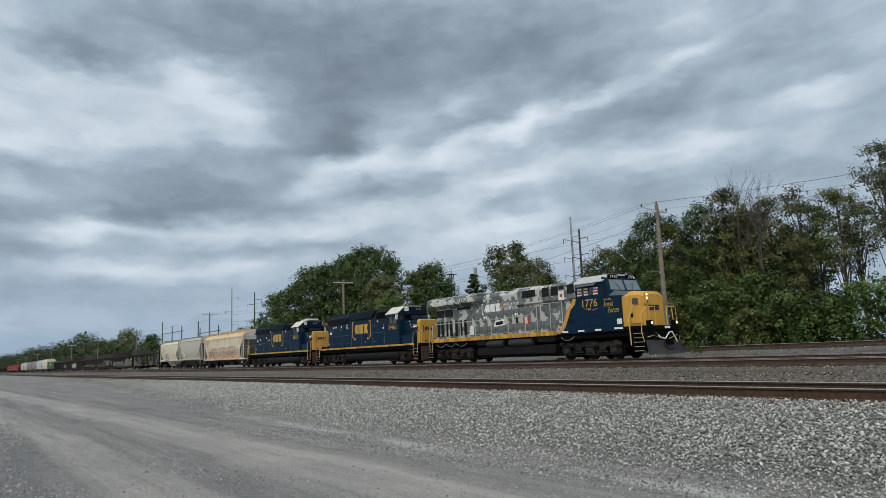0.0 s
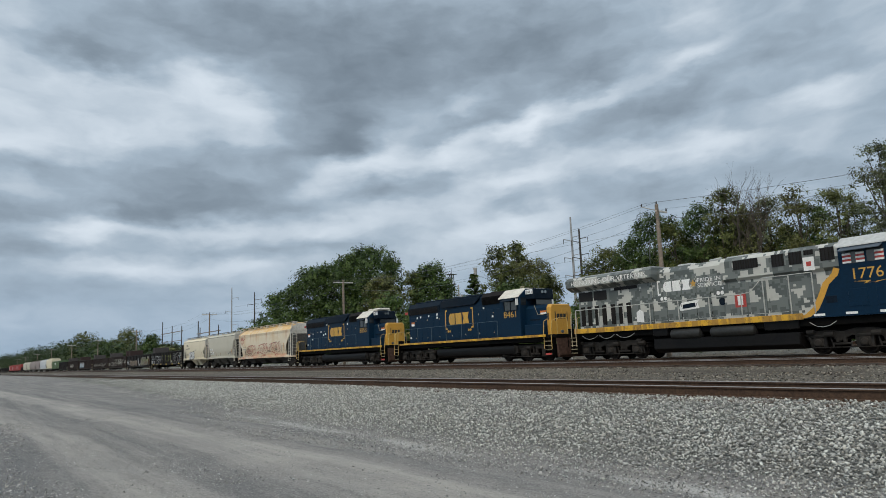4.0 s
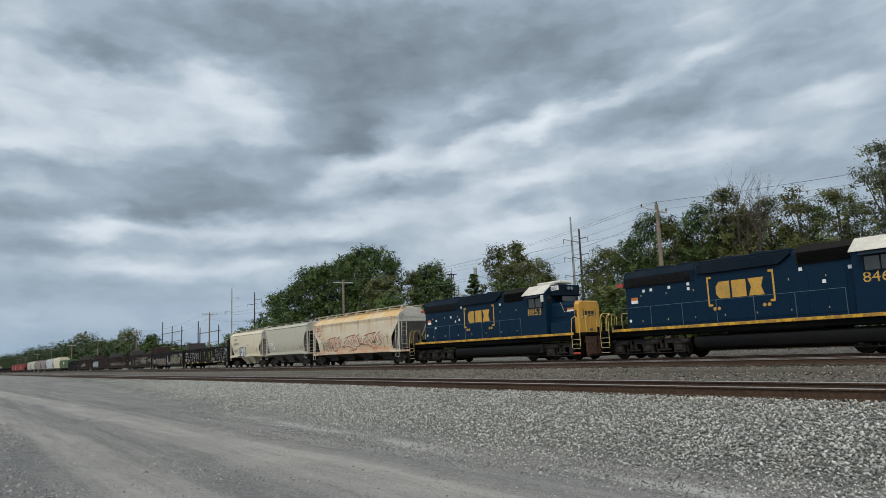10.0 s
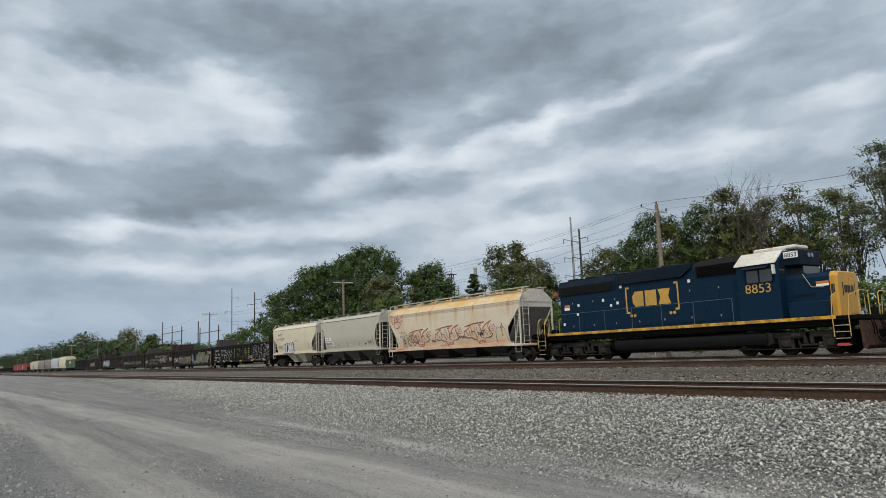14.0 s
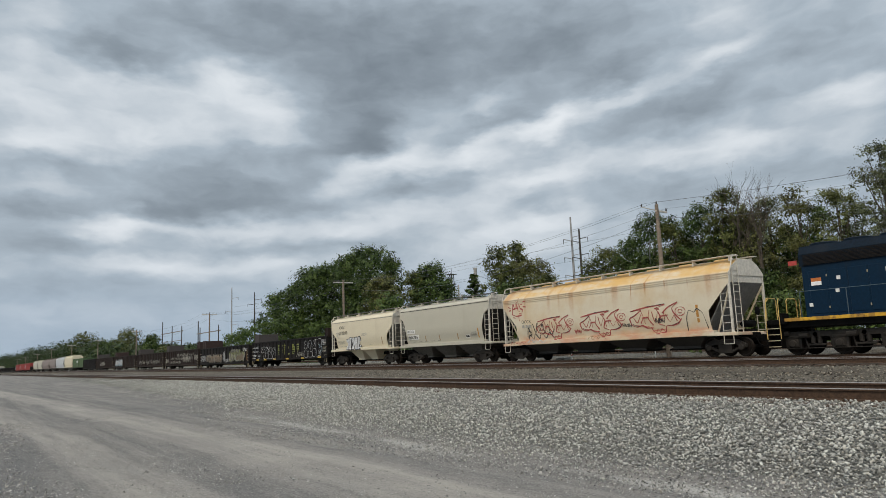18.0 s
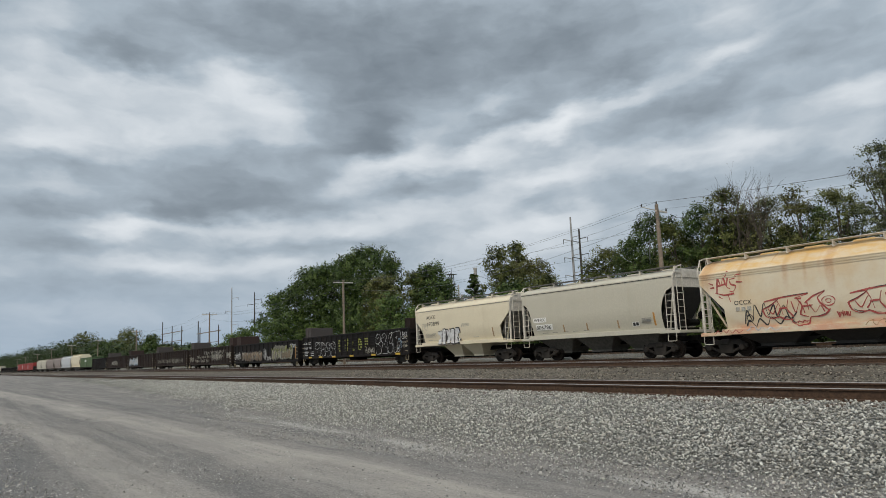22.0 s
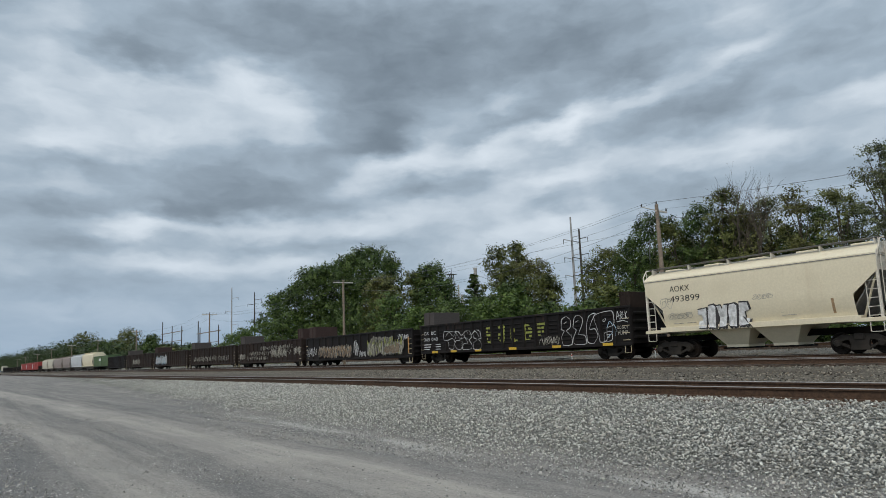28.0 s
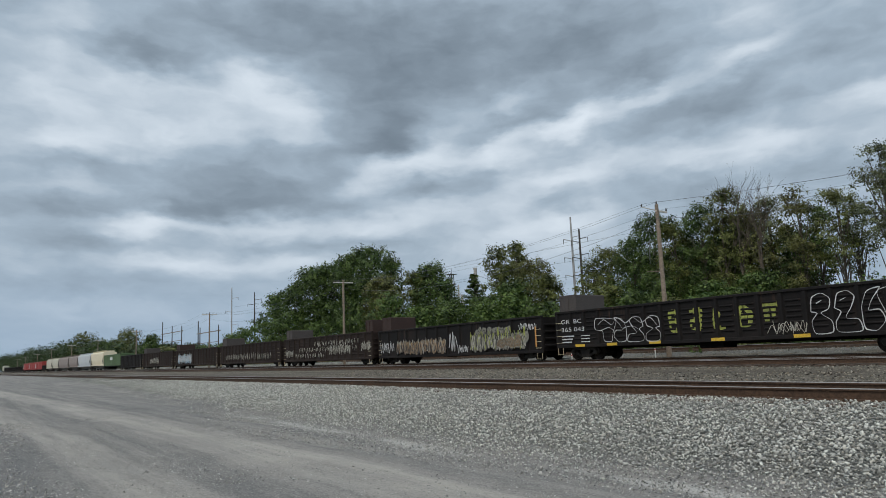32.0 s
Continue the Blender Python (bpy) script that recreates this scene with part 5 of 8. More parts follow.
    part("door_latch", M().prism([(9.19, -1.38), (9.23, -1.33), (9.27, -1.36), (9.23, -1.41)], 2.3, 2.5, "z"), DARK_IRON, door)
    part("nose_emblem", M().prism([(9.625, -0.55), (9.625, 0.35), (9.635, 0.35), (9.635, -0.55)], 2.66, 2.96, "z"), BLACK_PAINT, nose, "dark emblem on the nose")
    hb = part("headlight_bracket", M().box(9.54, 9.68, -0.86, -0.56, 2.98, 3.66, 0.03), YELLOW, nose)
    for z in (3.14, 3.34, 3.54):
        part("headlight", M().lathe([(0.055, 0.0), (0.06, 0.03), (0.03, 0.04)], (9.67, -0.71, z), "x", 12), LAMP if z > 3.2 else PALE_GLASS, hb, "lit headlight")
    # platform, ditch lights, rails, plow
    part("anticlimber", M().box(9.85, 10.12, -1.2, 1.2, 1.55, 1.78, 0.03), DARK_IRON, e, "black anticlimber")
    part("number_plate", M().box(10.12, 10.13, 0.1, 0.55, 1.62, 1.74), WHITE, e, "small white plate")
    for s in (-1, 1):
        q = part("ditch_light", M().box(9.90, 10.20, min(0.90 * s, 1.24 * s), max(0.90 * s, 1.24 * s), 1.80, 2.08, 0.04), DARK_IRON, e, "black ditch light housing")
        part("lens", M().lathe([(0.07, 0.0), (0.08, 0.02), (0.04, 0.03)], (10.19, 1.07 * s, 1.94), "x", 12), LAMP, q, "lit lamp lens")
        part("grab_rail", M().pipe([(9.20, 1.53 * s, 0.75), (9.18, 1.55 * s, 2.2), (9.35, 1.5 * s, 3.0)], 0.022), RAIL_YELLOW, e, "yellow grab rail")
        part("grab_rail", M().pipe([(9.98, 1.53 * s, 0.9), (9.85, 1.56 * s, 1.4), (9.85, 1.52 * s, 2.3), (9.95, 1.40 * s, 2.72), (10.02, 1.2 * s, 2.82), (10.02, 0.5 * s, 2.84)], 0.022), RAIL_YELLOW, e, "yellow grab rail")
        part("end_railing", M().pipe([(10.0, 1.05 * s, 1.78), (10.0, 0.98 * s, 2.75), (10.02, 0.9 * s, 2.83)], 0.026).pipe([(10.0, 0.5 * s, 1.78), (10.0, 0.5 * s, 2.83)], 0.026), RAIL_YELLOW, e, "yellow end railing")
        rails_and_posts(e, [-10.9, -9.0, -7.1, -5.2, -3.3, -1.4, 0.4], 1.52 * s, 1.80, 2.95, RAIL_GREY, 0.026)
        rails_and_posts(e, [1.6, 2.9, 4.0], 1.52 * s, 1.80, 3.60, RAIL_GREY, 0.024)
        part("rail_link", M().pipe([(0.4, 1.52 * s, 2.95), (0.9, 1.52 * s, 3.0), (1.6, 1.52 * s, 3.60)], 0.022), RAIL_GREY, e)
        for x in (-11.35, -10.98):
            part("grab_rail", M().pipe([(x, 1.53 * s, 0.8), (x, 1.55 * s, 1.8), (x + 0.05, 1.5 * s, 2.9)], 0.022), RAILING, e)
    part("end_railing", M().pipe([(-11.5, -1.4, 1.7), (-11.5, -1.4, 2.8), (-11.5, -0.4, 2.8), (-11.5, -0.4, 1.7)], 0.024).pipe([(-11.5, 1.4, 1.7), (-11.5, 1.4, 2.8), (-11.5, 0.4, 2.8), (-11.5, 0.4, 1.7)], 0.024), RAILING, e)
    hose = M().pipe([(10.12, -0.75, 1.45), (10.25, -0.5, 1.12), (10.3, -0.15, 1.05), (10.3, 0.2, 1.38), (10.28, 0.5, 1.42), (10.3, 0.75, 1.05), (10.3, 0.85, 0.85)], 0.035)
    part("cable_loop", hose, WHITE, e, "pale jumper cable loop")
    part("uncoupling_lever", M().pipe([(10.15, -1.45, 1.15), (10.2, -1.0, 1.25), (10.22, -0.3, 1.05)], 0.02).pipe([(10.15, 1.45, 1.15), (10.2, 1.0, 1.25), (10.22, 0.3, 1.05)], 0.02), RAIL_YELLOW, e)
    for y in (-0.95, -0.75, 0.95, 1.1, 1.25):
        part("brake_hose", M().pipe([(10.1, y, 1.5), (10.3, y * 1.02, 1.25), (10.32, y * 1.06, 0.95)], 0.03), DARK_IRON, e, "hanging rubber brake hose")
    m = M()
    for s in (-1, 1):
        m.loft([[(9.98, 1.44 * s, 1.00), (10.22, 0.0, 1.00), (10.26, 0.0, 1.00), (10.02, 1.44 * s, 1.00)], [(10.10, 1.48 * s, 0.55), (10.40, 0.0, 0.55), (10.44, 0.0, 0.55), (10.14, 1.48 * s, 0.55)],
                [(10.22, 1.50 * s, 0.20), (10.66, 0.0, 0.20), (10.70, 0.0, 0.20), (10.26, 1.50 * s, 0.20)]])
    part("snow_plow", m, PLOW, e, "dusty dark steel snow plow")
    part("pilot", M().box(9.82, 10.0, -1.42, 1.42, 0.9, 1.6, 0.02), DARK_IRON, e, "black pilot plate")
    part("pilot", M().box(-11.6, -11.45, -1.45, 1.45, 0.35, 1.5, 0.02), DARK_IRON, e, "black pilot plate")
    coupler(e, 10.45, 1)
    coupler(e, -11.55, -1)
    # tank and reservoirs
    m = M().prism([(-1.40, 1.02), (-1.42, 0.50), (-1.15, 0.28), (1.15, 0.28), (1.42, 0.50), (1.40, 1.02)], -5.2, 3.1, "x", 0.05)
    part("fuel_tank", m, GREY_IRON, e, "dusty black fuel tank", 40)
    for s in (-1, 1):
        for x, w in ((-3.05, 0.95), (-0.3, 1.25)):
            part("air_reservoir", M().lathe([(0.08, -w), (0.24, -w + 0.05), (0.27, -w + 0.16), (0.27, w - 0.16), (0.24, w - 0.05), (0.08, w)], (x, 1.30 * s, 1.22), "x", 16), RES_PAINT, e, "", 40)
        part("equipment_box", M().box(1.4, 3.1, min(1.0 * s, 1.42 * s), max(1.0 * s, 1.42 * s), 1.16, 1.56, 0.03).box(-5.2, -4.2, min(1.0 * s, 1.42 * s), max(1.0 * s, 1.42 * s), 1.16, 1.56, 0.03), GREY_IRON, e)
    # added dark block, closes the gap where daylight showed under the frame
    part("center_sill", M().box(-11.2, 9.2, -0.8, 0.8, 0.98, 1.5, 0.03), DARK_IRON, e, "added black block between the trucks")
    for x0, w in ((-10.6, 1.3), (-9.2, 1.2), (-7.9, 1.4), (3.6, 1.2)):
        part("cable", M().pipe([(x0, -1.38, 1.42), (x0 + w * 0.25, -1.39, 1.24), (x0 + w * 0.5, -1.39, 1.19), (x0 + w * 0.75, -1.39, 1.25), (x0 + w, -1.38, 1.42)], 0.014), GREY_ROOF, e, "pale drooping cable")
    diesel_truck(e, 5.75, 2.0, 1)
    diesel_truck(e, -8.65, 2.0, 1)
    part("roof_horn", M().box(-0.6, 1.2, -0.9, 0.9, 4.80, 4.90, 0.04).rod((-1.9, -0.4, 4.92), (-1.2, -0.4, 4.92), 0.05, 6, 0.09), GREY_ROOF, e, "grey roof cover and horn")
    lengthen_front(e, 8.95, 0.45, 0.40)
    e.scale = (0.968, 1.0, 1.0)
    part("exhaust_stack", M().box(-3.9, -3.0, -0.5, 0.5, 4.80, 4.94, 0.04), GREY_ROOF, e, "low exhaust stack")
    TRAIN.append((e, s_mid))


# ---------------------------------------------------------------- covered hoppers
def graffiti(parent, x0, x1, z0, z1, y, line, seed, n, fill=None, label="", width=0.04):
    """Sprayed bubble shapes: wobbling closed outlines, with an optional filled body."""
    rng = random.Random(seed)
    on = y if callable(y) else (lambda z: y)
    m, body = M(), M()
    w = (x1 - x0) / n
    for i in range(n):
        cx, cz = x0 + w * (i + 0.5), (z0 + z1) / 2 + rng.uniform(-0.06, 0.06) * (z1 - z0)
        ph = [rng.uniform(0, 6.28) for _ in range(4)]
        for k, sc in enumerate((1.0, rng.uniform(0.35, 0.5))):
            pts = []
            for j in range(26):
                a = 2 * math.pi * j / 26
                r = 1 + 0.16 * math.sin(2 * a + ph[0]) + 0.14 * math.sin(3 * a + ph[1]) + 0.08 * math.sin(5 * a + ph[2])
                c, s = math.cos(a), math.sin(a)
                q = (abs(c) ** 3 + abs(s) ** 3) ** (-1 / 3)
                pts.append((cx + (w * 0.54 * sc) * q * r * c + 0.12 * w * s, cz + (z1 - z0) * 0.44 * sc * q * r * s))
            n0 = len(m.v)
            for j, (px, pz) in enumerate(pts):
                qx, qz = pts[(j + 1) % 26]
                d = math.hypot(qx - px, qz - pz) or 1
                nx, nz = -(qz - pz) / d * width / 2, (qx - px) / d * width / 2
                m.v += [(px + nx, on(pz) - (0.030 if fill else 0.004), pz + nz), (px - nx, on(pz) - (0.030 if fill else 0.004), pz - nz)]
            for j in range(26 if k == 0 or fill else 19):
                b = (j + 1) % 26
                m.face(n0 + 2 * j, n0 + 2 * b, n0 + 2 * b + 1, n0 + 2 * j + 1)
            if fill and k == 0:
                n1 = len(body.v)
                body.v += [(px, on(pz) - 0.014 - 0.002 * i, pz) for px, pz in pts] + [(cx, on(cz) - 0.016 - 0.002 * i, cz)]
                for j in range(26):
                    body.face(n1 + j, n1 + (j + 1) % 26, n1 + 26)
    g = tagged(part("graffiti", m, line, parent, label), kind="stuff")
    if fill:
        tagged(part("graffiti_fill", body, fill, g), kind="stuff")
    return g


def scrawl(parent, x0, x1, z0, z1, y, mat, seed, n, width=0.045, label="", steep=1.0):
    """Quick spray-can strokes: looping zigzags side by side."""
    rng = random.Random(seed)
    on = y if callable(y) else (lambda z: y)
    m = M()
    w = (x1 - x0) / n
    for i in range(n):
        cx = x0 + w * (i + 0.5)
        k = rng.randint(4, 6)
        up = rng.random() < 0.5
        ctrl = []
        for j in range(k):
            hi = (j % 2 == 0) == up
            z = (z1 - rng.uniform(0, 0.28) * (z1 - z0)) if hi else (z0 + rng.uniform(0, 0.30) * (z1 - z0))
            ctrl.append((cx + w * (-0.6 + 1.2 * j / (k - 1)) * steep + rng.uniform(-0.25, 0.25) * w, z))
        pts = []
        for j in range(k - 1):
            p0, p1, p2, p3 = ctrl[max(j - 1, 0)], ctrl[j], ctrl[j + 1], ctrl[min(j + 2, k - 1)]
            for q in range(6):
                t = q / 6
                pts.append(tuple(0.5 * (2 * b + (c - a) * t + (2 * a - 5 * b + 4 * c - d) * t * t + (3 * b - a - 3 * c + d) * t ** 3) for a, b, c, d in zip(p0, p1, p2, p3)))
        n0 = len(m.v)
        lift = -0.002 * rng.random()
        for j, (px, pz) in enumerate(pts):
            qx, qz = pts[min(j + 1, len(pts) - 1)]
            rx, rz = pts[max(j - 1, 0)]
            d = math.hypot(qx - rx, qz - rz) or 1
            nx, nz = -(qz - rz) / d * width / 2, (qx - rx) / d * width / 2
            m.v += [(px + nx, on(pz) + lift, pz + nz), (px - nx, on(pz) + lift, pz - nz)]
        for j in range(len(pts) - 1):
            m.face(n0 + 2 * j, n0 + 2 * j + 2, n0 + 2 * j + 3, n0 + 2 * j + 1)
    return tagged(part("graffiti", m, mat, parent, label), kind="stuff")


def strokes(parent, lines, box, y, mat, width=0.05, label=""):
    """Spray strokes drawn in a unit square and stretched over box (x0, x1, z0, z1) of a car side."""
    on = y if callable(y) else (lambda z: y)
    m = M()
    for q, line in enumerate(lines):
        ctrl = [(box[0] + (box[1] - box[0]) * u, box[2] + (box[3] - box[2]) * v) for u, v in line]
        k = len(ctrl)
        pts = []
        for j in range(k - 1):
            p0, p1, p2, p3 = ctrl[max(j - 1, 0)], ctrl[j], ctrl[j + 1], ctrl[min(j + 2, k - 1)]
            for i in range(5):
                t = i / 5
                h1, h2, h3, h4 = 2 * t ** 3 - 3 * t * t + 1, t ** 3 - 2 * t * t + t, 3 * t * t - 2 * t ** 3, t ** 3 - t * t
                pts.append(tuple(h1 * b + h2 * 0.35 * (c - a) + h3 * c + h4 * 0.35 * (d - b) for a, b, c, d in zip(p0, p1, p2, p3)))
        pts.append(ctrl[-1])
        n0 = len(m.v)
        for j, (px, pz) in enumerate(pts):
            qx, qz = pts[min(j + 1, len(pts) - 1)]
            rx, rz = pts[max(j - 1, 0)]
            d = math.hypot(qx - rx, qz - rz) or 1
            w = width * (0.75 + 0.35 * math.sin(j * 0.4 + q))
            nx, nz = -(qz - rz) / d * w / 2, (qx - rx) / d * w / 2
            m.v += [(px + nx, on(pz) - 0.0006 * q, pz + nz), (px - nx, on(pz) - 0.0006 * q, pz - nz)]
        for j in range(len(pts) - 1):
            m.face(n0 + 2 * j, n0 + 2 * j + 2, n0 + 2 * j + 3, n0 + 2 * j + 1)
    return tagged(part("graffiti", m, mat, parent, label), kind="stuff")


def ring_line(u, v, ru, rv, turns=1.0):
    return [(u + ru * math.cos(a * 0.7), v + rv * math.sin(a * 0.7)) for a in range(int(9 * turns) + 1)]


# one sprayed word: spiky top, bulging foot, round head with inner marks
WILD_WORD = [[(0, .60), (.10, .70), (.22, .92), (.03, .88), (.30, 1.0), (.66, 1.06), (.47, .93), (.56, .90)],
             [(0, .60), (.03, .34), (.12, .22), (.22, .28), (.30, .17), (.42, .16)],
             [(.38, .20), (.40, .02), (.50, -.10), (.61, -.02), (.65, .20), (.75, .20), (.85, .28), (.92, .45)],
             [(.22, .90), (.26, .62), (.20, .36)], [(.38, .90), (.35, .55), (.42, .26)], [(.50, .90), (.56, .62), (.52, .32), (.62, .22)],
             [(.60, .72), (.72, .95), (.88, 1.10), (.78, .90), (.80, .70), (.90, .40)], [(.24, .58), (.35, .60)], [(.56, .60), (.70, .63)], [(.63, .75), (.64, .45)]]


# large outlined letters of one sprayed word, and five squat block signs
BUBBLE_WORD = [[(0, .55), (.02, .90), (.12, 1), (.20, .85), (.18, .60), (.10, .50), (.20, .30), (.20, .02), (.03, 0), (0, .30), (.06, .50), (0, .55)],
               [(.24, .60), (.28, .95), (.38, 1), (.44, .85), (.40, .60), (.34, .35), (.46, .30), (.48, .02), (.26, .02), (.24, .25), (.30, .50), (.24, .60)],
               [(.50, .20), (.50, .60), (.56, .95), (.68, 1.02), (.60, .75), (.56, .50), (.66, .50), (.70, .25), (.62, .02), (.52, .05), (.50, .20)],
               [(.70, .50), (.66, .95), (.98, 1.05), (1, .60), (.88, .50), (.86, .10), (.74, .05), (.72, .30), (.70, .50)],
               [(.80, .75), (.86, .82), (.84, .72), (.80, .75)], [(.82, .35), (.95, .38), (.95, .10), (.82, .08), (.82, .35)], [(.86, .28), (.92, .29)], [(.86, .20), (.92, .20)], [(.06, .75), (.12, .82)], [(.30, .78), (.36, .84)]]
LIME_SIGNS = [[[(.9, .9), (.3, .95), (.2, .5), (.3, .05), (.95, .05)], [(.3, .5), (.8, .5)]], [[(.1, .9), (.8, .95), (.85, .5), (.8, .05)], [(.8, .5), (.2, .45), (.2, .1), (.8, .05)]], [[(.3, 1), (.25, .1), (.9, .05)], [(.25, .6), (.6, .7)]],
              [[(.5, .98), (.1, .6), (.3, .08), (.8, .1), (.9, .6), (.5, .98)], [(.3, .5), (.7, .5)]], [[(.1, .9), (.95, .95)], [(.3, .9), (.3, .2)], [(.7, .9), (.7, .3)]]]


def side_curve(sill, eave):
    """Curved side of a hopper: y of the near face at a height."""
    def y(z):
        t = (z - sill) / (eave - sill)
        return -1.535 + 0.30 * max(0.0, 1 - t / 0.5) ** 2 + 0.035 * max(0.0, (t - 0.75) / 0.25) ** 2
    return y


def painted(parent, name, x0, x1, z0, z1, y, mat, label="", lift=0.006):
    """A painted panel that follows the curved side."""
    m = M()
    m.loft([[(x0, y(z) - lift, z), (x1, y(z) - lift, z), (x1, y(z) - 0.001, z), (x0, y(z) - 0.001, z)] for z in (z0, (z0 + z1) / 2, z1)])
    return part(name, m, mat, parent, label)


def covered_hopper(s_mid, half, eave, top, sill, slope_x, slope_z, low_z, truck_x, paint, label, bays, frame_paint, turn=True, detail=True, ribs=True, scoop=False, outlets=None, walkway=None, bay_span=None):
    """Covered hopper: curved sides with sloping ends, roof with running boards and hatches, outlets, ladders, trucks."""
    e = tagged(new("hopper_car"), label, "freight car", group="covered hopper cars")
    inner = half - slope_x
    near = side_curve(sill, eave)

    def inset(z):
        if z >= slope_z:
            return 0.0
        t = min(1.0, (slope_z - z) / (slope_z - low_z))
        return slope_x * (math.sqrt(1 - (1 - t) ** 2) if scoop else t)
    m = M()
    zs = sorted({sill + 0.1, low_z, slope_z, eave} | {sill + 0.1 + (eave - sill - 0.1) * i / 14 for i in range(15)} | {low_z + (slope_z - low_z) * i / 10 for i in range(11)})
    for s in (1, -1):
        m.loft([[(half - inset(z), s * near(z), z), (-half + inset(z), s * near(z), z)] for z in zs], caps=False, closed=False)
    body = part("body", m, paint, e, "", 40)
    for s in (-1, 1):
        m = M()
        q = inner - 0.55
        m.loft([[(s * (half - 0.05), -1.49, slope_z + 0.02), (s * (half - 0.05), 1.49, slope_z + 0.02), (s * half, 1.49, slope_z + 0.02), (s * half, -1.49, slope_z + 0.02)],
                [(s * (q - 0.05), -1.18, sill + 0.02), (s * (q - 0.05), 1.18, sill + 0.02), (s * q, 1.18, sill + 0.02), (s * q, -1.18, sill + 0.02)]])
        part("slope_sheet", m, frame_paint, body, "sloping end sheet, shade in its colour")
        part("end_sheet", M().box(min(s * (half - 0.06), s * (half - 0.01)), max(s * (half - 0.06), s * (half - 0.01)), -1.50, 1.50, slope_z, eave - 0.10), WHITE_FRAME if detail else paint, body, "pale upper end sheet")
    roofing = [(-1.52, eave - 0.10), (-1.52, eave), (-1.44, eave + 0.10), (-1.05, eave + (top - eave) * 0.52), (-0.55, top - 0.12), (0.55, top - 0.12), (1.05, eave + (top - eave) * 0.52),
               (1.44, eave + 0.10), (1.52, eave), (1.52, eave - 0.10)]
    part("roof", M().prism(roofing, -half, half, "x", 0.0), paint, e, "", 30)
    if detail:
        for s in (-1, 1):
            part("roof_end", M().prism(roofing, min(s * half, s * (half + 0.03)), max(s * half, s * (half + 0.03)), "x", 0.0), WHITE_FRAME, e, "pale roof end sheet")
    part("side_sill", M().box(-half + slope_x - 0.2, half - slope_x + 0.2, -1.56, -1.20, sill - 0.02, sill + 0.24, 0.01).box(-half + slope_x - 0.2, half - slope_x + 0.2, 1.20, 1.56, sill - 0.02, sill + 0.24, 0.01), paint, e)
    if ribs:
        m = M()
        for s in (-1, 1):
            for z in (eave - 0.22, eave - 0.12, eave - 0.01):
                m.box(-half, half, min(1.48 * s, 1.545 * s), max(1.48 * s, 1.545 * s), z, z + 0.035)
        part("eave_rib", m, frame_paint if not detail else paint, body)
    # running boards with brackets, hatches
    walkz = top + 0.02
    for s in (-1, 1):
        wb = part("running_board", M().box(-half - 0.1, half + 0.1, min(0.62 * s, 1.0 * s), max(0.62 * s, 1.0 * s), walkz, walkz + 0.03).rod((-half - 0.1, 1.0 * s, walkz + 0.02), (half + 0.1, 1.0 * s, walkz + 0.02), 0.022, 5), walkway or (WHITE_FRAME if detail else paint), e)
        bm_ = M().prism([(0.55 * s, top - 0.14), (1.0 * s, top - 0.26), (1.02 * s, walkz), (0.95 * s, walkz)], -0.024, 0.024, "x").mesh("board_bracket", WHITE_FRAME if detail else paint)
        nb = max(6, int(half * 1.15))
        for i in range(nb):
            shared("board_bracket", bm_, wb, pose(-half + 0.2 + (2 * half - 0.4) * i / (nb - 1), 0, 0))
    hm = M().box(-0.45, 0.45, -0.38, 0.38, top - 0.14, top - 0.02, 0.03).mesh("roof_hatch", paint)
    nh = max(4, int(half))
    for i in range(nh):
        shared("roof_hatch", hm, e, pose(-half + 1 + (2 * half - 2) * i / (nh - 1), 0, 0))
    # outlets
    span = bay_span or inner - 0.3
    bw = 2 * span / bays
    for i in range(bays):
        c = -span + bw * (i + 0.5)
        ring = lambda wx, wy, z: [(c - wx, -wy, z), (c + wx, -wy, z), (c + wx, wy, z), (c - wx, wy, z)]
        part("outlet", M().loft([ring(bw * 0.49, 1.35, sill + 0.05), ring(bw * 0.24, 0.7, 0.58), ring(bw * 0.24, 0.7, 0.46)]), outlets or frame_paint, e, "hopper outlet")
        part("outlet_gate", M().box(c - bw * 0.28, c + bw * 0.28, -0.85, 0.85, 0.38, 0.46, 0.01), DARK_IRON, e)
    # ends: sills, corner posts, ladders, brake gear
    part("center_sill", M().box(-half - 0.35, half + 0.35, -0.25, 0.25, 0.85, 1.15, 0.02), DARK_IRON, e, "black centre sill")
    for s in (-1, 1):
        part("end_sill", M().box(min(s * (half - 0.25), s * (half + 0.2)), max(s * (half - 0.25), s * (half + 0.2)), -1.52, 1.52, sill - 0.06, sill + 0.10, 0.02), paint, e)
        part("side_frame", M().box(min(s * (inner - 0.2), s * (half + 0.1)), max(s * (inner - 0.2), s * (half + 0.1)), -1.55, -1.42, sill - 0.05, sill + 0.12, 0.01).box(min(s * (inner - 0.2), s * (half + 0.1)), max(s * (inner - 0.2), s * (half + 0.1)), 1.42, 1.55, sill - 0.05, sill + 0.12, 0.01), paint, e)
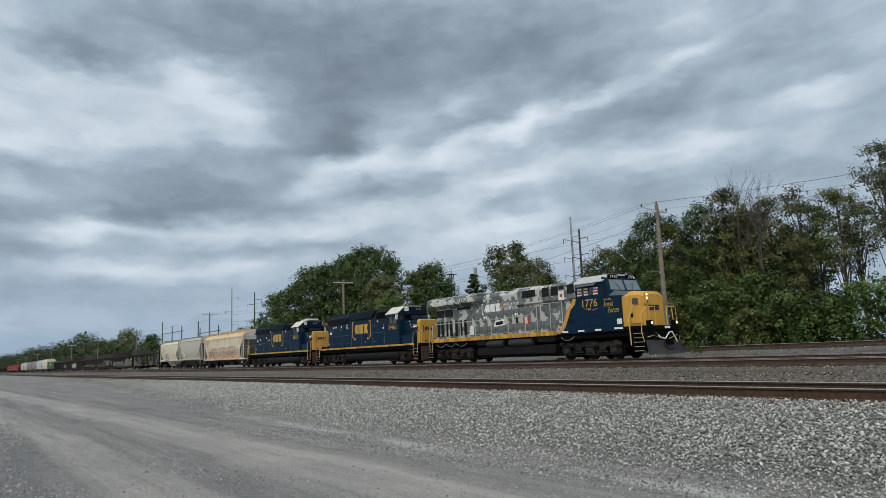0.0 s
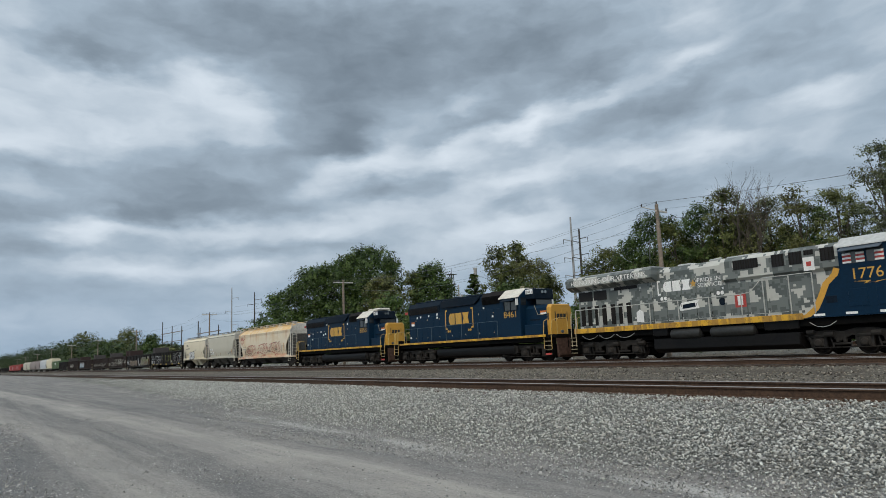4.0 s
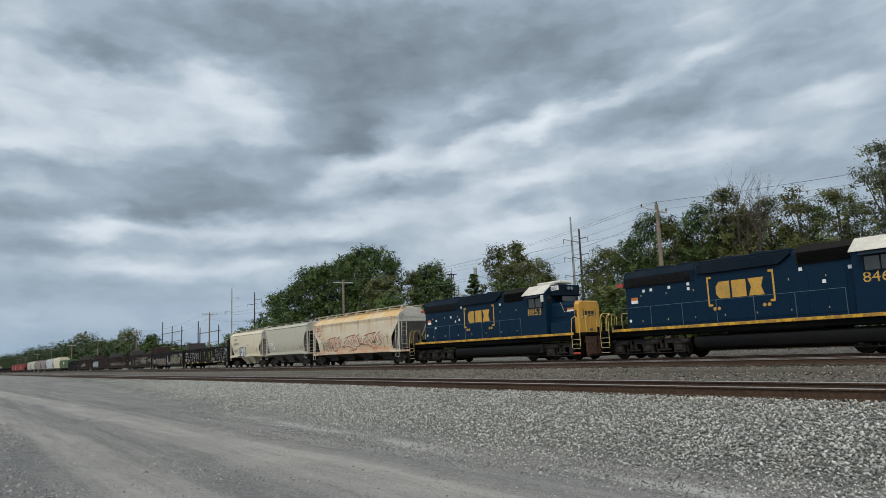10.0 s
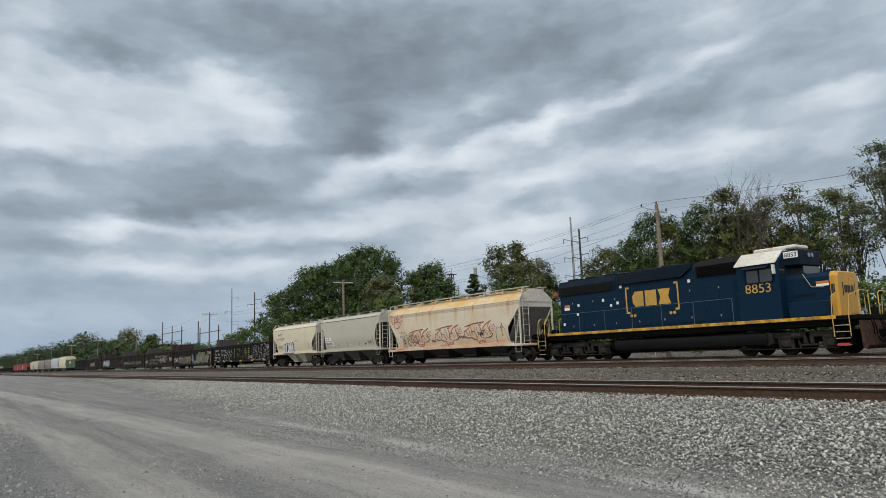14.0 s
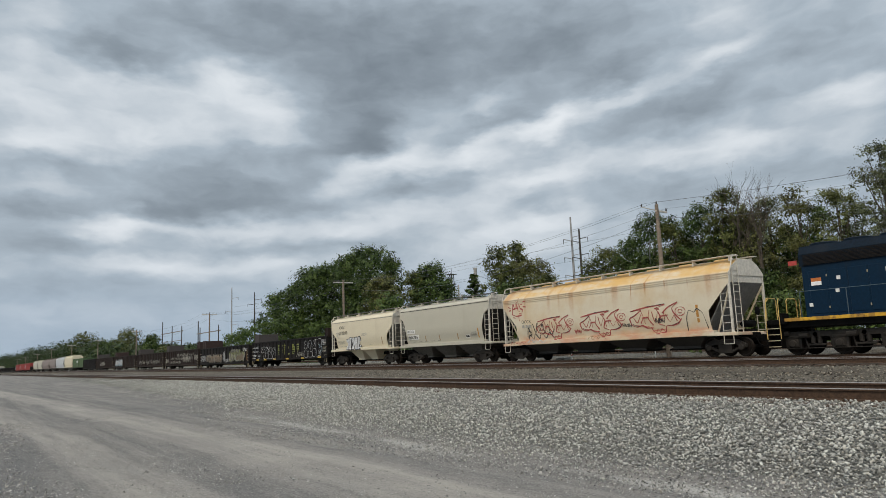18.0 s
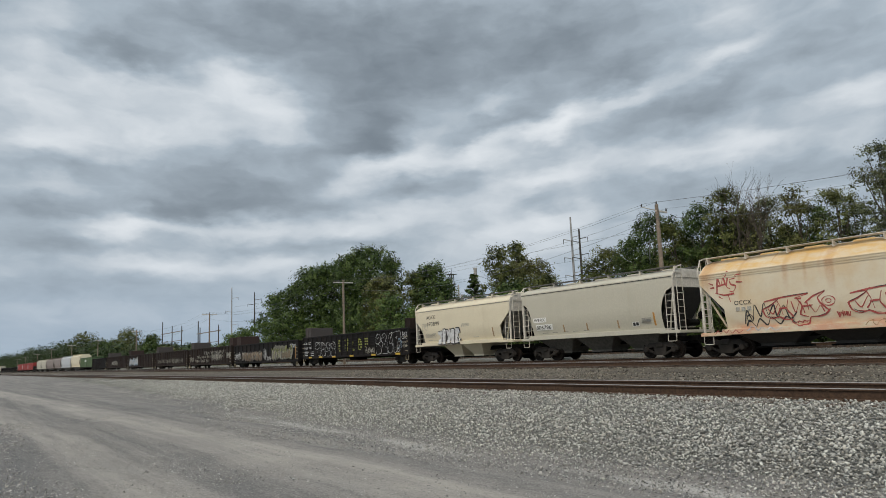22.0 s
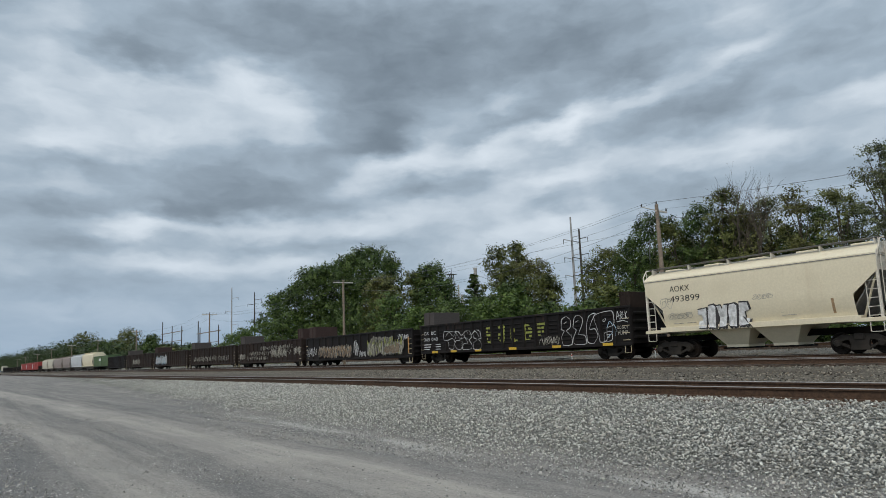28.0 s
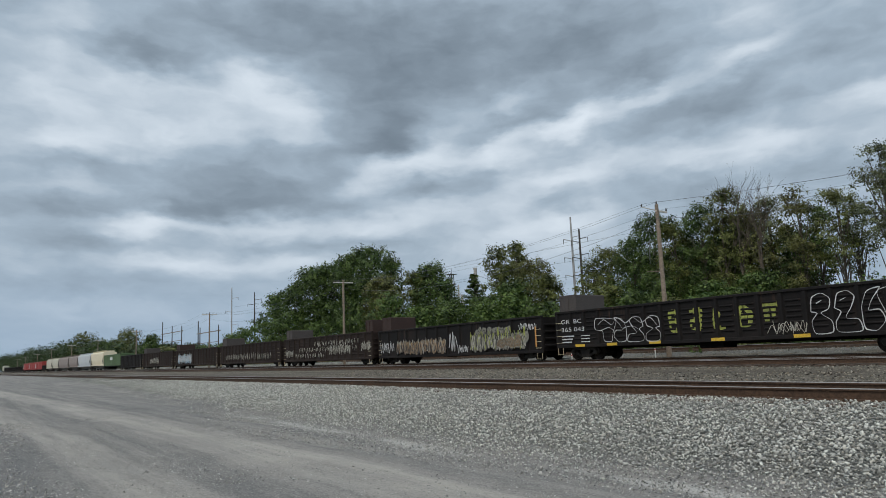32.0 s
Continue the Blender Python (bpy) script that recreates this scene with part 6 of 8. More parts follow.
        for y in (-1.46, 1.46):
            part("corner_post", M().box(min(s * (half - 0.09), s * (half + 0.02)), max(s * (half - 0.09), s * (half + 0.02)), y - 0.05, y + 0.05, sill, eave - 0.05, 0.01), WHITE_FRAME if detail else paint, e, "")
            if detail:
                lad = M()
                xs = (s * (half - 0.52), s * (half + 0.0))
                for x in xs:
                    lad.rod((x, y * 1.03, sill + 0.1), (x, y * 1.03, slope_z - 0.25 if x == xs[0] else slope_z), 0.022, 5)
                for k2 in range(6):
                    z = sill + 0.2 + 0.36 * k2
                    lad.rod((xs[0], y * 1.03, z), (xs[1], y * 1.03, z), 0.016, 5)
                part("side_ladder", lad, WHITE_FRAME, e, "pale steel side ladder")
                stir = M().pipe([(xs[0], y * 1.04, sill), (xs[0], y * 1.05, sill - 0.45), (xs[0] + s * 0.08, y * 1.05, sill - 0.46), (xs[1] - s * 0.08, y * 1.05, sill - 0.46), (xs[1], y * 1.05, sill - 0.45), (xs[1], y * 1.04, sill)], 0.018)
                part("stirrup", stir, WHITE_FRAME, e)
        if detail:
            lad = M()
            for y in (-0.95, -0.45):
                lad.rod((s * (half + 0.06), y - 0.3, sill), (s * (half + 0.06), y - 0.3, top), 0.022, 5)
            for k2 in range(9):
                z = sill + 0.25 + 0.36 * k2
                lad.rod((s * (half + 0.06), -1.25, z), (s * (half + 0.06), -0.75, z), 0.016, 5)
            part("end_ladder", lad, WHITE_FRAME, e, "pale steel end ladder")
            for y in (-1.0, 1.0):
                part("end_brace", M().rod((s * (half - 0.05), 1.4 * y, eave - 0.6), (s * (inner + 0.1), y, sill + 0.1), 0.05, 5), paint, e)
            part("roof_corner_rail", M().pipe([(s * half, -1.5, eave - 0.3), (s * (half + 0.12), -1.46, eave + 0.2), (s * (half + 0.1), -1.2, top - 0.05), (s * (half + 0.1), -0.8, top + 0.05)], 0.03), WHITE_FRAME, e)
            part("end_gear", M().lathe([(0.20, 0.0), (0.22, 0.04), (0.03, 0.07)], (s * (half + 0.1), 0.5, 2.2), "x", 14).box(min(s * (half - 0.9), s * (half + 0.05)), max(s * (half - 0.9), s * (half + 0.05)), -0.4, 0.4, sill + 0.10, sill + 0.22).rod((s * (half - 0.4), 0.0, sill + 0.5), (s * (half - 0.4), 0.9, sill + 0.5), 0.18, 8), DARK_IRON, e, "brake wheel and valves")
        coupler(e, s * (half + 0.55), s)
        freight_truck(e, s * truck_x, turn)
    TRAIN.append((e, s_mid))
    return e


WHITE_FRAME = plain("dirty_white_steel", (0.56, 0.53, 0.47), 0.6, 0, 0.15, 9, (0.27, 0.21, 0.15), 0.5)


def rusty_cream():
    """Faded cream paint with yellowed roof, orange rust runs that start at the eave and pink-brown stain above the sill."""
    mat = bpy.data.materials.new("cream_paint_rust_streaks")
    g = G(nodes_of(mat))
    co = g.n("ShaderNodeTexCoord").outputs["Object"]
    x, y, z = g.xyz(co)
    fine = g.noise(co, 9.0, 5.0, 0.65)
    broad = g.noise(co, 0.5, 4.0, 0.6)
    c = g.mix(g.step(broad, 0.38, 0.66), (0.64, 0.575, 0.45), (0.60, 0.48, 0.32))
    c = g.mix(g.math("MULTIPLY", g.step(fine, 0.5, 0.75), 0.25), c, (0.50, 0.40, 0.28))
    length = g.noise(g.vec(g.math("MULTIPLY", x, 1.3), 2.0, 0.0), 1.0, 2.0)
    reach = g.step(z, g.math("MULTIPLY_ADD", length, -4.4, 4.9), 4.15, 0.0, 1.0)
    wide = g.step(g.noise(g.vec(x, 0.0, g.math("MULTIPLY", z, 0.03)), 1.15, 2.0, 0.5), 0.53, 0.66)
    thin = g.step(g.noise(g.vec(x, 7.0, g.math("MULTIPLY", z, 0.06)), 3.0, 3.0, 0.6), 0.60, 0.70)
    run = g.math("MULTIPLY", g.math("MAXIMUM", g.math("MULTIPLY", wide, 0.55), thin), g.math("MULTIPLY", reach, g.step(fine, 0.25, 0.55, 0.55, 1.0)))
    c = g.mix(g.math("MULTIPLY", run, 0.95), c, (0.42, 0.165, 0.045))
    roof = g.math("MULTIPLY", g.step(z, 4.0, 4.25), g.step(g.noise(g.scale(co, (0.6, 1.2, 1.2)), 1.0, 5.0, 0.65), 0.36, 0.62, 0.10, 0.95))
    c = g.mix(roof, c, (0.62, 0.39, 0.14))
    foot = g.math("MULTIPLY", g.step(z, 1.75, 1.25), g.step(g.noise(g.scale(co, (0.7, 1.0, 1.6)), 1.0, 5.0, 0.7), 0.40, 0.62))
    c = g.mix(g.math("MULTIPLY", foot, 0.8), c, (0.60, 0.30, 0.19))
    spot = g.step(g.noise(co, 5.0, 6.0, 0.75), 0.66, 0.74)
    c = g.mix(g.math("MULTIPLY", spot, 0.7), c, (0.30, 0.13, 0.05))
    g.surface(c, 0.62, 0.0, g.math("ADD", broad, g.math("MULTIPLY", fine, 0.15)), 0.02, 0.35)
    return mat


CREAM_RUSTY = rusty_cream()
PALE_GREY = streaked("pale_grey_car_paint", (0.47, 0.45, 0.375), (0.36, 0.26, 0.15), 0.3, (0.36, 0.34, 0.28), 0.4, 0.55, 4.4, 1.2, 0.06)
CREAM = streaked("cream_car_paint", (0.64, 0.58, 0.44), (0.40, 0.27, 0.14), 0.3, (0.46, 0.40, 0.29), 0.4, 0.55, 4.4, 1.2, 0.06)
# end sheets and outlets darker than the body: underside shade put into the colour
SHADE_GREY = plain("dusty_shade_grey", (0.20, 0.195, 0.185), 0.75, 0, 0.2, 7, (0.12, 0.11, 0.10), 0.5)
SHADE_DARK = plain("grimy_shade_dark", (0.030, 0.028, 0.026), 0.8, 0, 0.3, 7, (0.06, 0.052, 0.045), 0.5)
SHADE_MID = plain("grimy_shade_outlet", (0.085, 0.08, 0.07), 0.8, 0, 0.3, 7, (0.045, 0.04, 0.036), 0.5)
ROOF_WALK = plain("grey_roof_walkway", (0.13, 0.13, 0.125), 0.7, 0.2, 0.3, 9, (0.07, 0.065, 0.06), 0.5)
SPRAY_RED = plain("sprayed_red", (0.36, 0.07, 0.06), 0.6, 0, 0.3, 12, (0.2, 0.08, 0.07), 0.5)
SPRAY_BLACK = plain("sprayed_black", (0.03, 0.028, 0.03), 0.6, 0, 0.3)
SPRAY_WHITE = plain("sprayed_white", (0.50, 0.51, 0.52), 0.6, 0, 0.3, 5, (0.27, 0.27, 0.27), 0.7)
SPRAY_LIME = plain("sprayed_lime", (0.27, 0.30, 0.06), 0.6, 0, 0.3, 8, (0.10, 0.11, 0.04), 0.6)
SPRAY_TAN = plain("sprayed_tan", (0.30, 0.20, 0.11), 0.65, 0, 0.35, 9, (0.10, 0.07, 0.05), 0.6)
SPRAY_GREY = plain("sprayed_pale_grey", (0.34, 0.33, 0.29), 0.65, 0, 0.35, 9, (0.14, 0.12, 0.08), 0.6)
TAN_DULL = plain("faded_tan_spray", (0.17, 0.122, 0.078), 0.7, 0, 0.45, 7, (0.06, 0.045, 0.035), 0.7)
SILVER_DULL = plain("faded_silver_spray", (0.19, 0.185, 0.155), 0.7, 0, 0.4, 7, (0.09, 0.085, 0.06), 0.7)
SPRAY_BLUE = plain("sprayed_sky_blue", (0.30, 0.45, 0.58), 0.6, 0, 0.3, 9, (0.5, 0.5, 0.5), 0.5)
SPRAY_PINK = plain("sprayed_faded_pink", (0.62, 0.40, 0.33), 0.65, 0, 0.2, 6, (0.62, 0.52, 0.42), 0.5)
ORANGE = plain("faded_orange_mark", (0.45, 0.22, 0.05), 0.6, 0, 0.2)
MARK_YELLOW = plain("yellow_reflector", (0.55, 0.36, 0.03), 0.5, 0, 0.2)


def build_hoppers():
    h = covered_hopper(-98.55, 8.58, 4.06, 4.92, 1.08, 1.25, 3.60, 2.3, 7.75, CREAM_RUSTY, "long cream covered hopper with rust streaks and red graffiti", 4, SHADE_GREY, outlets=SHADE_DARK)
    wall = side_curve(1.08, 4.06)

    def on(d):
        return lambda z: (wall(z) if z > 1.33 else -1.562) - d
    for k, (xa, xb) in enumerate(((-5.35, -2.0), (-1.5, 2.05), (2.3, 6.0))):
        box = (xa, xb, 1.42, 2.62 + 0.06 * k)
        strokes(h, WILD_WORD, box, on(0.012), SPRAY_RED, 0.075, "dark red sprayed graffiti")
        strokes(h, [[(.08, .62), (.14, .40), (.24, .78), (.28, .34)], [(.42, .82), (.46, .40), (.54, .80), (.58, .36)], [(.66, .66), (.72, .36), (.80, .60), (.84, .36)], [(.10, .30), (.34, .22)], [(.64, .08), (.40, .04)]], box, on(0.010), SPRAY_RED, 0.05)
        strokes(h, [ring_line(0.91, 0.74, 0.085, 0.17, 1.1), ring_line(0.91, 0.74, 0.035, 0.07, 1.0), [(.46, .00), (.48, .10), (.52, .00), (.55, .10), (.59, .02)]], box, on(0.014), SPRAY_RED, 0.045)
        strokes(h, [[(.02, .64), (.12, .74), (.24, .94)], [(.32, 1.03), (.66, 1.09)], [(.05, .36), (.13, .25), (.22, .31)], [(.74, .98), (.88, 1.13)], [(.67, .22), (.76, .23), (.86, .31)]], box, on(0.016), SPRAY_BLACK, 0.028, "thin black spray strokes")
    scrawl(h, -2.0, -1.5, 1.55, 1.85, on(0.013), SPRAY_RED, 17, 3, 0.04)
    scrawl(h, 1.5, 2.4, 1.75, 2.0, on(0.013), SPRAY_BLACK, 18, 4, 0.035)
    scrawl(h, 4.0, 4.6, 1.85, 2.15, on(0.018), SPRAY_BLACK, 28, 4, 0.03)
    # pale word and black spikes at the far end, red tag high up
    strokes(h, [[(0, .2), (.08, .75), (.16, .30), (.24, .95), (.33, .45), (.42, 1.0), (.48, .50), (.60, .90), (.64, .35), (.78, .85), (.86, .30), (1, .55)],
                [(.02, .1), (.10, .35), (.20, .08), (.30, .38), (.42, .1), (.52, .42), (.66, .12), (.8, .4), (.95, .1)], ring_line(.12, .42, .06, .14)], (-6.35, -3.75, 1.30, 2.45), on(0.010), SPRAY_BLACK, 0.065, "black spiky spray strokes")
    strokes(h, [[(0, .2), (.10, .5), (.02, .7), (.2, .6), (.3, .2), (.4, .55), (.5, .15), (.62, .5), (.75, .1), (.9, .4)]], (-6.2, -4.3, 1.12, 1.5), on(0.012), SPRAY_WHITE, 0.06, "white spray strokes")
    strokes(h, [[(.25, .25), (.30, .85), (.40, .55), (.48, .90), (.55, .55)], [(.28, .55), (.55, .62)], [(.62, .85), (.58, .50), (.68, .42)], [(.85, .80), (.68, .76), (.72, .58), (.86, .50), (.80, .32), (.66, .30)],
                [(.45, 1.0), (.55, .92), (.62, 1.12)], [(.0, .72), (.14, .62)], [(.04, .50), (.18, .52)], [(.85, .88), (1.05, .97)], [(.88, .66), (1.08, .62)], [(.30, .15), (.42, .05)], [(.60, .20), (.66, -.10)], [(.2, .3), (.5, .18), (.8, .22)]],
            (-8.05, -6.35, 2.75, 4.0), on(0.012), SPRAY_RED, 0.085, "red spray tag")
    strokes(h, [[(0, .0), (.05, .6), (.2, .95), (.45, .85), (.6, 1.0), (.85, .8), (.95, .4), (1.0, .05)]], (5.95, 7.15, 1.36, 2.45), on(0.012), SPRAY_BLACK, 0.05, "black rounded spray outline")
    strokes(h, [[(0, 0), (.1, .8), (.2, .1), (.3, .9), (.4, .2), (.52, .9), (.6, .1), (.75, .8), (.85, .15), (1, .7)]], (-7.9, -6.4, 1.10, 1.32), on(0.012), SPRAY_RED, 0.035)
    strokes(h, [[(0, .2), (.15, .8), (.3, .1), (.45, .9), (.6, .3), (.8, .9), (1, .2)]], (-0.9, 0.5, 1.12, 1.45), on(0.012), SPRAY_TAN, 0.04)
    lettering("OCCX", -6.75, -5.85, 2.45, 2.66, -1.548, BLACK_PAINT, h, "reporting_mark", "black reporting mark")
    bars = M()
    for k in range(3):
        bars.box(-6.7 + 0.3 * k, -6.5 + 0.3 * k, -1.545, -1.52, 2.16, 2.34)
    tagged(part("small_print", bars, SPRAY_GREY, h, "faded car number"), kind="stuff")
    painted(h, "orange_mark", 6.6, 6.74, 1.75, 2.65, wall, ORANGE, "faded orange stripe")

    h = covered_hopper(-114.75, 5.98, 4.33, 4.82, 1.34, 0.85, 3.70, 2.2, 4.5, PALE_GREY, "pale grey covered hopper with black lettering", 3, SHADE_DARK, ribs=False, scoop=True, outlets=SHADE_MID, walkway=ROOF_WALK)
    wall = side_curve(1.34, 4.33)
    painted(h, "mark_panel", -4.95, -3.75, 2.42, 2.72, wall, WHITE, "white lettering panel")
    painted(h, "mark_panel", -4.75, -3.25, 1.92, 2.28, wall, WHITE, "white lettering panel", 0.03)
    lettering("WFRX", -4.88, -3.85, 2.47, 2.67, wall(2.72) - 0.010, BLACK_PAINT, h, "reporting_mark", "black reporting mark")
    lettering("806796", -4.68, -3.33, 1.98, 2.22, wall(2.28) - 0.036, BLACK_PAINT, h, "car_number", "black car number")
    for x in (-2.35, -0.4, 2.0):
        painted(h, "orange_mark", x, x + 0.11, 1.72, 2.18, wall, SPRAY_TAN)
    painted(h, "orange_mark", 4.55, 4.67, 1.75, 2.45, wall, ORANGE)
    painted(h, "data_panel_frame", 3.06, 3.54, 1.78, 2.02, wall, WHITE)
    painted(h, "data_panel", 3.1, 3.28, 1.81, 1.99, wall, BLACK_PAINT, "black and white data panel", 0.010)
    painted(h, "data_panel", 3.32, 3.5, 1.81, 1.99, wall, BLACK_PAINT, "black and white data panel", 0.010)
    part("eave_line", M().box(-5.98, 5.98, -1.53, -1.505, 4.24, 4.275), SHADE_DARK, h, "dark line under the eave")
    bars = M()
    for k in range(5):
        bars.box(-4.3 + 0.9 * k, -3.8 + 0.9 * k, wall(1.72) - 0.008, wall(1.72), 1.72, 1.75)
        bars.box(3.75, 4.4, wall(2.1) - 0.02, wall(2.1), 1.95 + 0.07 * k, 1.98 + 0.07 * k)
    tagged(part("small_print", bars, SHADE_GREY, h), kind="stuff")

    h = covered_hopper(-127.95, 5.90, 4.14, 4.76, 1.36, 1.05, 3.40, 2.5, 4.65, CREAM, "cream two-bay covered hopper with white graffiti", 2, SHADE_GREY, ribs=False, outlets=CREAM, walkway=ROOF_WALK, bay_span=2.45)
    wall = side_curve(1.36, 4.14)

    def on3(z):
        return (wall(z) if z > 1.6 else -1.562) - 0.008
    part("eave_line", M().box(-5.90, 5.90, -1.53, -1.505, 4.05, 4.085), SHADE_GREY, h, "grey line under the eave")
    lettering("AOKX", -4.30, -3.08, 3.42, 3.72, -1.545, BLACK_PAINT, h, "reporting_mark", "black reporting mark")
    lettering("493899", -4.30, -2.52, 2.88, 3.20, -1.545, BLACK_PAINT, h, "car_number", "black car number")
    for k in range(5):
        xa, zt = -2.75 + 0.57 * k, (2.42, 2.54, 2.50, 2.52, 2.56)[k]
        shape = (((.0, .34), (.14, .02), (.86, .0), (1.0, .40), (.94, 1.0), (.10, .95), (.06, .70), (.46, .68), (.44, .40)),
                 ((.0, .40), (.16, .02), (.80, -.02), (1.0, .40), (.90, .92), (.66, 1.02), (.20, .98), (.04, .72)),
                 ((.18, .0), (.82, .02), (.86, .46), (1.04, 1.0), (.62, 1.0), (.50, .80), (.36, 1.0), (-.04, .98), (.16, .44)))[(0, 1, 2, 1, 0)[k]]
        shape = shape if k < 4 else tuple((1 - u, 1 - v) for u, v in shape)
        for grow, lift, mt in ((1.22, 0.020, SPRAY_BLACK), (1.0, 0.034, SPRAY_WHITE)):
            q = M()
            ring = [(xa + 0.28 + (u - 0.5) * 0.56 * grow + (0.04 if grow > 1 else 0), (1.46 + zt) / 2 + (v - 0.5) * (zt - 1.46) * (1 + (grow - 1) * 0.6)) for u, v in shape]
            q.loft([[(u, on3(v) - lift, v) for u, v in ring], [(u, on3(v) - lift + 0.012, v) for u, v in ring]])
            part("graffiti", q, mt, h, "white sprayed letter block" if grow == 1 else "black spray edge")
    scrawl(h, -2.2, 0.2, 1.32, 1.55, lambda z: -1.572, SPRAY_BLACK, 26, 7, 0.05)
    graffiti(h, -4.9, -4.2, 2.55, 3.15, on3, SPRAY_GREY, 22, 2, None, "", 0.03)
    graffiti(h, -4.5, -3.1, 2.0, 2.3, on3, SPRAY_GREY, 23, 5, None, "", 0.03)
    graffiti(h, 0.35, 1.3, 2.65, 2.85, on3, SPRAY_GREY, 24, 4, None, "", 0.025)
    bars = M()
    for k in range(4):
        bars.box(1.6, 2.3 - 0.1 * k, wall(1.9) - 0.01, wall(1.9), 1.80 + 0.14 * k, 1.83 + 0.14 * k)
    bars.box(-4.3, -3.7, wall(1.75) - 0.01, wall(1.75), 1.75, 1.80).box(-3.5, -2.95, wall(1.75) - 0.01, wall(1.75), 1.75, 1.80)
    tagged(part("small_print", bars, SPRAY_GREY, h, "rows of small unreadable print"), kind="stuff")
    painted(h, "stencil_box", 3.9, 4.02, 1.75, 2.4, wall, SPRAY_TAN)


# ---------------------------------------------------------------- gondolas
GON_BLACK = streaked("sooty_black_car_paint", (0.0085, 0.0074, 0.0076), (0.075, 0.044, 0.030), 0.7, (0.024, 0.019, 0.017), 0.7, 0.7, 3.0, 0.6, 0.3, 0.2)
GON_BROWN = streaked("rusty_brown_car_paint", (0.021, 0.0145, 0.0125), (0.095, 0.050, 0.032), 0.8, (0.042, 0.031, 0.026), 0.8, 0.75, 3.0, 0.6, 0.3, 0.2)
LOAD_GREY = streaked("grey_brown_steel", (0.060, 0.052, 0.050), (0.08, 0.04, 0.03), 0.5, (0.05, 0.045, 0.04), 0.5, 0.7, 4.2, 2.5, 0.2)
LOAD_BROWN = streaked("brown_rusty_steel", (0.036, 0.020, 0.017), (0.07, 0.035, 0.025), 0.5, (0.028, 0.02, 0.018), 0.5, 0.75, 4.2, 2.5, 0.2)


def gondola(s_mid, half, top, low, paint, label, posts, slats=True, turn=True, truck_x=None):
    """Open gondola: side sheets with posts and pressed slats, ends, floor, top chord, sill, trucks."""
    e = tagged(new("gondola_car"), label, "freight car", group="gondola cars")
    body = part("floor", M().box(-half + 0.08, half - 0.08, -1.38, 1.38, low, low + 0.12), paint, e)
    for s in (-1, 1):
        y0, y1 = sorted((1.38 * s, 1.44 * s))
        part("side_sheet", M().box(-half, half, y0, y1, low, top), paint, e)
        part("end_sheet", M().box(min(s * half, s * (half - 0.08)), max(s * half, s * (half - 0.08)), -1.38, 1.38, low, top), paint, e)
    for s in (-1, 1):
        y0, y1 = sorted((1.36 * s, 1.54 * s))
        part("top_chord", M().box(-half, half, y0, y1, top - 0.02, top + 0.12, 0.02), paint, e)
        part("side_sill", M().box(-half, half, y0, y1, low - 0.12, low + 0.06, 0.02), paint, e)
        pm = M().prism([(-0.13, 1.43 * s), (-0.075, 1.55 * s), (0.075, 1.55 * s), (0.13, 1.43 * s)], low + 0.05, top - 0.02, "z").mesh("side_post", paint)
        for i in range(posts):
            shared("side_post", pm, body, pose(-half + 0.12 + (2 * half - 0.24) * i / (posts - 1), 0, 0))
        if slats:
            w = (2 * half - 0.24) / (posts - 1) / 2 - 0.2
            sm = M()
            for k in range(6):
                z = low + 0.35 + (top - low - 0.55) * k / 6
                y2, y3 = sorted((1.43 * s, 1.50 * s))
                sm.box(-w, w, y2, y3, z, z + 0.10, 0.03)
            sm = sm.mesh("pressed_slat", paint)
            for i in range(1, posts - 2):
                shared("pressed_slat", sm, body, pose(-half + 0.12 + (2 * half - 0.24) * (i + 0.5) / (posts - 1), 0, 0))
    for s in (-1, 1):
        em = M()
        for k in range(4):
            z = low + 0.25 + 0.45 * k
            em.box(min(s * half, s * (half + 0.10)), max(s * half, s * (half + 0.10)), -1.35, 1.35, z, z + 0.16, 0.03)
        part("end_rib", em, paint, e)
        lad = M()
        for k in range(4):
            lad.rod((s * (half - 0.1), -1.56, low + 0.2 + 0.4 * k), (s * (half - 0.6), -1.56, low + 0.2 + 0.4 * k), 0.018, 5)
        part("grab_iron", lad, RAILING, e)
        part("stirrup", M().pipe([(s * (half - 0.12), -1.5, low - 0.1), (s * (half - 0.12), -1.52, low - 0.5), (s * (half - 0.55), -1.52, low - 0.5), (s * (half - 0.55), -1.5, low - 0.1)], 0.02), RAILING, e)
        coupler(e, s * (half + 0.30), s)
        freight_truck(e, s * (truck_x or half - 1.9), turn)
    part("center_sill", M().box(-half - 0.1, half + 0.1, -0.25, 0.25, 0.62, low - 0.02, 0.02).box(-0.9, 0.5, -1.0, 0.2, 0.45, low - 0.05, 0.05), DARK_IRON, e, "black underframe and brake gear")
    TRAIN.append((e, s_mid))
    return e


def load_block(s_mid, x0, x1, z0, z1, paint, label):
    """A tall steel box that stands in an open gondola and rides with it."""
    e = tagged(new("steel_box"), label, "steel box", group="boxes standing in the gondolas")
    shell = part("shell", M().box(x0, x1, -1.25, 1.25, z0, z1, 0.03), paint, e)
    n = max(2, int((x1 - x0) / 0.7))
    rib = M().box(0, 0.08, -1.29, -1.24, z0, z1 - 0.02).mesh("rib", paint)
    for k in range(n + 1):
        shared("rib", rib, shell, pose(x0 + (x1 - x0 - 0.08) * k / n, 0, 0))
    part("rim", M().box(x0, x1, -1.28, -1.24, z1 - 0.12, z1 + 0.02), paint, e)
    TRAIN.append((e, s_mid))


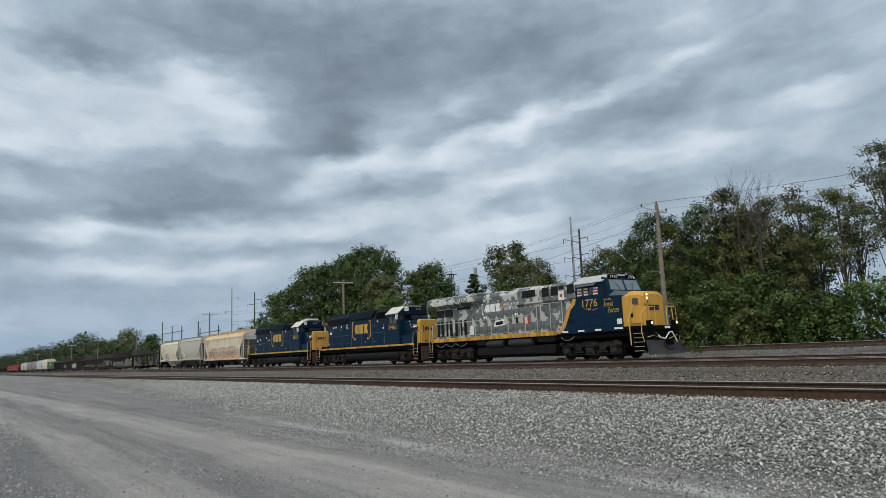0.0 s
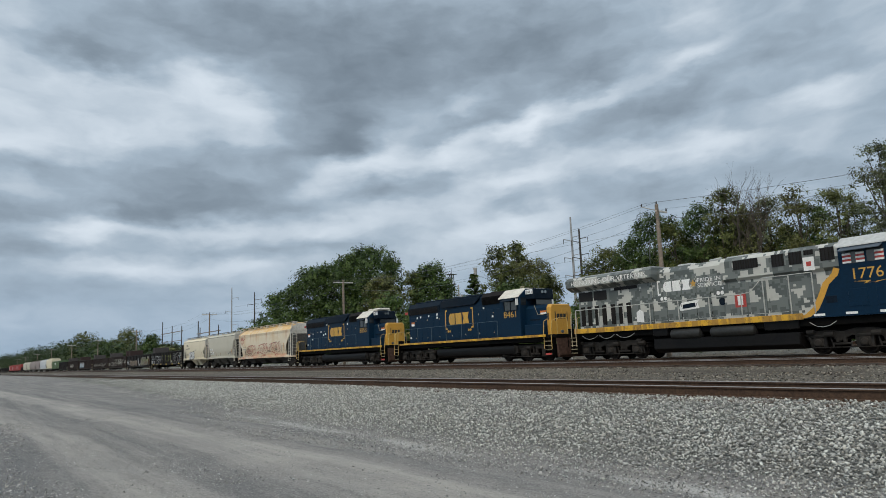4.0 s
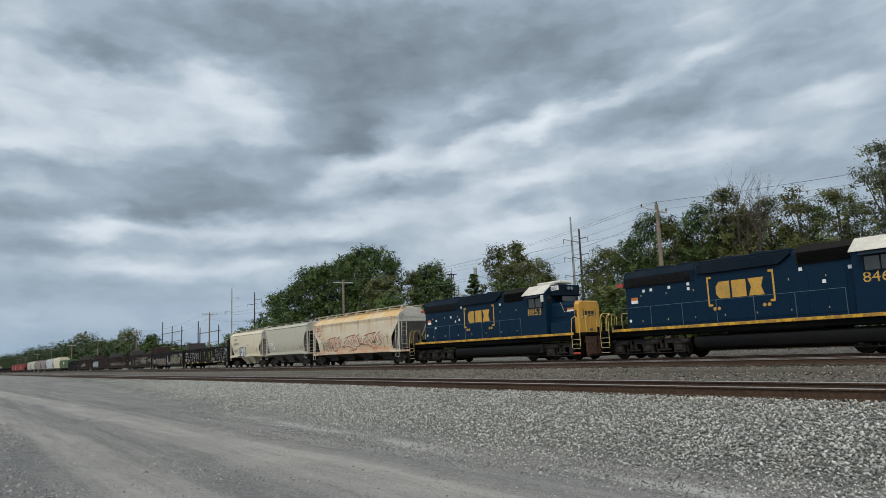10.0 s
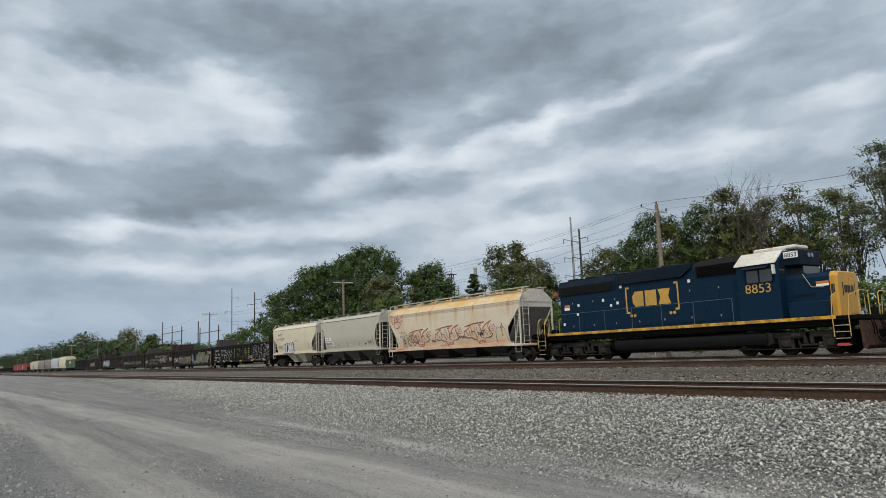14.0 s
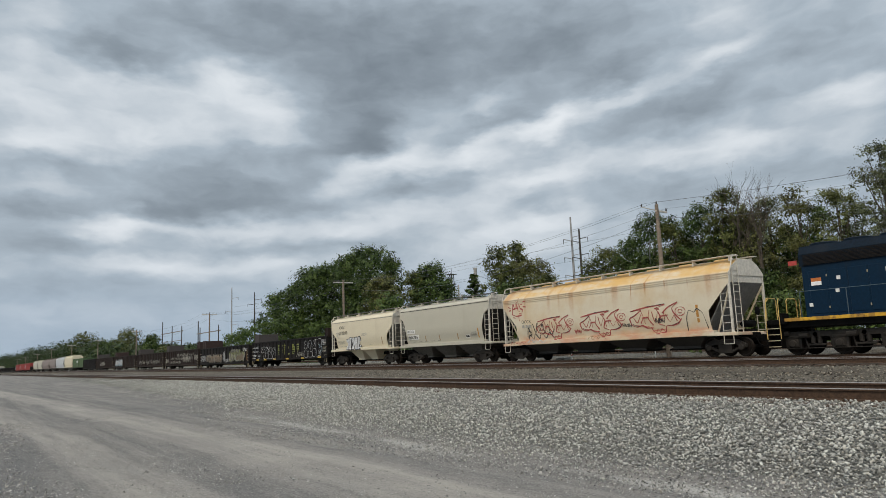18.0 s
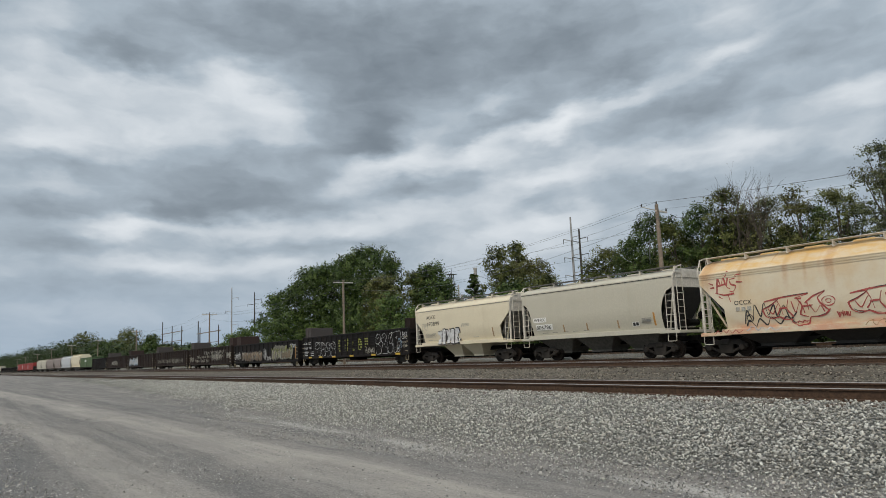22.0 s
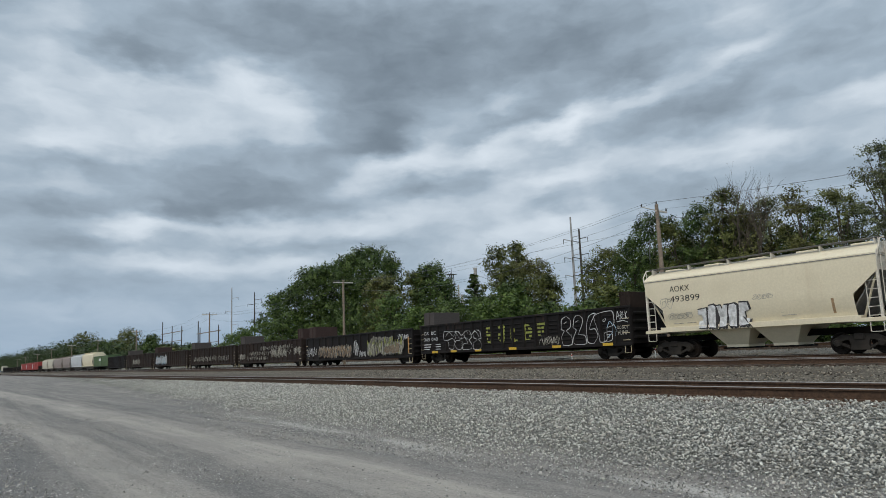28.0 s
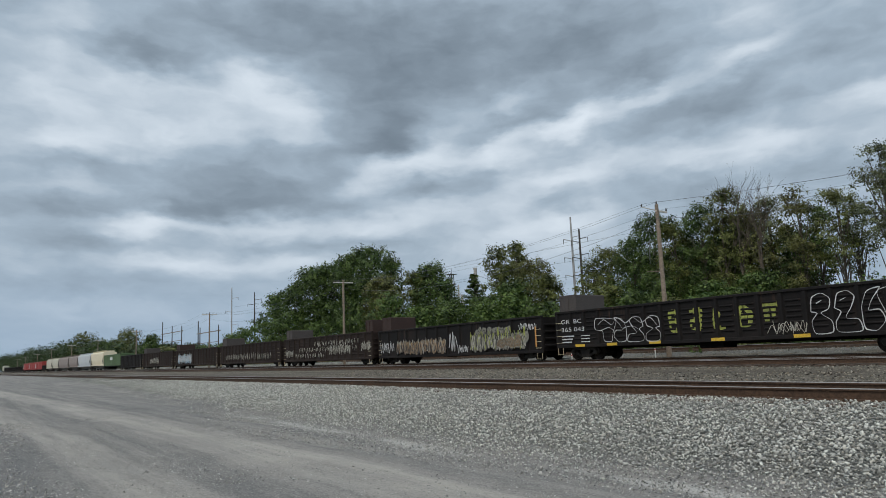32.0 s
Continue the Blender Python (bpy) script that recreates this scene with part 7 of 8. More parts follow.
def build_gondolas():
    g = gondola(-145.75, 10.75, 2.86, 0.86, GON_BLACK, "sooty black gondola with white and yellow graffiti", 20)
    load_block(-145.75, -10.5, -9.1, 0.98, 3.95, LOAD_GREY, "grey-brown steel box standing in a gondola")
    load_block(-145.75, 9.85, 10.6, 0.98, 3.75, GON_BROWN, "dark brown steel box standing in a gondola")
    lettering("GR  BC", -10.2, -8.5, 2.20, 2.45, -1.552, SPRAY_WHITE, g, "reporting_mark", "white reporting mark")
    lettering("365 043", -10.2, -8.3, 1.72, 1.97, -1.552, SPRAY_WHITE, g, "car_number", "white car number")
    bars = M()
    for k in range(3):
        bars.box(-10.2, -9.4 + 0.1 * k, -1.552, -1.545, 1.05 + 0.18 * k, 1.12 + 0.18 * k).box(-8.6, -7.9, -1.552, -1.545, 1.05 + 0.18 * k, 1.10 + 0.18 * k)
    tagged(part("small_print", bars, SPRAY_WHITE, g, "rows of small unreadable print"), kind="stuff")
    strokes(g, [[(1 - u, v) for u, v in line] for line in BUBBLE_WORD[:4]], (-7.4, -2.8, 0.94, 2.30), -1.572, SPRAY_WHITE, 0.04, "white sprayed graffiti outlines")
    strokes(g, [[(0, .75), (.12, .95), (.25, .72), (.36, .98), (.5, .75), (.62, .96), (.75, .72), (.9, .9), (1, .6)], [(.05, .5), (.2, .62), (.3, .45)], [(.45, .55), (.6, .62), (.7, .48)]], (-7.2, -3.0, 0.94, 2.35), -1.574, SPRAY_WHITE, 0.035)
    for k, shape in enumerate(LIME_SIGNS):
        strokes(g, shape, (-2.40 + 1.33 * k, -1.55 + 1.33 * k, 1.38, 2.42), -1.458, SPRAY_LIME, 0.27, "yellow-green sprayed block")
    strokes(g, BUBBLE_WORD, (5.3, 9.55, 0.92, 2.65), -1.572, SPRAY_WHITE, 0.045, "white sprayed graffiti outlines")
    strokes(g, [[(0, .6), (.3, .95), (.6, .7), (.5, .3), (.1, .1)], [(.7, .8), (.9, .5), (.8, .1)]], (9.0, 9.75, 1.2, 2.2), -1.554, SPRAY_BLUE, 0.04)
    strokes(g, [[(0, .3), (.15, .95), (.28, .3)], [(.05, .55), (.3, .6)], [(.35, .3), (.40, .9), (.55, .75), (.42, .6), (.58, .3)], [(.62, .9), (.62, .35), (.75, .4)], [(.62, .62), (.74, .65)], [(.82, .95), (.84, .3)], [(1.0, .9), (.84, .62), (1.0, .3)], [(.0, .12), (.6, .2), (1.05, .05)]],
            (9.75, 10.55, 2.0, 2.72), -1.553, SPRAY_WHITE, 0.045, "white spray tag")
    lettering("DO NOT", 9.78, 10.55, 1.68, 1.88, -1.553, SPRAY_GREY, g, "chalk_lettering", "hand-sprayed white words")
    lettering("HUMP", 9.80, 10.50, 1.36, 1.60, -1.553, SPRAY_GREY, g, "chalk_lettering", "hand-sprayed white words")
    scrawl(g, 3.3, 4.9, 0.95, 1.5, -1.552, SPRAY_GREY, 40, 3, 0.025)
    scrawl(g, 3.6, 5.0, 0.95, 1.6, -1.552, SPRAY_GREY, 39, 3, 0.03)
    for x in (-9.1, -6.6, -3.6, 0.2, 4.4, 8.6):
        part("reflector", M().box(x, x + 0.75, -1.56, -1.545, 0.78, 0.94), MARK_YELLOW, g, "yellow reflector strip")
    g = gondola(-168.3, 10.55, 2.76, 0.62, GON_BLACK, "black gondola with tan and silver graffiti", 15, False)
    load_block(-168.3, -10.3, -8.7, 0.9, 4.0, LOAD_BROWN, "rusty brown steel box standing in a gondola")
    graffiti(g, -7.0, -0.2, 0.78, 1.9, -1.555, SPRAY_BLACK, 70, 11, TAN_DULL, "tan sprayed letters with dark outlines", 0.04)
    for k, mt in enumerate((SPRAY_GREY, SPRAY_TAN, SPRAY_BLACK)):
        scrawl(g, -7.4, 0.0, 0.74, 2.0 - 0.15 * k, -1.590 - 0.003 * k, mt, 71 + k, 12, 0.07, "tan and orange sprayed graffiti", 0.6)
    graffiti(g, 3.0, 9.2, 0.78, 2.0, -1.555, SPRAY_BLACK, 80, 9, SILVER_DULL, "silver sprayed letters with dark outlines", 0.04)
    graffiti(g, 3.6, 7.4, 1.6, 2.45, -1.552, SPRAY_BLACK, 86, 6, SILVER_DULL, "", 0.04)
    graffiti(g, 6.2, 8.6, 0.9, 1.7, -1.585, SILVER_DULL, 87, 3, TAN_DULL, "faded pinkish sprayed patch", 0.04)
    for k, mt in enumerate((SPRAY_LIME, SPRAY_BLACK, SPRAY_GREY)):
        scrawl(g, 3.0, 9.0, 0.74, 2.4 - 0.25 * k, -1.592 - 0.003 * k, mt, 81 + k, 10, 0.07, "silver and yellow sprayed graffiti", 0.6)
    scrawl(g, 8.3, 10.0, 2.0, 2.5, -1.552, SPRAY_WHITE, 43, 5, 0.04)
    scrawl(g, 0.4, 1.2, 0.8, 2.35, -1.552, SPRAY_WHITE, 44, 2, 0.07)
    scrawl(g, 1.4, 2.6, 0.7, 1.3, -1.552, SPRAY_WHITE, 45, 4, 0.05)
    scrawl(g, -10.2, -7.9, 0.9, 2.0, -1.552, SPRAY_WHITE, 46, 5, 0.05)
    part("reflector", M().box(9.9, 10.02, -1.56, -1.545, 0.9, 2.2), ORANGE, g)
    g = gondola(-190.3, 10.25, 2.85, 0.60, GON_BROWN, "rusty brown gondola with pressed side slats", 16)
    load_block(-190.3, -10.0, -8.4, 0.9, 3.95, LOAD_GREY, "grey-brown steel box standing in a gondola")
    load_block(-190.3, 8.7, 10.0, 0.9, 4.0, LOAD_BROWN, "rusty brown steel box standing in a gondola")
    scrawl(g, 1.5, 6.0, 1.0, 2.2, -1.552, SPRAY_GREY, 46, 5 * 2, 0.06, "faint white graffiti")
    for k, (xa, xb, za, zb) in enumerate(((-7.0, 0.5, 0.8, 1.35), (-6.0, 7.5, 1.35, 1.9), (-2.0, 8.0, 1.9, 2.5))):
        scrawl(g, xa, xb, za, zb, -1.572, SPRAY_GREY, 140 + k, int((xb - xa) * 1.6), 0.05, "worn pale graffiti on the slats", 0.35)
    scrawl(g, 8.3, 10.0, 1.2, 2.2, -1.572, SPRAY_GREY, 47, 3 * 2, 0.05, "")
    scrawl(g, -9.6, -7.5, 0.9, 1.8, -1.552, SPRAY_GREY, 48, 3 * 2, 0.05, "")
    g = gondola(-212.7, 11.0, 2.85, 0.62, GON_BROWN, "rusty brown gondola with ribbed sides", 18)
    load_block(-212.7, -10.7, -8.9, 0.9, 3.95, LOAD_GREY, "grey-brown steel box standing in a gondola")
    scrawl(g, -8.5, 8.5, 0.9, 1.8, -1.572, SPRAY_GREY, 49, 24, 0.06, "worn pale graffiti on the slats", 0.4)
    g = gondola(-236.6, 11.7, 2.85, 0.62, GON_BROWN, "brown gondola with white and blue graffiti", 18)
    load_block(-236.6, -11.4, -9.4, 0.9, 3.95, LOAD_BROWN, "rusty brown steel box standing in a gondola")
    scrawl(g, -9.5, -1.5, 0.75, 2.4, -1.552, SPRAY_BLUE, 50, 14, 0.18, "white and blue sprayed graffiti", 0.6)
    scrawl(g, -9.5, -1.5, 0.75, 2.5, -1.556, SPRAY_WHITE, 51, 11, 0.14, "", 0.7)
    g = gondola(-261.2, 11.6, 2.95, 0.62, GON_BROWN, "brown gondola with ribbed sides", 18)
    load_block(-261.2, -11.3, -9.2, 0.9, 4.0, LOAD_GREY, "grey-brown steel box standing in a gondola")
    scrawl(g, -5, 2, 0.9, 2.2, -1.552, SPRAY_GREY, 51, 7 * 2, 0.07, "")
    gondola(-284.2, 10.3, 2.95, 0.62, GON_BLACK, "sooty black gondola with plain sides", 16)


# ---------------------------------------------------------------- cars further back
GREEN_CAR = streaked("dull_green_car_paint", (0.075, 0.125, 0.055), (0.10, 0.06, 0.03), 0.5, (0.08, 0.09, 0.06), 0.5, 0.65, 3.8, 1.0, 0.15)
BLUE_GREY = streaked("pale_blue_grey_paint", (0.46, 0.49, 0.52), (0.30, 0.24, 0.18), 0.3, (0.36, 0.36, 0.36), 0.4, 0.6, 4.4, 1.2, 0.08)
BROWN_GREY = streaked("dusty_brown_grey_paint", (0.24, 0.20, 0.185), (0.20, 0.12, 0.08), 0.5, (0.17, 0.15, 0.14), 0.5, 0.6, 4.4, 1.2, 0.12)
RED_CAR = streaked("faded_red_car_paint", (0.30, 0.040, 0.035), (0.10, 0.05, 0.04), 0.4, (0.16, 0.05, 0.045), 0.4, 0.6, 4.2, 1.2, 0.12)


def box_car(s_mid, half, top, paint, label, group):
    """Closed car: ribbed sides, sliding door, roof with seams, ends, trucks."""
    e = tagged(new("box_car"), label, "freight car", group=group)
    body = part("body", M().box(-half, half, -1.45, 1.45, 1.0, top, 0.03), paint, e)
    part("roof", M().prism([(-1.52, top - 0.02), (1.52, top - 0.02), (1.45, top + 0.08), (0, top + 0.22), (-1.45, top + 0.08)], -half, half, "x"), paint, e)
    rm = M().box(-0.05, 0.05, -1.50, -1.45, 1.05, top - 0.05).mesh("side_post", paint)
    n = int(half * 2 / 1.3)
    for i in range(n + 1):
        shared("side_post", rm, body, pose(-half + 0.1 + (2 * half - 0.2) * i / n, 0, 0))
    part("sliding_door", M().box(-1.5, 1.5, -1.54, -1.46, 1.15, top - 0.25, 0.02), paint, body)
    part("side_sill", M().box(-half, half, -1.50, -1.40, 0.80, 1.02).box(-half, half, 1.40, 1.50, 0.80, 1.02), DARK_IRON, e)
    for s in (-1, 1):
        em = M()
        for k in range(6):
            em.box(min(s * half, s * (half + 0.08)), max(s * half, s * (half + 0.08)), -1.3, 1.3, 1.2 + 0.45 * k, 1.38 + 0.45 * k, 0.03)
        part("end_rib", em, paint, e)
        coupler(e, s * (half + 0.3), s)
        freight_truck(e, s * (half - 2.0), False)
    TRAIN.append((e, s_mid))
    return e


def build_far_cars():
    g = box_car(-305.5, 10.1, 3.55, GREEN_CAR, "dull green closed freight car", "cars further back")
    part("white_mark", M().box(-1.8, 1.2, -1.56, -1.542, 2.4, 3.0), SPRAY_WHITE, g, "white stencil block")
    far = dict(turn=False, detail=False, ribs=False)
    covered_hopper(-326.0, 9.4, 4.25, 4.85, 1.2, 1.2, 3.6, 2.4, 7.9, CREAM, "cream covered hopper further back", 3, SHADE_GREY, **far)
    covered_hopper(-348.0, 11.2, 4.15, 4.75, 1.2, 1.2, 3.6, 2.4, 9.5, BLUE_GREY, "pale blue-grey covered hopper", 4, SHADE_GREY, **far)
    covered_hopper(-370.0, 9.4, 4.1, 4.7, 1.2, 1.2, 3.6, 2.4, 7.8, BROWN_GREY, "dusty brown-grey covered hopper", 3, SHADE_GREY, **far)
    covered_hopper(-393.0, 12.2, 4.1, 4.7, 1.2, 1.2, 3.6, 2.4, 10.4, BROWN_GREY, "dusty brown-grey covered hopper", 4, SHADE_GREY, **far)
    covered_hopper(-415.5, 8.7, 4.1, 4.7, 1.2, 1.2, 3.6, 2.4, 7.2, PALE_GREY, "pale grey covered hopper further back", 3, SHADE_GREY, **far)
    covered_hopper(-434.5, 8.7, 4.1, 4.7, 1.2, 1.2, 3.6, 2.4, 7.2, PALE_GREY, "pale grey covered hopper further back", 3, SHADE_GREY, **far)
    gondola(-452.0, 7.2, 2.4, 0.7, GON_BLACK, "low sooty black open gondola", 10, False, False)
    for s, h, p, lab in ((-474.5, 14.2, RED_CAR, "faded red box car with white stencil"), (-505.5, 15.6, RED_CAR, "faded red box car with white stencil"), (-536.5, 14.2, RED_CAR, "faded red box car with white stencil")):
        b = box_car(s, h, 4.1, p, lab, "cars further back")
        part("white_mark", M().box(-h + 1.5, -h + 4.5, -1.56, -1.542, 1.5, 3.4), SPRAY_WHITE, b, "white stencil block")
    for s in (-566, -592, -618, -644, -670, -696):
        gondola(s, 12.0, 2.9, 0.7, GON_BLACK, "sooty black gondola far back", 14, False, False)
    covered_hopper(-722.0, 10.0, 4.1, 4.7, 1.2, 1.2, 3.6, 2.4, 8.4, PALE_GREY, "pale grey covered hopper further back", 3, SHADE_GREY, **far)


lead_diesel(-35.35)
road_diesel("8461", -57.17, "dark blue diesel locomotive with yellow nose, numbered 8461", False,
            [(-7.3, 3.70), (-6.8, 3.72), (-5.6, 3.74), (-4.4, 3.80), (-4.4, 3.55), (-8.35, 2.1), (1.6, 3.85), (2.6, 3.2), (3.75, 3.7)])
road_diesel("8853", -78.05, "dark blue diesel locomotive with yellow nose, numbered 8853", True,
            [(-7.0, 3.30), (-7.1, 2.75), (-5.0, 3.45), (-4.4, 3.1), (-3.9, 3.2), (-3.6, 4.1), (1.0, 3.95), (-8.3, 2.2)])
build_hoppers()
build_gondolas()
build_far_cars()


# ---------------------------------------------------------------- sky backdrop
def build_sky():
    mat = bpy.data.materials.new("drifting_clouds")
    g = G(nodes_of(mat))
    way = g.vmath("NORMALIZE", g.n("ShaderNodeTexCoord").outputs["Object"])
    em = g.n("ShaderNodeEmission")
    g.put(em.inputs[0], clouds(g, way)[0])
    g.t.links.new(em.outputs[0], g.n("ShaderNodeOutputMaterial").inputs[0])
    m = M()
    rows = []
    for e in range(-6, 54, 3):
        rows.append([(4000 * math.sin(radians(a)) * math.cos(radians(e)), 4000 * math.cos(radians(a)) * math.cos(radians(e)), 4000 * math.sin(radians(e)))
                     for a in range(-118, 13, 3)])
    m.loft(rows, caps=False, closed=False)
    return tagged(part("sky_backdrop", m, mat), "broken grey overcast sky of layered clouds", "sky", kind="structure")


sky_dome = build_sky()


# ---------------------------------------------------------------- trees
def leaf_material(name, dark, light, odd):
    mat = bpy.data.materials.new(name)
    g = G(nodes_of(mat))
    rnd = g.n("ShaderNodeNewGeometry").outputs["Random Per Island"]
    co = g.n("ShaderNodeTexCoord").outputs["Object"]
    # clump contrast puts shaded gaps and bright highlights into the leaf colour
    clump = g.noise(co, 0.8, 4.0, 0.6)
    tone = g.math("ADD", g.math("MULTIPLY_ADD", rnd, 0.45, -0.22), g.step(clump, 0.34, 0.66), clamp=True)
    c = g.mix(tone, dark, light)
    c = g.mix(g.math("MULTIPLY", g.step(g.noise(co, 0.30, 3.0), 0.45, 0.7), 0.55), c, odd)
    bs = g.n("ShaderNodeBsdfPrincipled")
    g.put(bs.inputs["Base Color"], c)
    g.put(bs.inputs["Roughness"], 0.48)
    g.put(bs.inputs["Specular IOR Level"], 0.22)
    tr = g.n("ShaderNodeBsdfTranslucent")
    g.put(tr.inputs[0], c)
    mx = g.n("ShaderNodeMixShader")
    g.put(mx.inputs[0], 0.16)
    g.t.links.new(bs.outputs[0], mx.inputs[1])
    g.t.links.new(tr.outputs[0], mx.inputs[2])
    g.t.links.new(mx.outputs[0], g.n("ShaderNodeOutputMaterial").inputs[0])
    return mat


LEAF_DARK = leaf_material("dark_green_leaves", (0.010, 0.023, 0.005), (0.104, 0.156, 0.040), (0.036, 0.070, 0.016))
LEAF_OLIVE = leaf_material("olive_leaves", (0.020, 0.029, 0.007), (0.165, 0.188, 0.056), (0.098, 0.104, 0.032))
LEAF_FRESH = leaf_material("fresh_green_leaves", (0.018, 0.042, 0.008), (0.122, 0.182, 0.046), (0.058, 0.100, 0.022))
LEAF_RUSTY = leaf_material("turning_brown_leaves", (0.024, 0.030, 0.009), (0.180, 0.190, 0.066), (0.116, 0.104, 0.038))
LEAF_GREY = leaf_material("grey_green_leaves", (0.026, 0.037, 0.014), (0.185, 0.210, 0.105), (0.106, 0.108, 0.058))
# far leaf greens raised, putting the paleness of haze into the colour
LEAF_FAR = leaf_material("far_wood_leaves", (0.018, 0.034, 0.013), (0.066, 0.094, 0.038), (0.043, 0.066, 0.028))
BARK = plain("grey_brown_bark", (0.085, 0.070, 0.055), 0.9, 0, 0.35, 6, (0.045, 0.038, 0.030), 0.5, 0.02)


def leaf_mesh(name, points, outward, size, mat, seed):
    """A crown of small kite-shaped leaf sprays at the given points."""
    rng = np.random.default_rng(seed)
    n = len(points)
    nrm = outward + rng.normal(size=(n, 3)) * 0.38 + np.array([0, 0, 0.35])
    nrm /= np.linalg.norm(nrm, axis=1)[:, None]
    side = np.cross(nrm, rng.normal(size=(n, 3)))
    side /= np.linalg.norm(side, axis=1)[:, None]
    fwd = np.cross(nrm, side)
    s = size * rng.uniform(0.6, 1.5, n)[:, None]
    w = rng.uniform(0.35, 0.75, n)[:, None]
    quad = np.stack([points - fwd * s * 0.6, points + side * s * w * 0.6 + nrm * s * 0.12, points + fwd * s * 0.6, points - side * s * w * 0.6 + nrm * s * 0.12], 1)
    me = bpy.data.meshes.new(name)
    me.vertices.add(n * 4)
    me.vertices.foreach_set("co", quad.reshape(-1))
    me.loops.add(n * 4)
    me.loops.foreach_set("vertex_index", np.arange(n * 4, dtype=np.int32))
    me.polygons.add(n)
    me.polygons.foreach_set("loop_start", np.arange(0, n * 4, 4, dtype=np.int32))
    me.materials.append(mat)
    me.update(calc_edges=True)
    return me


def tapered(m, pts, r0, r1, n=7):
    """A branch through points, thinning out."""
    rings = []
    k = len(pts)
    for i, p in enumerate(pts):
        d = (Vector(pts[min(i + 1, k - 1)]) - Vector(pts[max(i - 1, 0)])).normalized()
        a = d.orthogonal().normalized()
        b = d.cross(a)
        r = r0 + (r1 - r0) * i / (k - 1)
        rings.append([Vector(p) + (a * math.cos(2 * math.pi * j / n) + b * math.sin(2 * math.pi * j / n)) * r for j in range(n)])
    m.loft(rings)


def tree(x, y, top, width, leaf, seed, label, count=5200, size=0.26, low=0.22, lobes=17, airy=0.0, name="tree", base=None, depth=1.0, crest=0.0):
    """Tapered trunk with limbs that carry leafy lobes; domed crown with an uneven, scalloped outline and small gaps. crest: how far the top leans along x."""
    rng = np.random.default_rng(seed)
    z0 = ground_z(y) - 0.05 if base is None else base
    h = top - z0
    e = tagged(new(name), label, "tree" if name != "shrub" else "shrub", group="trees beside the yard" if name != "shrub" else "shrubs beside the yard")
    e.matrix_basis = pose(x, y, z0)
    # lobes stand on a dome that is widest below its middle
    zl, tall = h * low, h * (1 - low)
    centres, radii = [], []
    for i in range(lobes):
        f = (i + 0.5) / lobes
        r = width * rng.uniform(0.11, 0.185)
        a = i * 2.39996 + rng.uniform(-0.3, 0.3)
        bulge = math.sin(math.pi * (0.26 + 0.66 * f)) ** 0.6
        ring = max(0.0, width * 0.5 * bulge - r * 0.6) * (rng.uniform(0.7, 1.08) if i % 4 else rng.uniform(0.1, 0.6))
        centres.append((ring * math.cos(a) + crest * f, ring * math.sin(a) * depth, zl + min(tall - r * rng.uniform(0.7, 1.1), tall * f + rng.uniform(-0.05, 0.05) * tall)))
        radii.append(r)
    centres.append((crest, 0.0, h - width * 0.09))
    radii.append(width * 0.11)
    centres, radii = np.array(centres), np.array(radii)
    m = M()
    lean = rng.uniform(-0.03, 0.03, 2) * h
    spine = [(lean[0] * t, lean[1] * t, h * 0.86 * t) for t in (0, 0.15, 0.4, 0.7, 1.0)]
    tapered(m, spine, max(0.10, 0.014 * h), 0.03, 8)
    for c in centres[::2]:
        t0 = max(0.12, c[2] / (h * 0.88) - 0.28)
        s = Vector((lean[0] * t0, lean[1] * t0, h * 0.86 * t0))
        q = Vector(c)
        tapered(m, [s, s.lerp(q, 0.5) + Vector((0, 0, -0.03 * h)), q], 0.004 * h + 0.015, 0.012, 5)
    part("trunk", m, BARK, e, "", 40)
    # every lobe carries leafy twigs, fuller on its upper and outer side; some twigs reach far out
    share = radii ** 2 / (radii ** 2).sum()
    pts, out = [], []
    for c, r, s in zip(centres, radii, share):
        k = max(3, int(count * s / 13))
        away = np.array([c[0] - crest * 0.5, c[1], 0.0]) / (width * 0.5) + np.array([0, 0, 0.3])
        d = rng.normal(size=(k, 3)) + away * 0.55
        d /= np.linalg.norm(d, axis=1)[:, None]
        t = np.where(rng.random(k) < 0.07, rng.uniform(0.95, 1.25, k), 1.0 - 0.5 * rng.random(k) ** 1.5)
        twig = c + d * (t * r)[:, None] * np.array([1.1, 1.1, 1.0])
        keep = rng.random(k) > airy * (0.5 + 0.5 * np.sin(twig[:, 2] * 2.1 + twig[:, 0] * 1.7))
        twig, d = twig[keep], d[keep]
        pt = np.repeat(twig, 13, 0) + rng.normal(size=(len(twig) * 13, 3)) * size * np.array([1.1, 1.1, 0.8]) + np.repeat(d, 13, 0) * rng.uniform(-1.2, 1.2, (len(twig) * 13, 1)) * size
        dd = np.repeat(d, 13, 0)
        above = pt[:, 2] > 0.05
        pts.append(pt[above])
        out.append(dd[above])
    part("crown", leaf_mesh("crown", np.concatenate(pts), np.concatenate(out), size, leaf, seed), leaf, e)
    return e


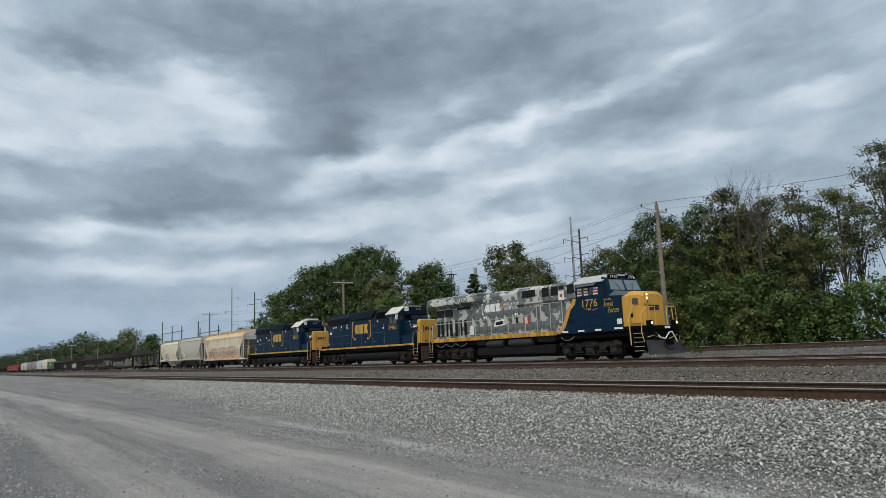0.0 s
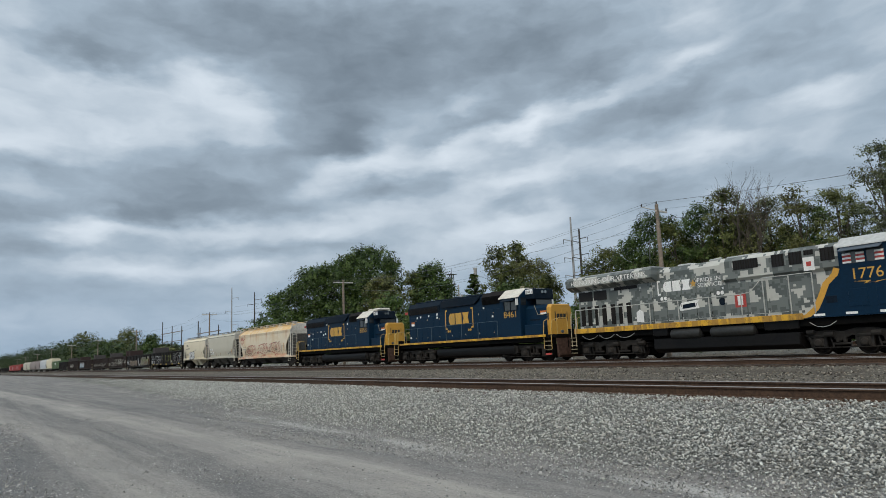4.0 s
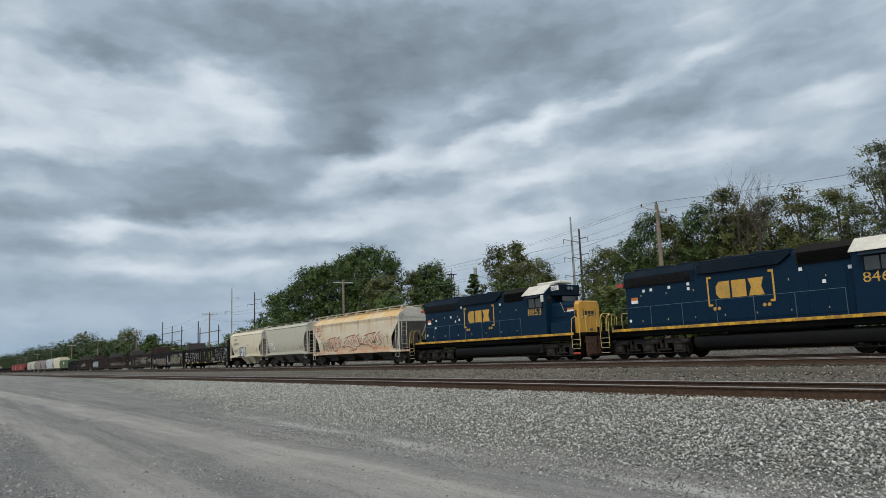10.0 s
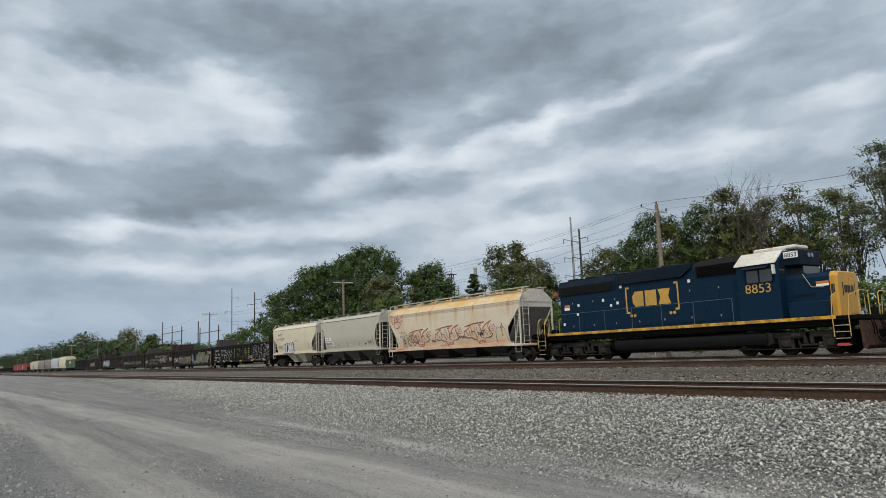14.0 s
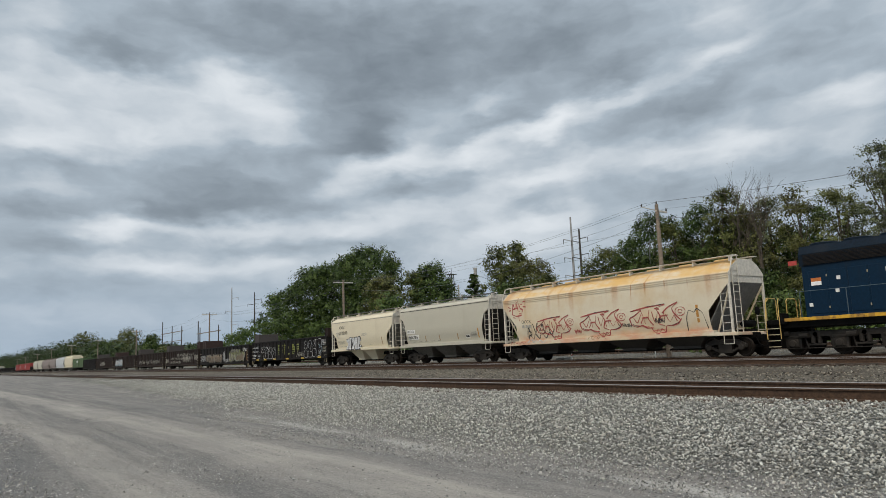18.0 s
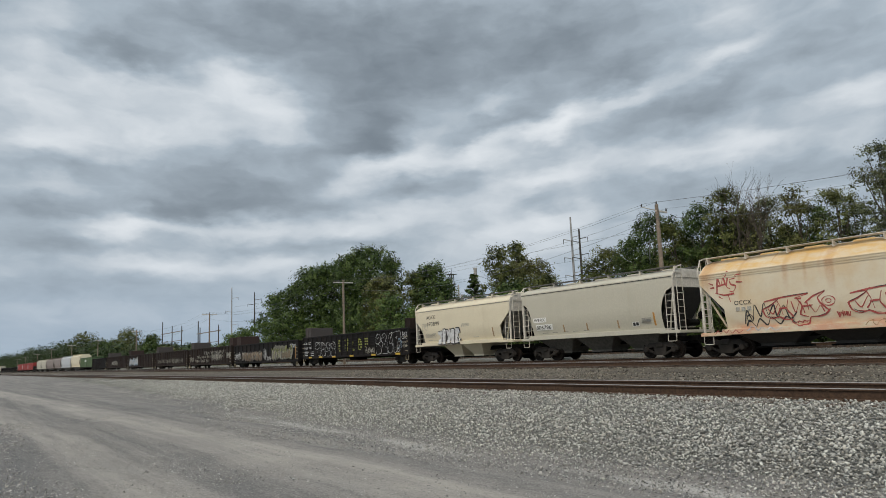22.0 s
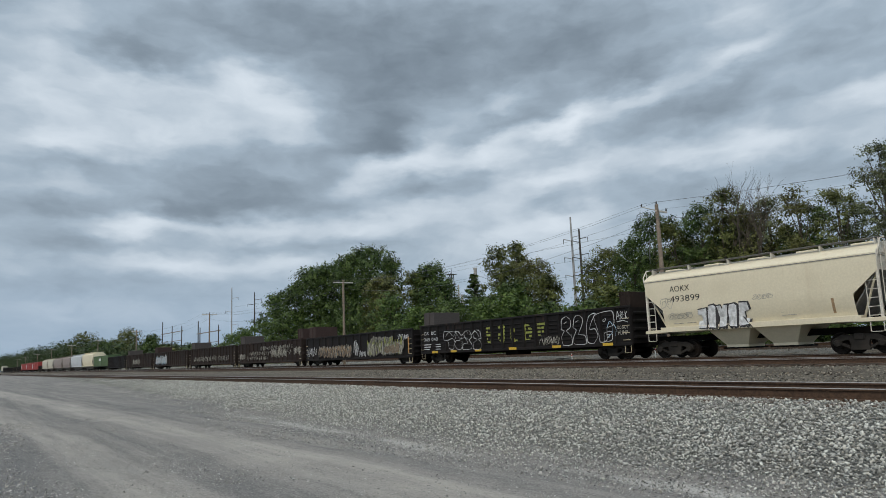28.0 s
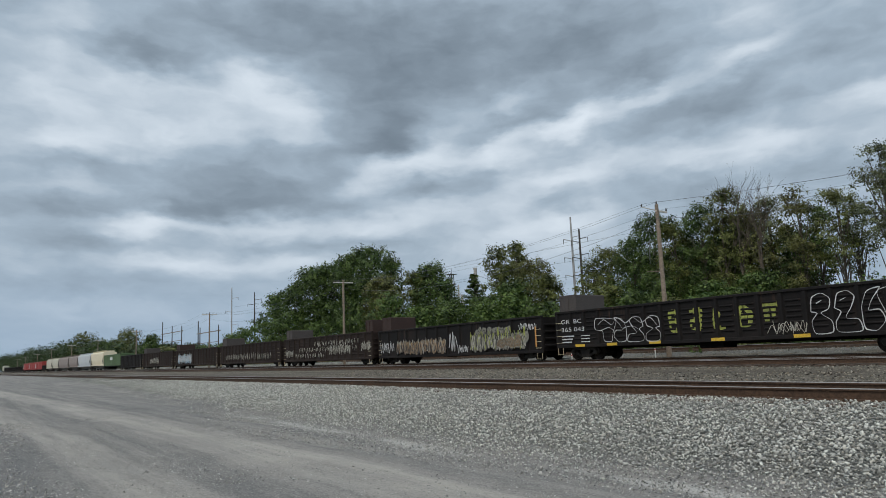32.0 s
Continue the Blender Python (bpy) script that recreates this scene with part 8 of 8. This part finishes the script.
def conifer(x, y, top, width, seed):
    rng = np.random.default_rng(seed)
    z0 = ground_z(y) - 0.05
    h = top - z0
    e = tagged(new("conifer_tree"), "dark green pointed conifer among the trees", "tree", group="trees beside the yard")
    e.matrix_basis = pose(x, y, z0)
    m = M()
    tapered(m, [(0, 0, 0), (0, 0, h * 0.5), (0, 0, h * 0.98)], 0.2, 0.02, 8)
    pts, out = [], []
    for i in range(60):
        z = h * (0.12 + 0.86 * i / 60)
        r = width * 0.5 * (1.05 - z / h) * rng.uniform(0.8, 1.25) + 0.1
        a = i * 2.4
        tapered(m, [(0, 0, z), (r * math.cos(a), r * math.sin(a), z + 0.12 * r)], 0.04, 0.01, 4)
        k = 150
        t = rng.random(k) ** 0.6
        p = np.stack([t * r * math.cos(a), t * r * math.sin(a), z + 0.12 * r * t], 1) + rng.normal(size=(k, 3)) * np.array([0.16, 0.16, 0.14]) * (0.4 + r * 0.35)
        pts.append(p)
        out.append(np.tile([[math.cos(a) * 0.4, math.sin(a) * 0.4, 0.5]], (k, 1)))
    part("trunk", m, BARK, e)
    part("crown", leaf_mesh("crown", np.concatenate(pts), np.concatenate(out), 0.22, LEAF_DARK, seed), LEAF_DARK, e)


def bare_tree(x, y, top, seed):
    rng = random.Random(seed)
    z0 = ground_z(y) - 0.05
    e = tagged(new("bare_tree"), "leafless grey tree with thin upright twigs", "tree", group="trees beside the yard")
    e.matrix_basis = pose(x, y, z0)
    h = top - z0
    m = M()
    tapered(m, [(0, 0, 0), (0.1, 0, h * 0.3), (0.0, 0.1, h * 0.55)], 0.16, 0.09, 7)

    def grow(p, d, length, r, depth):
        q = p + d * length
        tapered(m, [p, p.lerp(q, 0.5) + Vector((rng.uniform(-0.06, 0.06), rng.uniform(-0.06, 0.06), 0)), q], r, r * 0.6, 4)
        if depth:
            for _ in range(2 if depth < 3 else 3):
                nd = (d + Vector((rng.uniform(-0.55, 0.55), rng.uniform(-0.55, 0.55), rng.uniform(0.0, 0.35)))).normalized()
                grow(p.lerp(q, rng.uniform(0.55, 1.0)), nd, length * rng.uniform(0.6, 0.85), r * 0.6, depth - 1)
    for k in range(5):
        grow(Vector((0, 0.05, h * (0.38 + 0.04 * k))), Vector((rng.uniform(-0.25, 0.25), rng.uniform(-0.25, 0.25), 1)).normalized(), h * 0.20, 0.045, 4)
    part("trunk", m, BARK, e, "bare grey branches")


def plant_trees():
    kinds = [(LEAF_OLIVE, "tall olive-green leafy tree at the edge of the yard"), (LEAF_DARK, "dark green leafy tree at the edge of the yard"),
             (LEAF_RUSTY, "leafy tree with leaves turning brown"), (LEAF_GREY, "thin grey-green leafy tree"), (LEAF_FRESH, "fresh green leafy tree at the edge of the yard")]

    def leaves_for(w, tall, size, cover):
        return int(cover * math.pi * w * tall / (0.45 * size * size))
    # mixed wood behind the far track: x, y, top, width, kind
    rows = [(-55.7, 60, 10.6, 3.4, 0), (-52.9, 60, 11.8, 4.5, 0), (-48.1, 58, 12.0, 3.6, 1), (-45.3, 58, 13.8, 4.5, 1), (-42.2, 57, 12.6, 3.4, 0), (-39.0, 57, 13.6, 3.7, 1),
            (-35.9, 56, 14.2, 3.4, 0), (-34.5, 57, 12.2, 3.4, 2), (-33.2, 58, 13.2, 3.2, 3), (-29.0, 55, 12.9, 2.8, 2), (-28.0, 56, 11.2, 2.5, 1), (-25.3, 54, 11.8, 2.9, 0),
            (-24.6, 55, 10.6, 1.9, 3), (-21.2, 52, 13.9, 3.0, 3), (-19.6, 52, 13.2, 3.1, 3), (-18.2, 52, 11.4, 3.6, 0)]
    for i, (x, y, z, w, k) in enumerate(rows):
        size = 0.0022 * math.hypot(x, y)
        low = 0.12 if x < -28.5 else 0.50
        tree(x, y, z, w * 1.42, kinds[k][0], 100 + i, kinds[k][1], leaves_for(w * 1.42, (z - 0.2) * (1 - low), size, 1.15), size, low, 50, 0.62 if x < -30 else 0.92)
    # a second rank that fills the wood
    for i, (x, y, z, w, k) in enumerate([(-37.3, 60, 11.2, 5.1, 0), (-31.4, 59, 9.8, 4.3, 1), (-40.6, 61, 10.9, 4.9, 1), (-50.5, 63, 10.2, 5.0, 1), (-44.0, 62, 11.2, 5.0, 2)]):
        size = 0.0032 * math.hypot(x, y)
        tree(x, y, z, w * 1.3, kinds[k][0], 130 + i, kinds[k][1], leaves_for(w * 1.3, z * 0.9, size, 1.5), size, 0.10, 40, 0.1)
    bare_tree(-34.2, 55, 14.6, 5)
    bare_tree(-32.6, 55.5, 14.3, 9)
    rows = [(-37.5, 49, 4.6, 5.0, 1), (-33.4, 50, 5.6, 5.4, 2), (-30.3, 51, 6.0, 5.6, 0), (-26.7, 48, 4.0, 4.4, 0), (-24.4, 48.5, 3.6, 4.4, 0), (-21.8, 49, 4.4, 5.6, 2),
            (-18.4, 49, 4.2, 5.0, 2), (-43.5, 52, 5.8, 5.6, 0), (-48.7, 54, 6.8, 5.6, 1), (-29.0, 47, 3.0, 3.8, 1), (-40.4, 53, 6.6, 5.0, 0), (-14.5, 49, 4.4, 5.0, 0)]
    for i, (x, y, z, w, k) in enumerate(rows):
        lf = (LEAF_DARK, LEAF_OLIVE, LEAF_FRESH)[k]
        tree(x, y, z, w, lf, 200 + i, ("dark green bushy shrub at the track edge", "olive bushy shrub at the track edge", "fresh green bushy shrub at the track edge")[k], 5200, 0.20, 0.08, 24, 0.15, "shrub")
    # high dark wood further along
    rows = [(-145.0, 57, 14.8, 5.5, 4), (-138.0, 58, 16.2, 7.2, 1), (-132.7, 60, 19.3, 10.8, 1), (-128.9, 63, 19.7, 9.3, 1), (-118.0, 61, 19.9, 7.5, 1), (-112.6, 62, 20.8, 10.0, 1),
            (-101.2, 60, 17.0, 4.2, 1), (-95.4, 55, 13.1, 6.2, 2), (-95.0, 61, 14.0, 5.6, 0), (-92.6, 62, 15.0, 6.7, 1), (-85.6, 60, 11.3, 3.9, 1),
            (-71.0, 59, 14.4, 3.9, 0), (-66.4, 58, 14.1, 2.4, 0), (-63.9, 58, 11.7, 4.9, 2), (-60.2, 57, 9.3, 3.3, 0), (-63.1, 54, 8.8, 5.4, 1), (-70.5, 55, 7.8, 4.3, 1), (-78.1, 56, 8.2, 4.7, 1)]
    for i, (x, y, z, w, k) in enumerate(rows):
        size = 0.0023 * math.hypot(x, y)
        tree(x, y, z, w * (1.14 if w > 5 else 1.35), kinds[k][0], 300 + i, kinds[k][1], leaves_for(w * 1.25, z * 0.92, size, 1.25), size, 0.08, 52, 0.15)
    rows = [(-90, 53, 9.8, 8.6, 2), (-79, 51, 7.2, 6.8, 2), (-72, 51, 6.4, 6.2, 0), (-63.0, 50, 6.0, 5.4, 2), (-58.6, 50, 6.8, 6.2, 2), (-53.6, 50, 5.4, 5.4, 0), (-49.7, 50, 4.8, 4.6, 2),
            (-101, 52, 7.2, 8.2, 0), (-113, 52, 7.0, 8.8, 0), (-129, 52, 8.4, 8.2, 0), (-141, 52, 9.4, 7.6, 2), (-149, 52, 8.0, 8.6, 2), (-157, 52, 7.0, 7.0, 2), (-46.4, 50, 4.8, 4.2, 0), (-85, 50, 5.5, 7.0, 0)]
    for i, (x, y, z, w, k) in enumerate(rows):
        lf = (LEAF_DARK, LEAF_OLIVE, LEAF_FRESH)[k]
        tree(x, y, z, w, lf, 400 + i, ("dark green bushy shrub at the track edge", "olive bushy shrub at the track edge", "fresh green bushy shrub at the track edge")[k], 3800, 0.29, 0.06, 24, 0.1, "shrub")
    conifer(-75.6, 58, 11.5, 7.4, 7)
    conifer(-49.5, 56, 7.6, 2.6, 8)
    rows = [(-509, 70, 23.8, 19.5, 1), (-368, 70, 18.6, 17, 1), (-318, 70, 13.2, 9.5, 0), (-443, 70, 16.2, 14.0, 0), (-395, 70, 15.0, 14.0, 0), (-290, 70, 7.6, 12.5, 2), (-245, 72, 6.6, 12.0, 0), (-228, 72, 6.2, 9.0, 0)]
    for i, (x, y, z, w, k) in enumerate(rows):
        tree(x, y, z, w, (LEAF_DARK, LEAF_OLIVE, LEAF_RUSTY)[k] if k else LEAF_DARK, 500 + i, "distant leafy tree beyond the yard", 6000, 0.50, 0.06, 34, 0.04)
    # far wood that climbs a low hill
    rng = np.random.default_rng(77)
    pts, out = [], []
    edge = [(-1480, 29.5), (-1020, 24), (-820, 25.5), (-640, 23), (-545, 22), (-505, 20), (-450, 15), (-420, 13), (-380, 12), (-345, 11), (-318, 9.5), (-285, 6.5), (-250, 5.0)]
    ex, ez = [a for a, _ in edge], [b for _, b in edge]
    for _ in range(620):
        x = -255 - 1300 * rng.random() ** 1.7
        top = float(np.interp(x, ex, ez)) * rng.uniform(0.65, 1.05)
        r = top * rng.uniform(0.16, 0.34) + 1.0
        y = 70 + rng.uniform(-8, 30)
        for zc in (top - r, (top - r) * 0.45):
            k = 95
            d = rng.normal(size=(k, 3))
            d /= np.linalg.norm(d, axis=1)[:, None]
            pts.append(np.array([x, y, max(zc, 0.5)]) + d * r * rng.uniform(0.6, 1.1, (k, 1)))
            out.append(d)
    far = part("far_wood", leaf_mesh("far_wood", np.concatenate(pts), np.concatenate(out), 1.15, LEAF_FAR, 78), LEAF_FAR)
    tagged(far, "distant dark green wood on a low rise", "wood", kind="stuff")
    # weeds on the far bank
    for i, (x, y) in enumerate(((-28.6, 39.5), (-27.9, 39.3), (-23.6, 42.8), (-22.7, 43.0), (-20.5, 43.2), (-26.2, 43.2), (-31.5, 43.4), (-17.5, 43.3))):
        r = np.random.default_rng(600 + i)
        k = 60
        p = np.stack([r.normal(0, 0.10, k), r.normal(0, 0.10, k), r.uniform(0.02, 0.75, k)], 1)
        w = tagged(new("weed"), "tall pale green weed on the gravel bank", "weed", group="weeds on the bank")
        w.matrix_basis = pose(x, y, ground_z(y))
        st = M()
        for q in range(5):
            st.rod((0, 0, -0.03), (r.uniform(-0.15, 0.15), r.uniform(-0.15, 0.15), r.uniform(0.4, 0.8)), 0.008, 4)
        part("stem", st, LEAF_FRESH, w)
        part("leaves", leaf_mesh("leaves", p, r.normal(size=(k, 3)), 0.12, LEAF_FRESH, 600 + i), LEAF_FRESH, w)


# ---------------------------------------------------------------- poles, wires, far structures
POLE_WOOD = plain("weathered_pole_wood", (0.20, 0.16, 0.125), 0.9, 0, 0.3, 7, (0.10, 0.08, 0.062), 0.5, 0.01)
POLE_DARK = plain("dark_pole_steel", (0.05, 0.045, 0.042), 0.7, 0.2, 0.3)
POLE_GREY = plain("galvanised_pole", (0.30, 0.30, 0.30), 0.6, 0.3, 0.2)
POLE_PALE = plain("bleached_crossarm", (0.46, 0.44, 0.40), 0.8, 0, 0.2, 8, (0.30, 0.28, 0.25), 0.4)
WIRE = plain("dark_wire", (0.15, 0.16, 0.17), 0.6, 0.3, 0.1)
CONCRETE = plain("grey_concrete", (0.32, 0.31, 0.29), 0.85, 0, 0.2, 8, (0.18, 0.17, 0.16), 0.4)
POLE_Y = 36.9
LINE = [(64, 9.6), (17.5, 9.6), (-28.4, 9.7), (-73.0, 9.6), (-124.8, 9.4), (-184.5, 9.4), (-239.7, 9.2), (-297.2, 9.6), (-362.7, 9.8), (-425.3, 9.0), (-497, 9.0), (-558, 8.8)]


def line_pole(x, top, long_arm):
    e = tagged(new("utility_pole"), "weathered wooden utility pole with crossarm", "utility pole", group="utility poles along the yard")
    z0 = ground_z(POLE_Y) - 0.3
    part("pole", M().lathe([(0.17, 0.0), (0.15, (top - z0) * 0.4), (0.115, top - z0 - 0.02), (0.08, top - z0)], (x, POLE_Y, z0), "z", 12), POLE_WOOD, e, "", 40)
    arm = M()
    if long_arm:
        arm.box(x - 0.06, x + 0.06, POLE_Y - 1.25, POLE_Y + 1.25, top - 0.32, top - 0.20, 0.01)
        tips = (-1.15, -0.6, 0.6, 1.15)
    else:
        arm.rod((x, POLE_Y, top - 0.42), (x - 0.3, POLE_Y - 1.1, top - 0.22), 0.035, 6)
        arm.box(x - 0.05, x + 0.05, POLE_Y - 0.15, POLE_Y + 1.0, top - 0.50, top - 0.38, 0.01)
        tips = (-1.1, 0.95)
    a = part("crossarm", arm, POLE_PALE, e, "pale crossarm")
    im = M().lathe([(0.03, 0.0), (0.06, 0.04), (0.035, 0.09), (0.055, 0.12), (0.03, 0.19)], (0, 0, 0), "z", 8).mesh("insulator", POLE_DARK)
    for t in tips:
        shared("insulator", im, a, pose(x - (0.3 if not long_arm and t < 0 else 0), POLE_Y + t, top - 0.22 if t < 0 else top - (0.20 if long_arm else 0.38)))
    shared("insulator", im, a, pose(x, POLE_Y, top))
    if not long_arm:
        part("step_bracket", M().rod((x, POLE_Y, 5.35), (x - 0.75, POLE_Y - 0.5, 5.40), 0.03, 5), POLE_WOOD, e)
        part("ground_wire", M().rod((x - 0.55, POLE_Y - 0.3, 7.4), (x - 0.6, POLE_Y - 0.35, 5.9), 0.02, 4), WIRE, e)


def wire_run(dy, dz, name="overhead_wire", sag=1.25, r=0.008):
    m = M()
    pts = []
    for (xa, za), (xb, zb) in zip(LINE, LINE[1:]):
        for k in range(8):
            t = k / 8
            pts.append((xa + (xb - xa) * t, POLE_Y + dy, za + (zb - za) * t + dz - sag * 4 * t * (1 - t)))
    pts.append((LINE[-1][0], POLE_Y + dy, LINE[-1][1] + dz))
    m.pipe(pts, r, 4)
    tagged(part(name, m, WIRE), "thin dark overhead wire between wooden poles", "wire", group="overhead wires")


def tall_pole(x, y, top, mat, arms, label, reach=1.7):
    e = tagged(new("transmission_pole"), label, "transmission pole", group="transmission poles")
    z0 = ground_z(y) - 0.3
    part("pole", M().lathe([(0.28, 0.0), (0.13, top - z0)], (x, y, z0), "z", 10), mat, e, "", 40)
    am = M().rod((0, 0, 0), (-0.55, -reach * 0.75, 0.30), 0.075, 5, 0.05).mesh("arm", mat)
    bm_ = M().rod((0, 0, 0), (0.55, reach * 0.75, 0.30), 0.075, 5, 0.05).mesh("arm", mat)
    for k, dz in enumerate(arms):
        a = shared("arm", am if k % 2 else bm_, e, pose(x, y, top - dz))
        s = 1 if k % 2 == 0 else -1
        part("insulator", M().rod((s * 0.55, s * reach * 0.75, 0.3), (s * 0.55, s * reach * 0.75, -0.5), 0.05, 5), POLE_DARK, a)


def h_frame(xs, y, tops, label):
    e = tagged(new("transmission_tower"), label, "transmission pole", group="transmission poles")
    z0 = ground_z(y) - 0.3
    for x, t in zip(xs, tops):
        part("pole", M().lathe([(0.26, 0.0), (0.18, t - z0)], (x, y, z0), "z", 8), POLE_DARK, e)
    part("crossbeam", M().box(min(xs) - 2, max(xs) + 2, y - 0.12, y + 0.12, min(tops) - 2.3, min(tops) - 2.0), POLE_WOOD, e)
    part("crossbeam", M().box(min(xs) - 0.5, max(xs) + 0.5, y - 0.12, y + 0.12, min(tops) - 6.2, min(tops) - 6.0), POLE_WOOD, e)


def build_poles():
    for i, (x, z) in enumerate(LINE):
        line_pole(x, z, i > 2)
    wire_run(0.0, 0.15)
    wire_run(-1.1, -0.05)
    wire_run(0.95, -0.2)
    wire_run(-0.12, -0.95, "overhead_cable", 1.8, 0.011)
    tall_pole(-78.3, 80, 21.5, POLE_GREY, (3.3, 3.9, 6.2, 6.8, 9.0, 9.6), "pale tall transmission pole with angled arms")
    tall_pole(-77.0, 80.4, 19.4, POLE_DARK, (1.6, 2.2, 4.2, 4.8, 7.0, 7.6), "dark tall transmission pole with angled arms")
    tall_pole(-214, 70, 23.6, POLE_GREY, (3.4, 7.6, 11.6), "pale tall transmission pole with short arms", 2.4)
    tall_pole(-194, 70, 20.2, POLE_DARK, (2.2, 3.6, 6.0, 8.6), "dark tall transmission pole with short arms", 2.4)
    h_frame((-343.5, -326, -310), 80, (20.4, 17.8, 17.0), "distant three-legged wooden transmission frame")
    h_frame((-285.5, -283, -259.3), 80, (17.4, 14.8, 14.6), "distant wooden transmission frame")
    m = M()
    for dz, dy in ((3.6, 0.8), (6.5, 0.8), (9.2, 0.8)):
        pts = []
        for k in range(13):
            t = k / 12
            pts.append((60 + (-214 - 60) * t, 80.6 - 10 * t, (18.6 - dz * 0.9) * (1 - t) + t * (18.2 - dz * 0.8) + 2.2 - 5.5 * t * (1 - t)))
        m = M().pipe(pts, 0.018, 4)
        tagged(part("transmission_wire", m, WIRE), "dark sagging transmission wire", "wire", group="overhead wires")


def build_far_structures():
    # process tower and stack above the trees
    e = tagged(new("process_tower"), "distant grey industrial tower with platforms", "tower")
    x, y, top = -223.0, 160.0, 34.0
    for dx in (-0.9, 0.9):
        for dy in (-0.9, 0.9):
            part("leg", M().rod((x + dx, y + dy, 0), (x + dx * 0.7, y + dy * 0.7, top - 2.5), 0.16, 5), POLE_DARK, e)
    for k in range(12):
        z = top - 26 + 2 * k
        part("brace", M().rod((x - 0.85, y - 0.85, z), (x + 0.85, y - 0.85, z + 2), 0.09, 4).rod((x + 0.85, y - 0.85, z), (x - 0.85, y - 0.85, z + 2), 0.09, 4), POLE_DARK, e)
    part("riser", M().lathe([(0.35, 0.0), (0.35, top - 3)], (x, y, 0), "z", 8), CONCRETE, e)
    part("tip", M().rod((x, y, top - 3), (x, y, top), 0.12, 5), POLE_DARK, e)
    for z, r in ((top - 2.6, 1.6), (top - 6.5, 1.5)):
        p = part("platform", M().box(x - r, x + r, y - r, y + r, z, z + 0.2), POLE_DARK, e)
        part("railing", M().box(x - r, x + r, y - r - 0.05, y - r + 0.05, z + 1.0, z + 1.15), POLE_DARK, p)
    part("side_pipe", M().rod((x + 4.4, y, 0), (x + 4.4, y, top - 7), 0.3, 6).rod((x + 6.5, y, 0), (x + 6.5, y, top - 11), 0.5, 6).rod((x + 1, y, top - 8), (x + 8.5, y, top - 14), 0.15, 5), CONCRETE, e)
    s = tagged(new("smokestack"), "slender pale concrete stack behind the trees", "chimney")
    part("shaft", M().lathe([(0.80, 0.0), (0.62, 32.2), (0.5, 32.2)], (-207.5, 160, 0), "z", 14), CONCRETE, s, "", 40)
    part("rim", M().lathe([(0.62, 0.0), (0.70, 0.05), (0.70, 0.6), (0.62, 0.65)], (-207.5, 160, 31.6), "z", 14), CONCRETE, s)
    # small lineside things behind the train
    b = tagged(new("relay_box"), "low grey concrete box on the gravel", "utility box")
    part("box", M().box(-37.5, -36.7, 35.9, 36.6, -0.38, 0.05, 0.03), CONCRETE, b)
    part("lid", M().box(-37.55, -36.65, 35.85, 36.65, 0.05, 0.11, 0.02), CONCRETE, b)
    for x, h in ((-36.2, 0.35), (-28.9, 0.55)):
        p = tagged(new("marker_post"), "short white marker post on the gravel", "post", group="marker posts")
        part("post", M().lathe([(0.04, 0.0), (0.04, h + 0.33), (0.02, h + 0.36)], (x, 36.2, -0.37), "z", 8), WHITE, p)
        part("cap", M().lathe([(0.045, 0.0), (0.045, 0.08)], (x, 36.2, h - 0.15), "z", 8), RED_PAINT, p)


plant_trees()
build_poles()
build_far_structures()


# ---------------------------------------------------------------- movement
SPEED, SLOWING = 3.8944, -0.00025


def rolled(t):
    """Metres that the train has rolled by t seconds."""
    return SPEED * t + SLOWING * t * t


def motions():
    times = [i * 2.0 for i in range(17)]
    for thing, s in TRAIN:
        walk(thing, [(t, pose(s + rolled(t), TRAIN_Y, 0)) for t in times])
    steps = [i * 0.16 for i in range(201)]
    for wheel, x, z, r in WHEELS:
        walk(wheel, [(t, pose(x, 0, z, 0, math.degrees(rolled(t) / r), 0)) for t in steps])
    turn = Vector((-0.256023, 0.173587, -0.950957))
    walk(sky_dome, [(t, Matrix.Rotation(radians(4.1956 * t / 32), 4, turn)) for t in times])


motions()
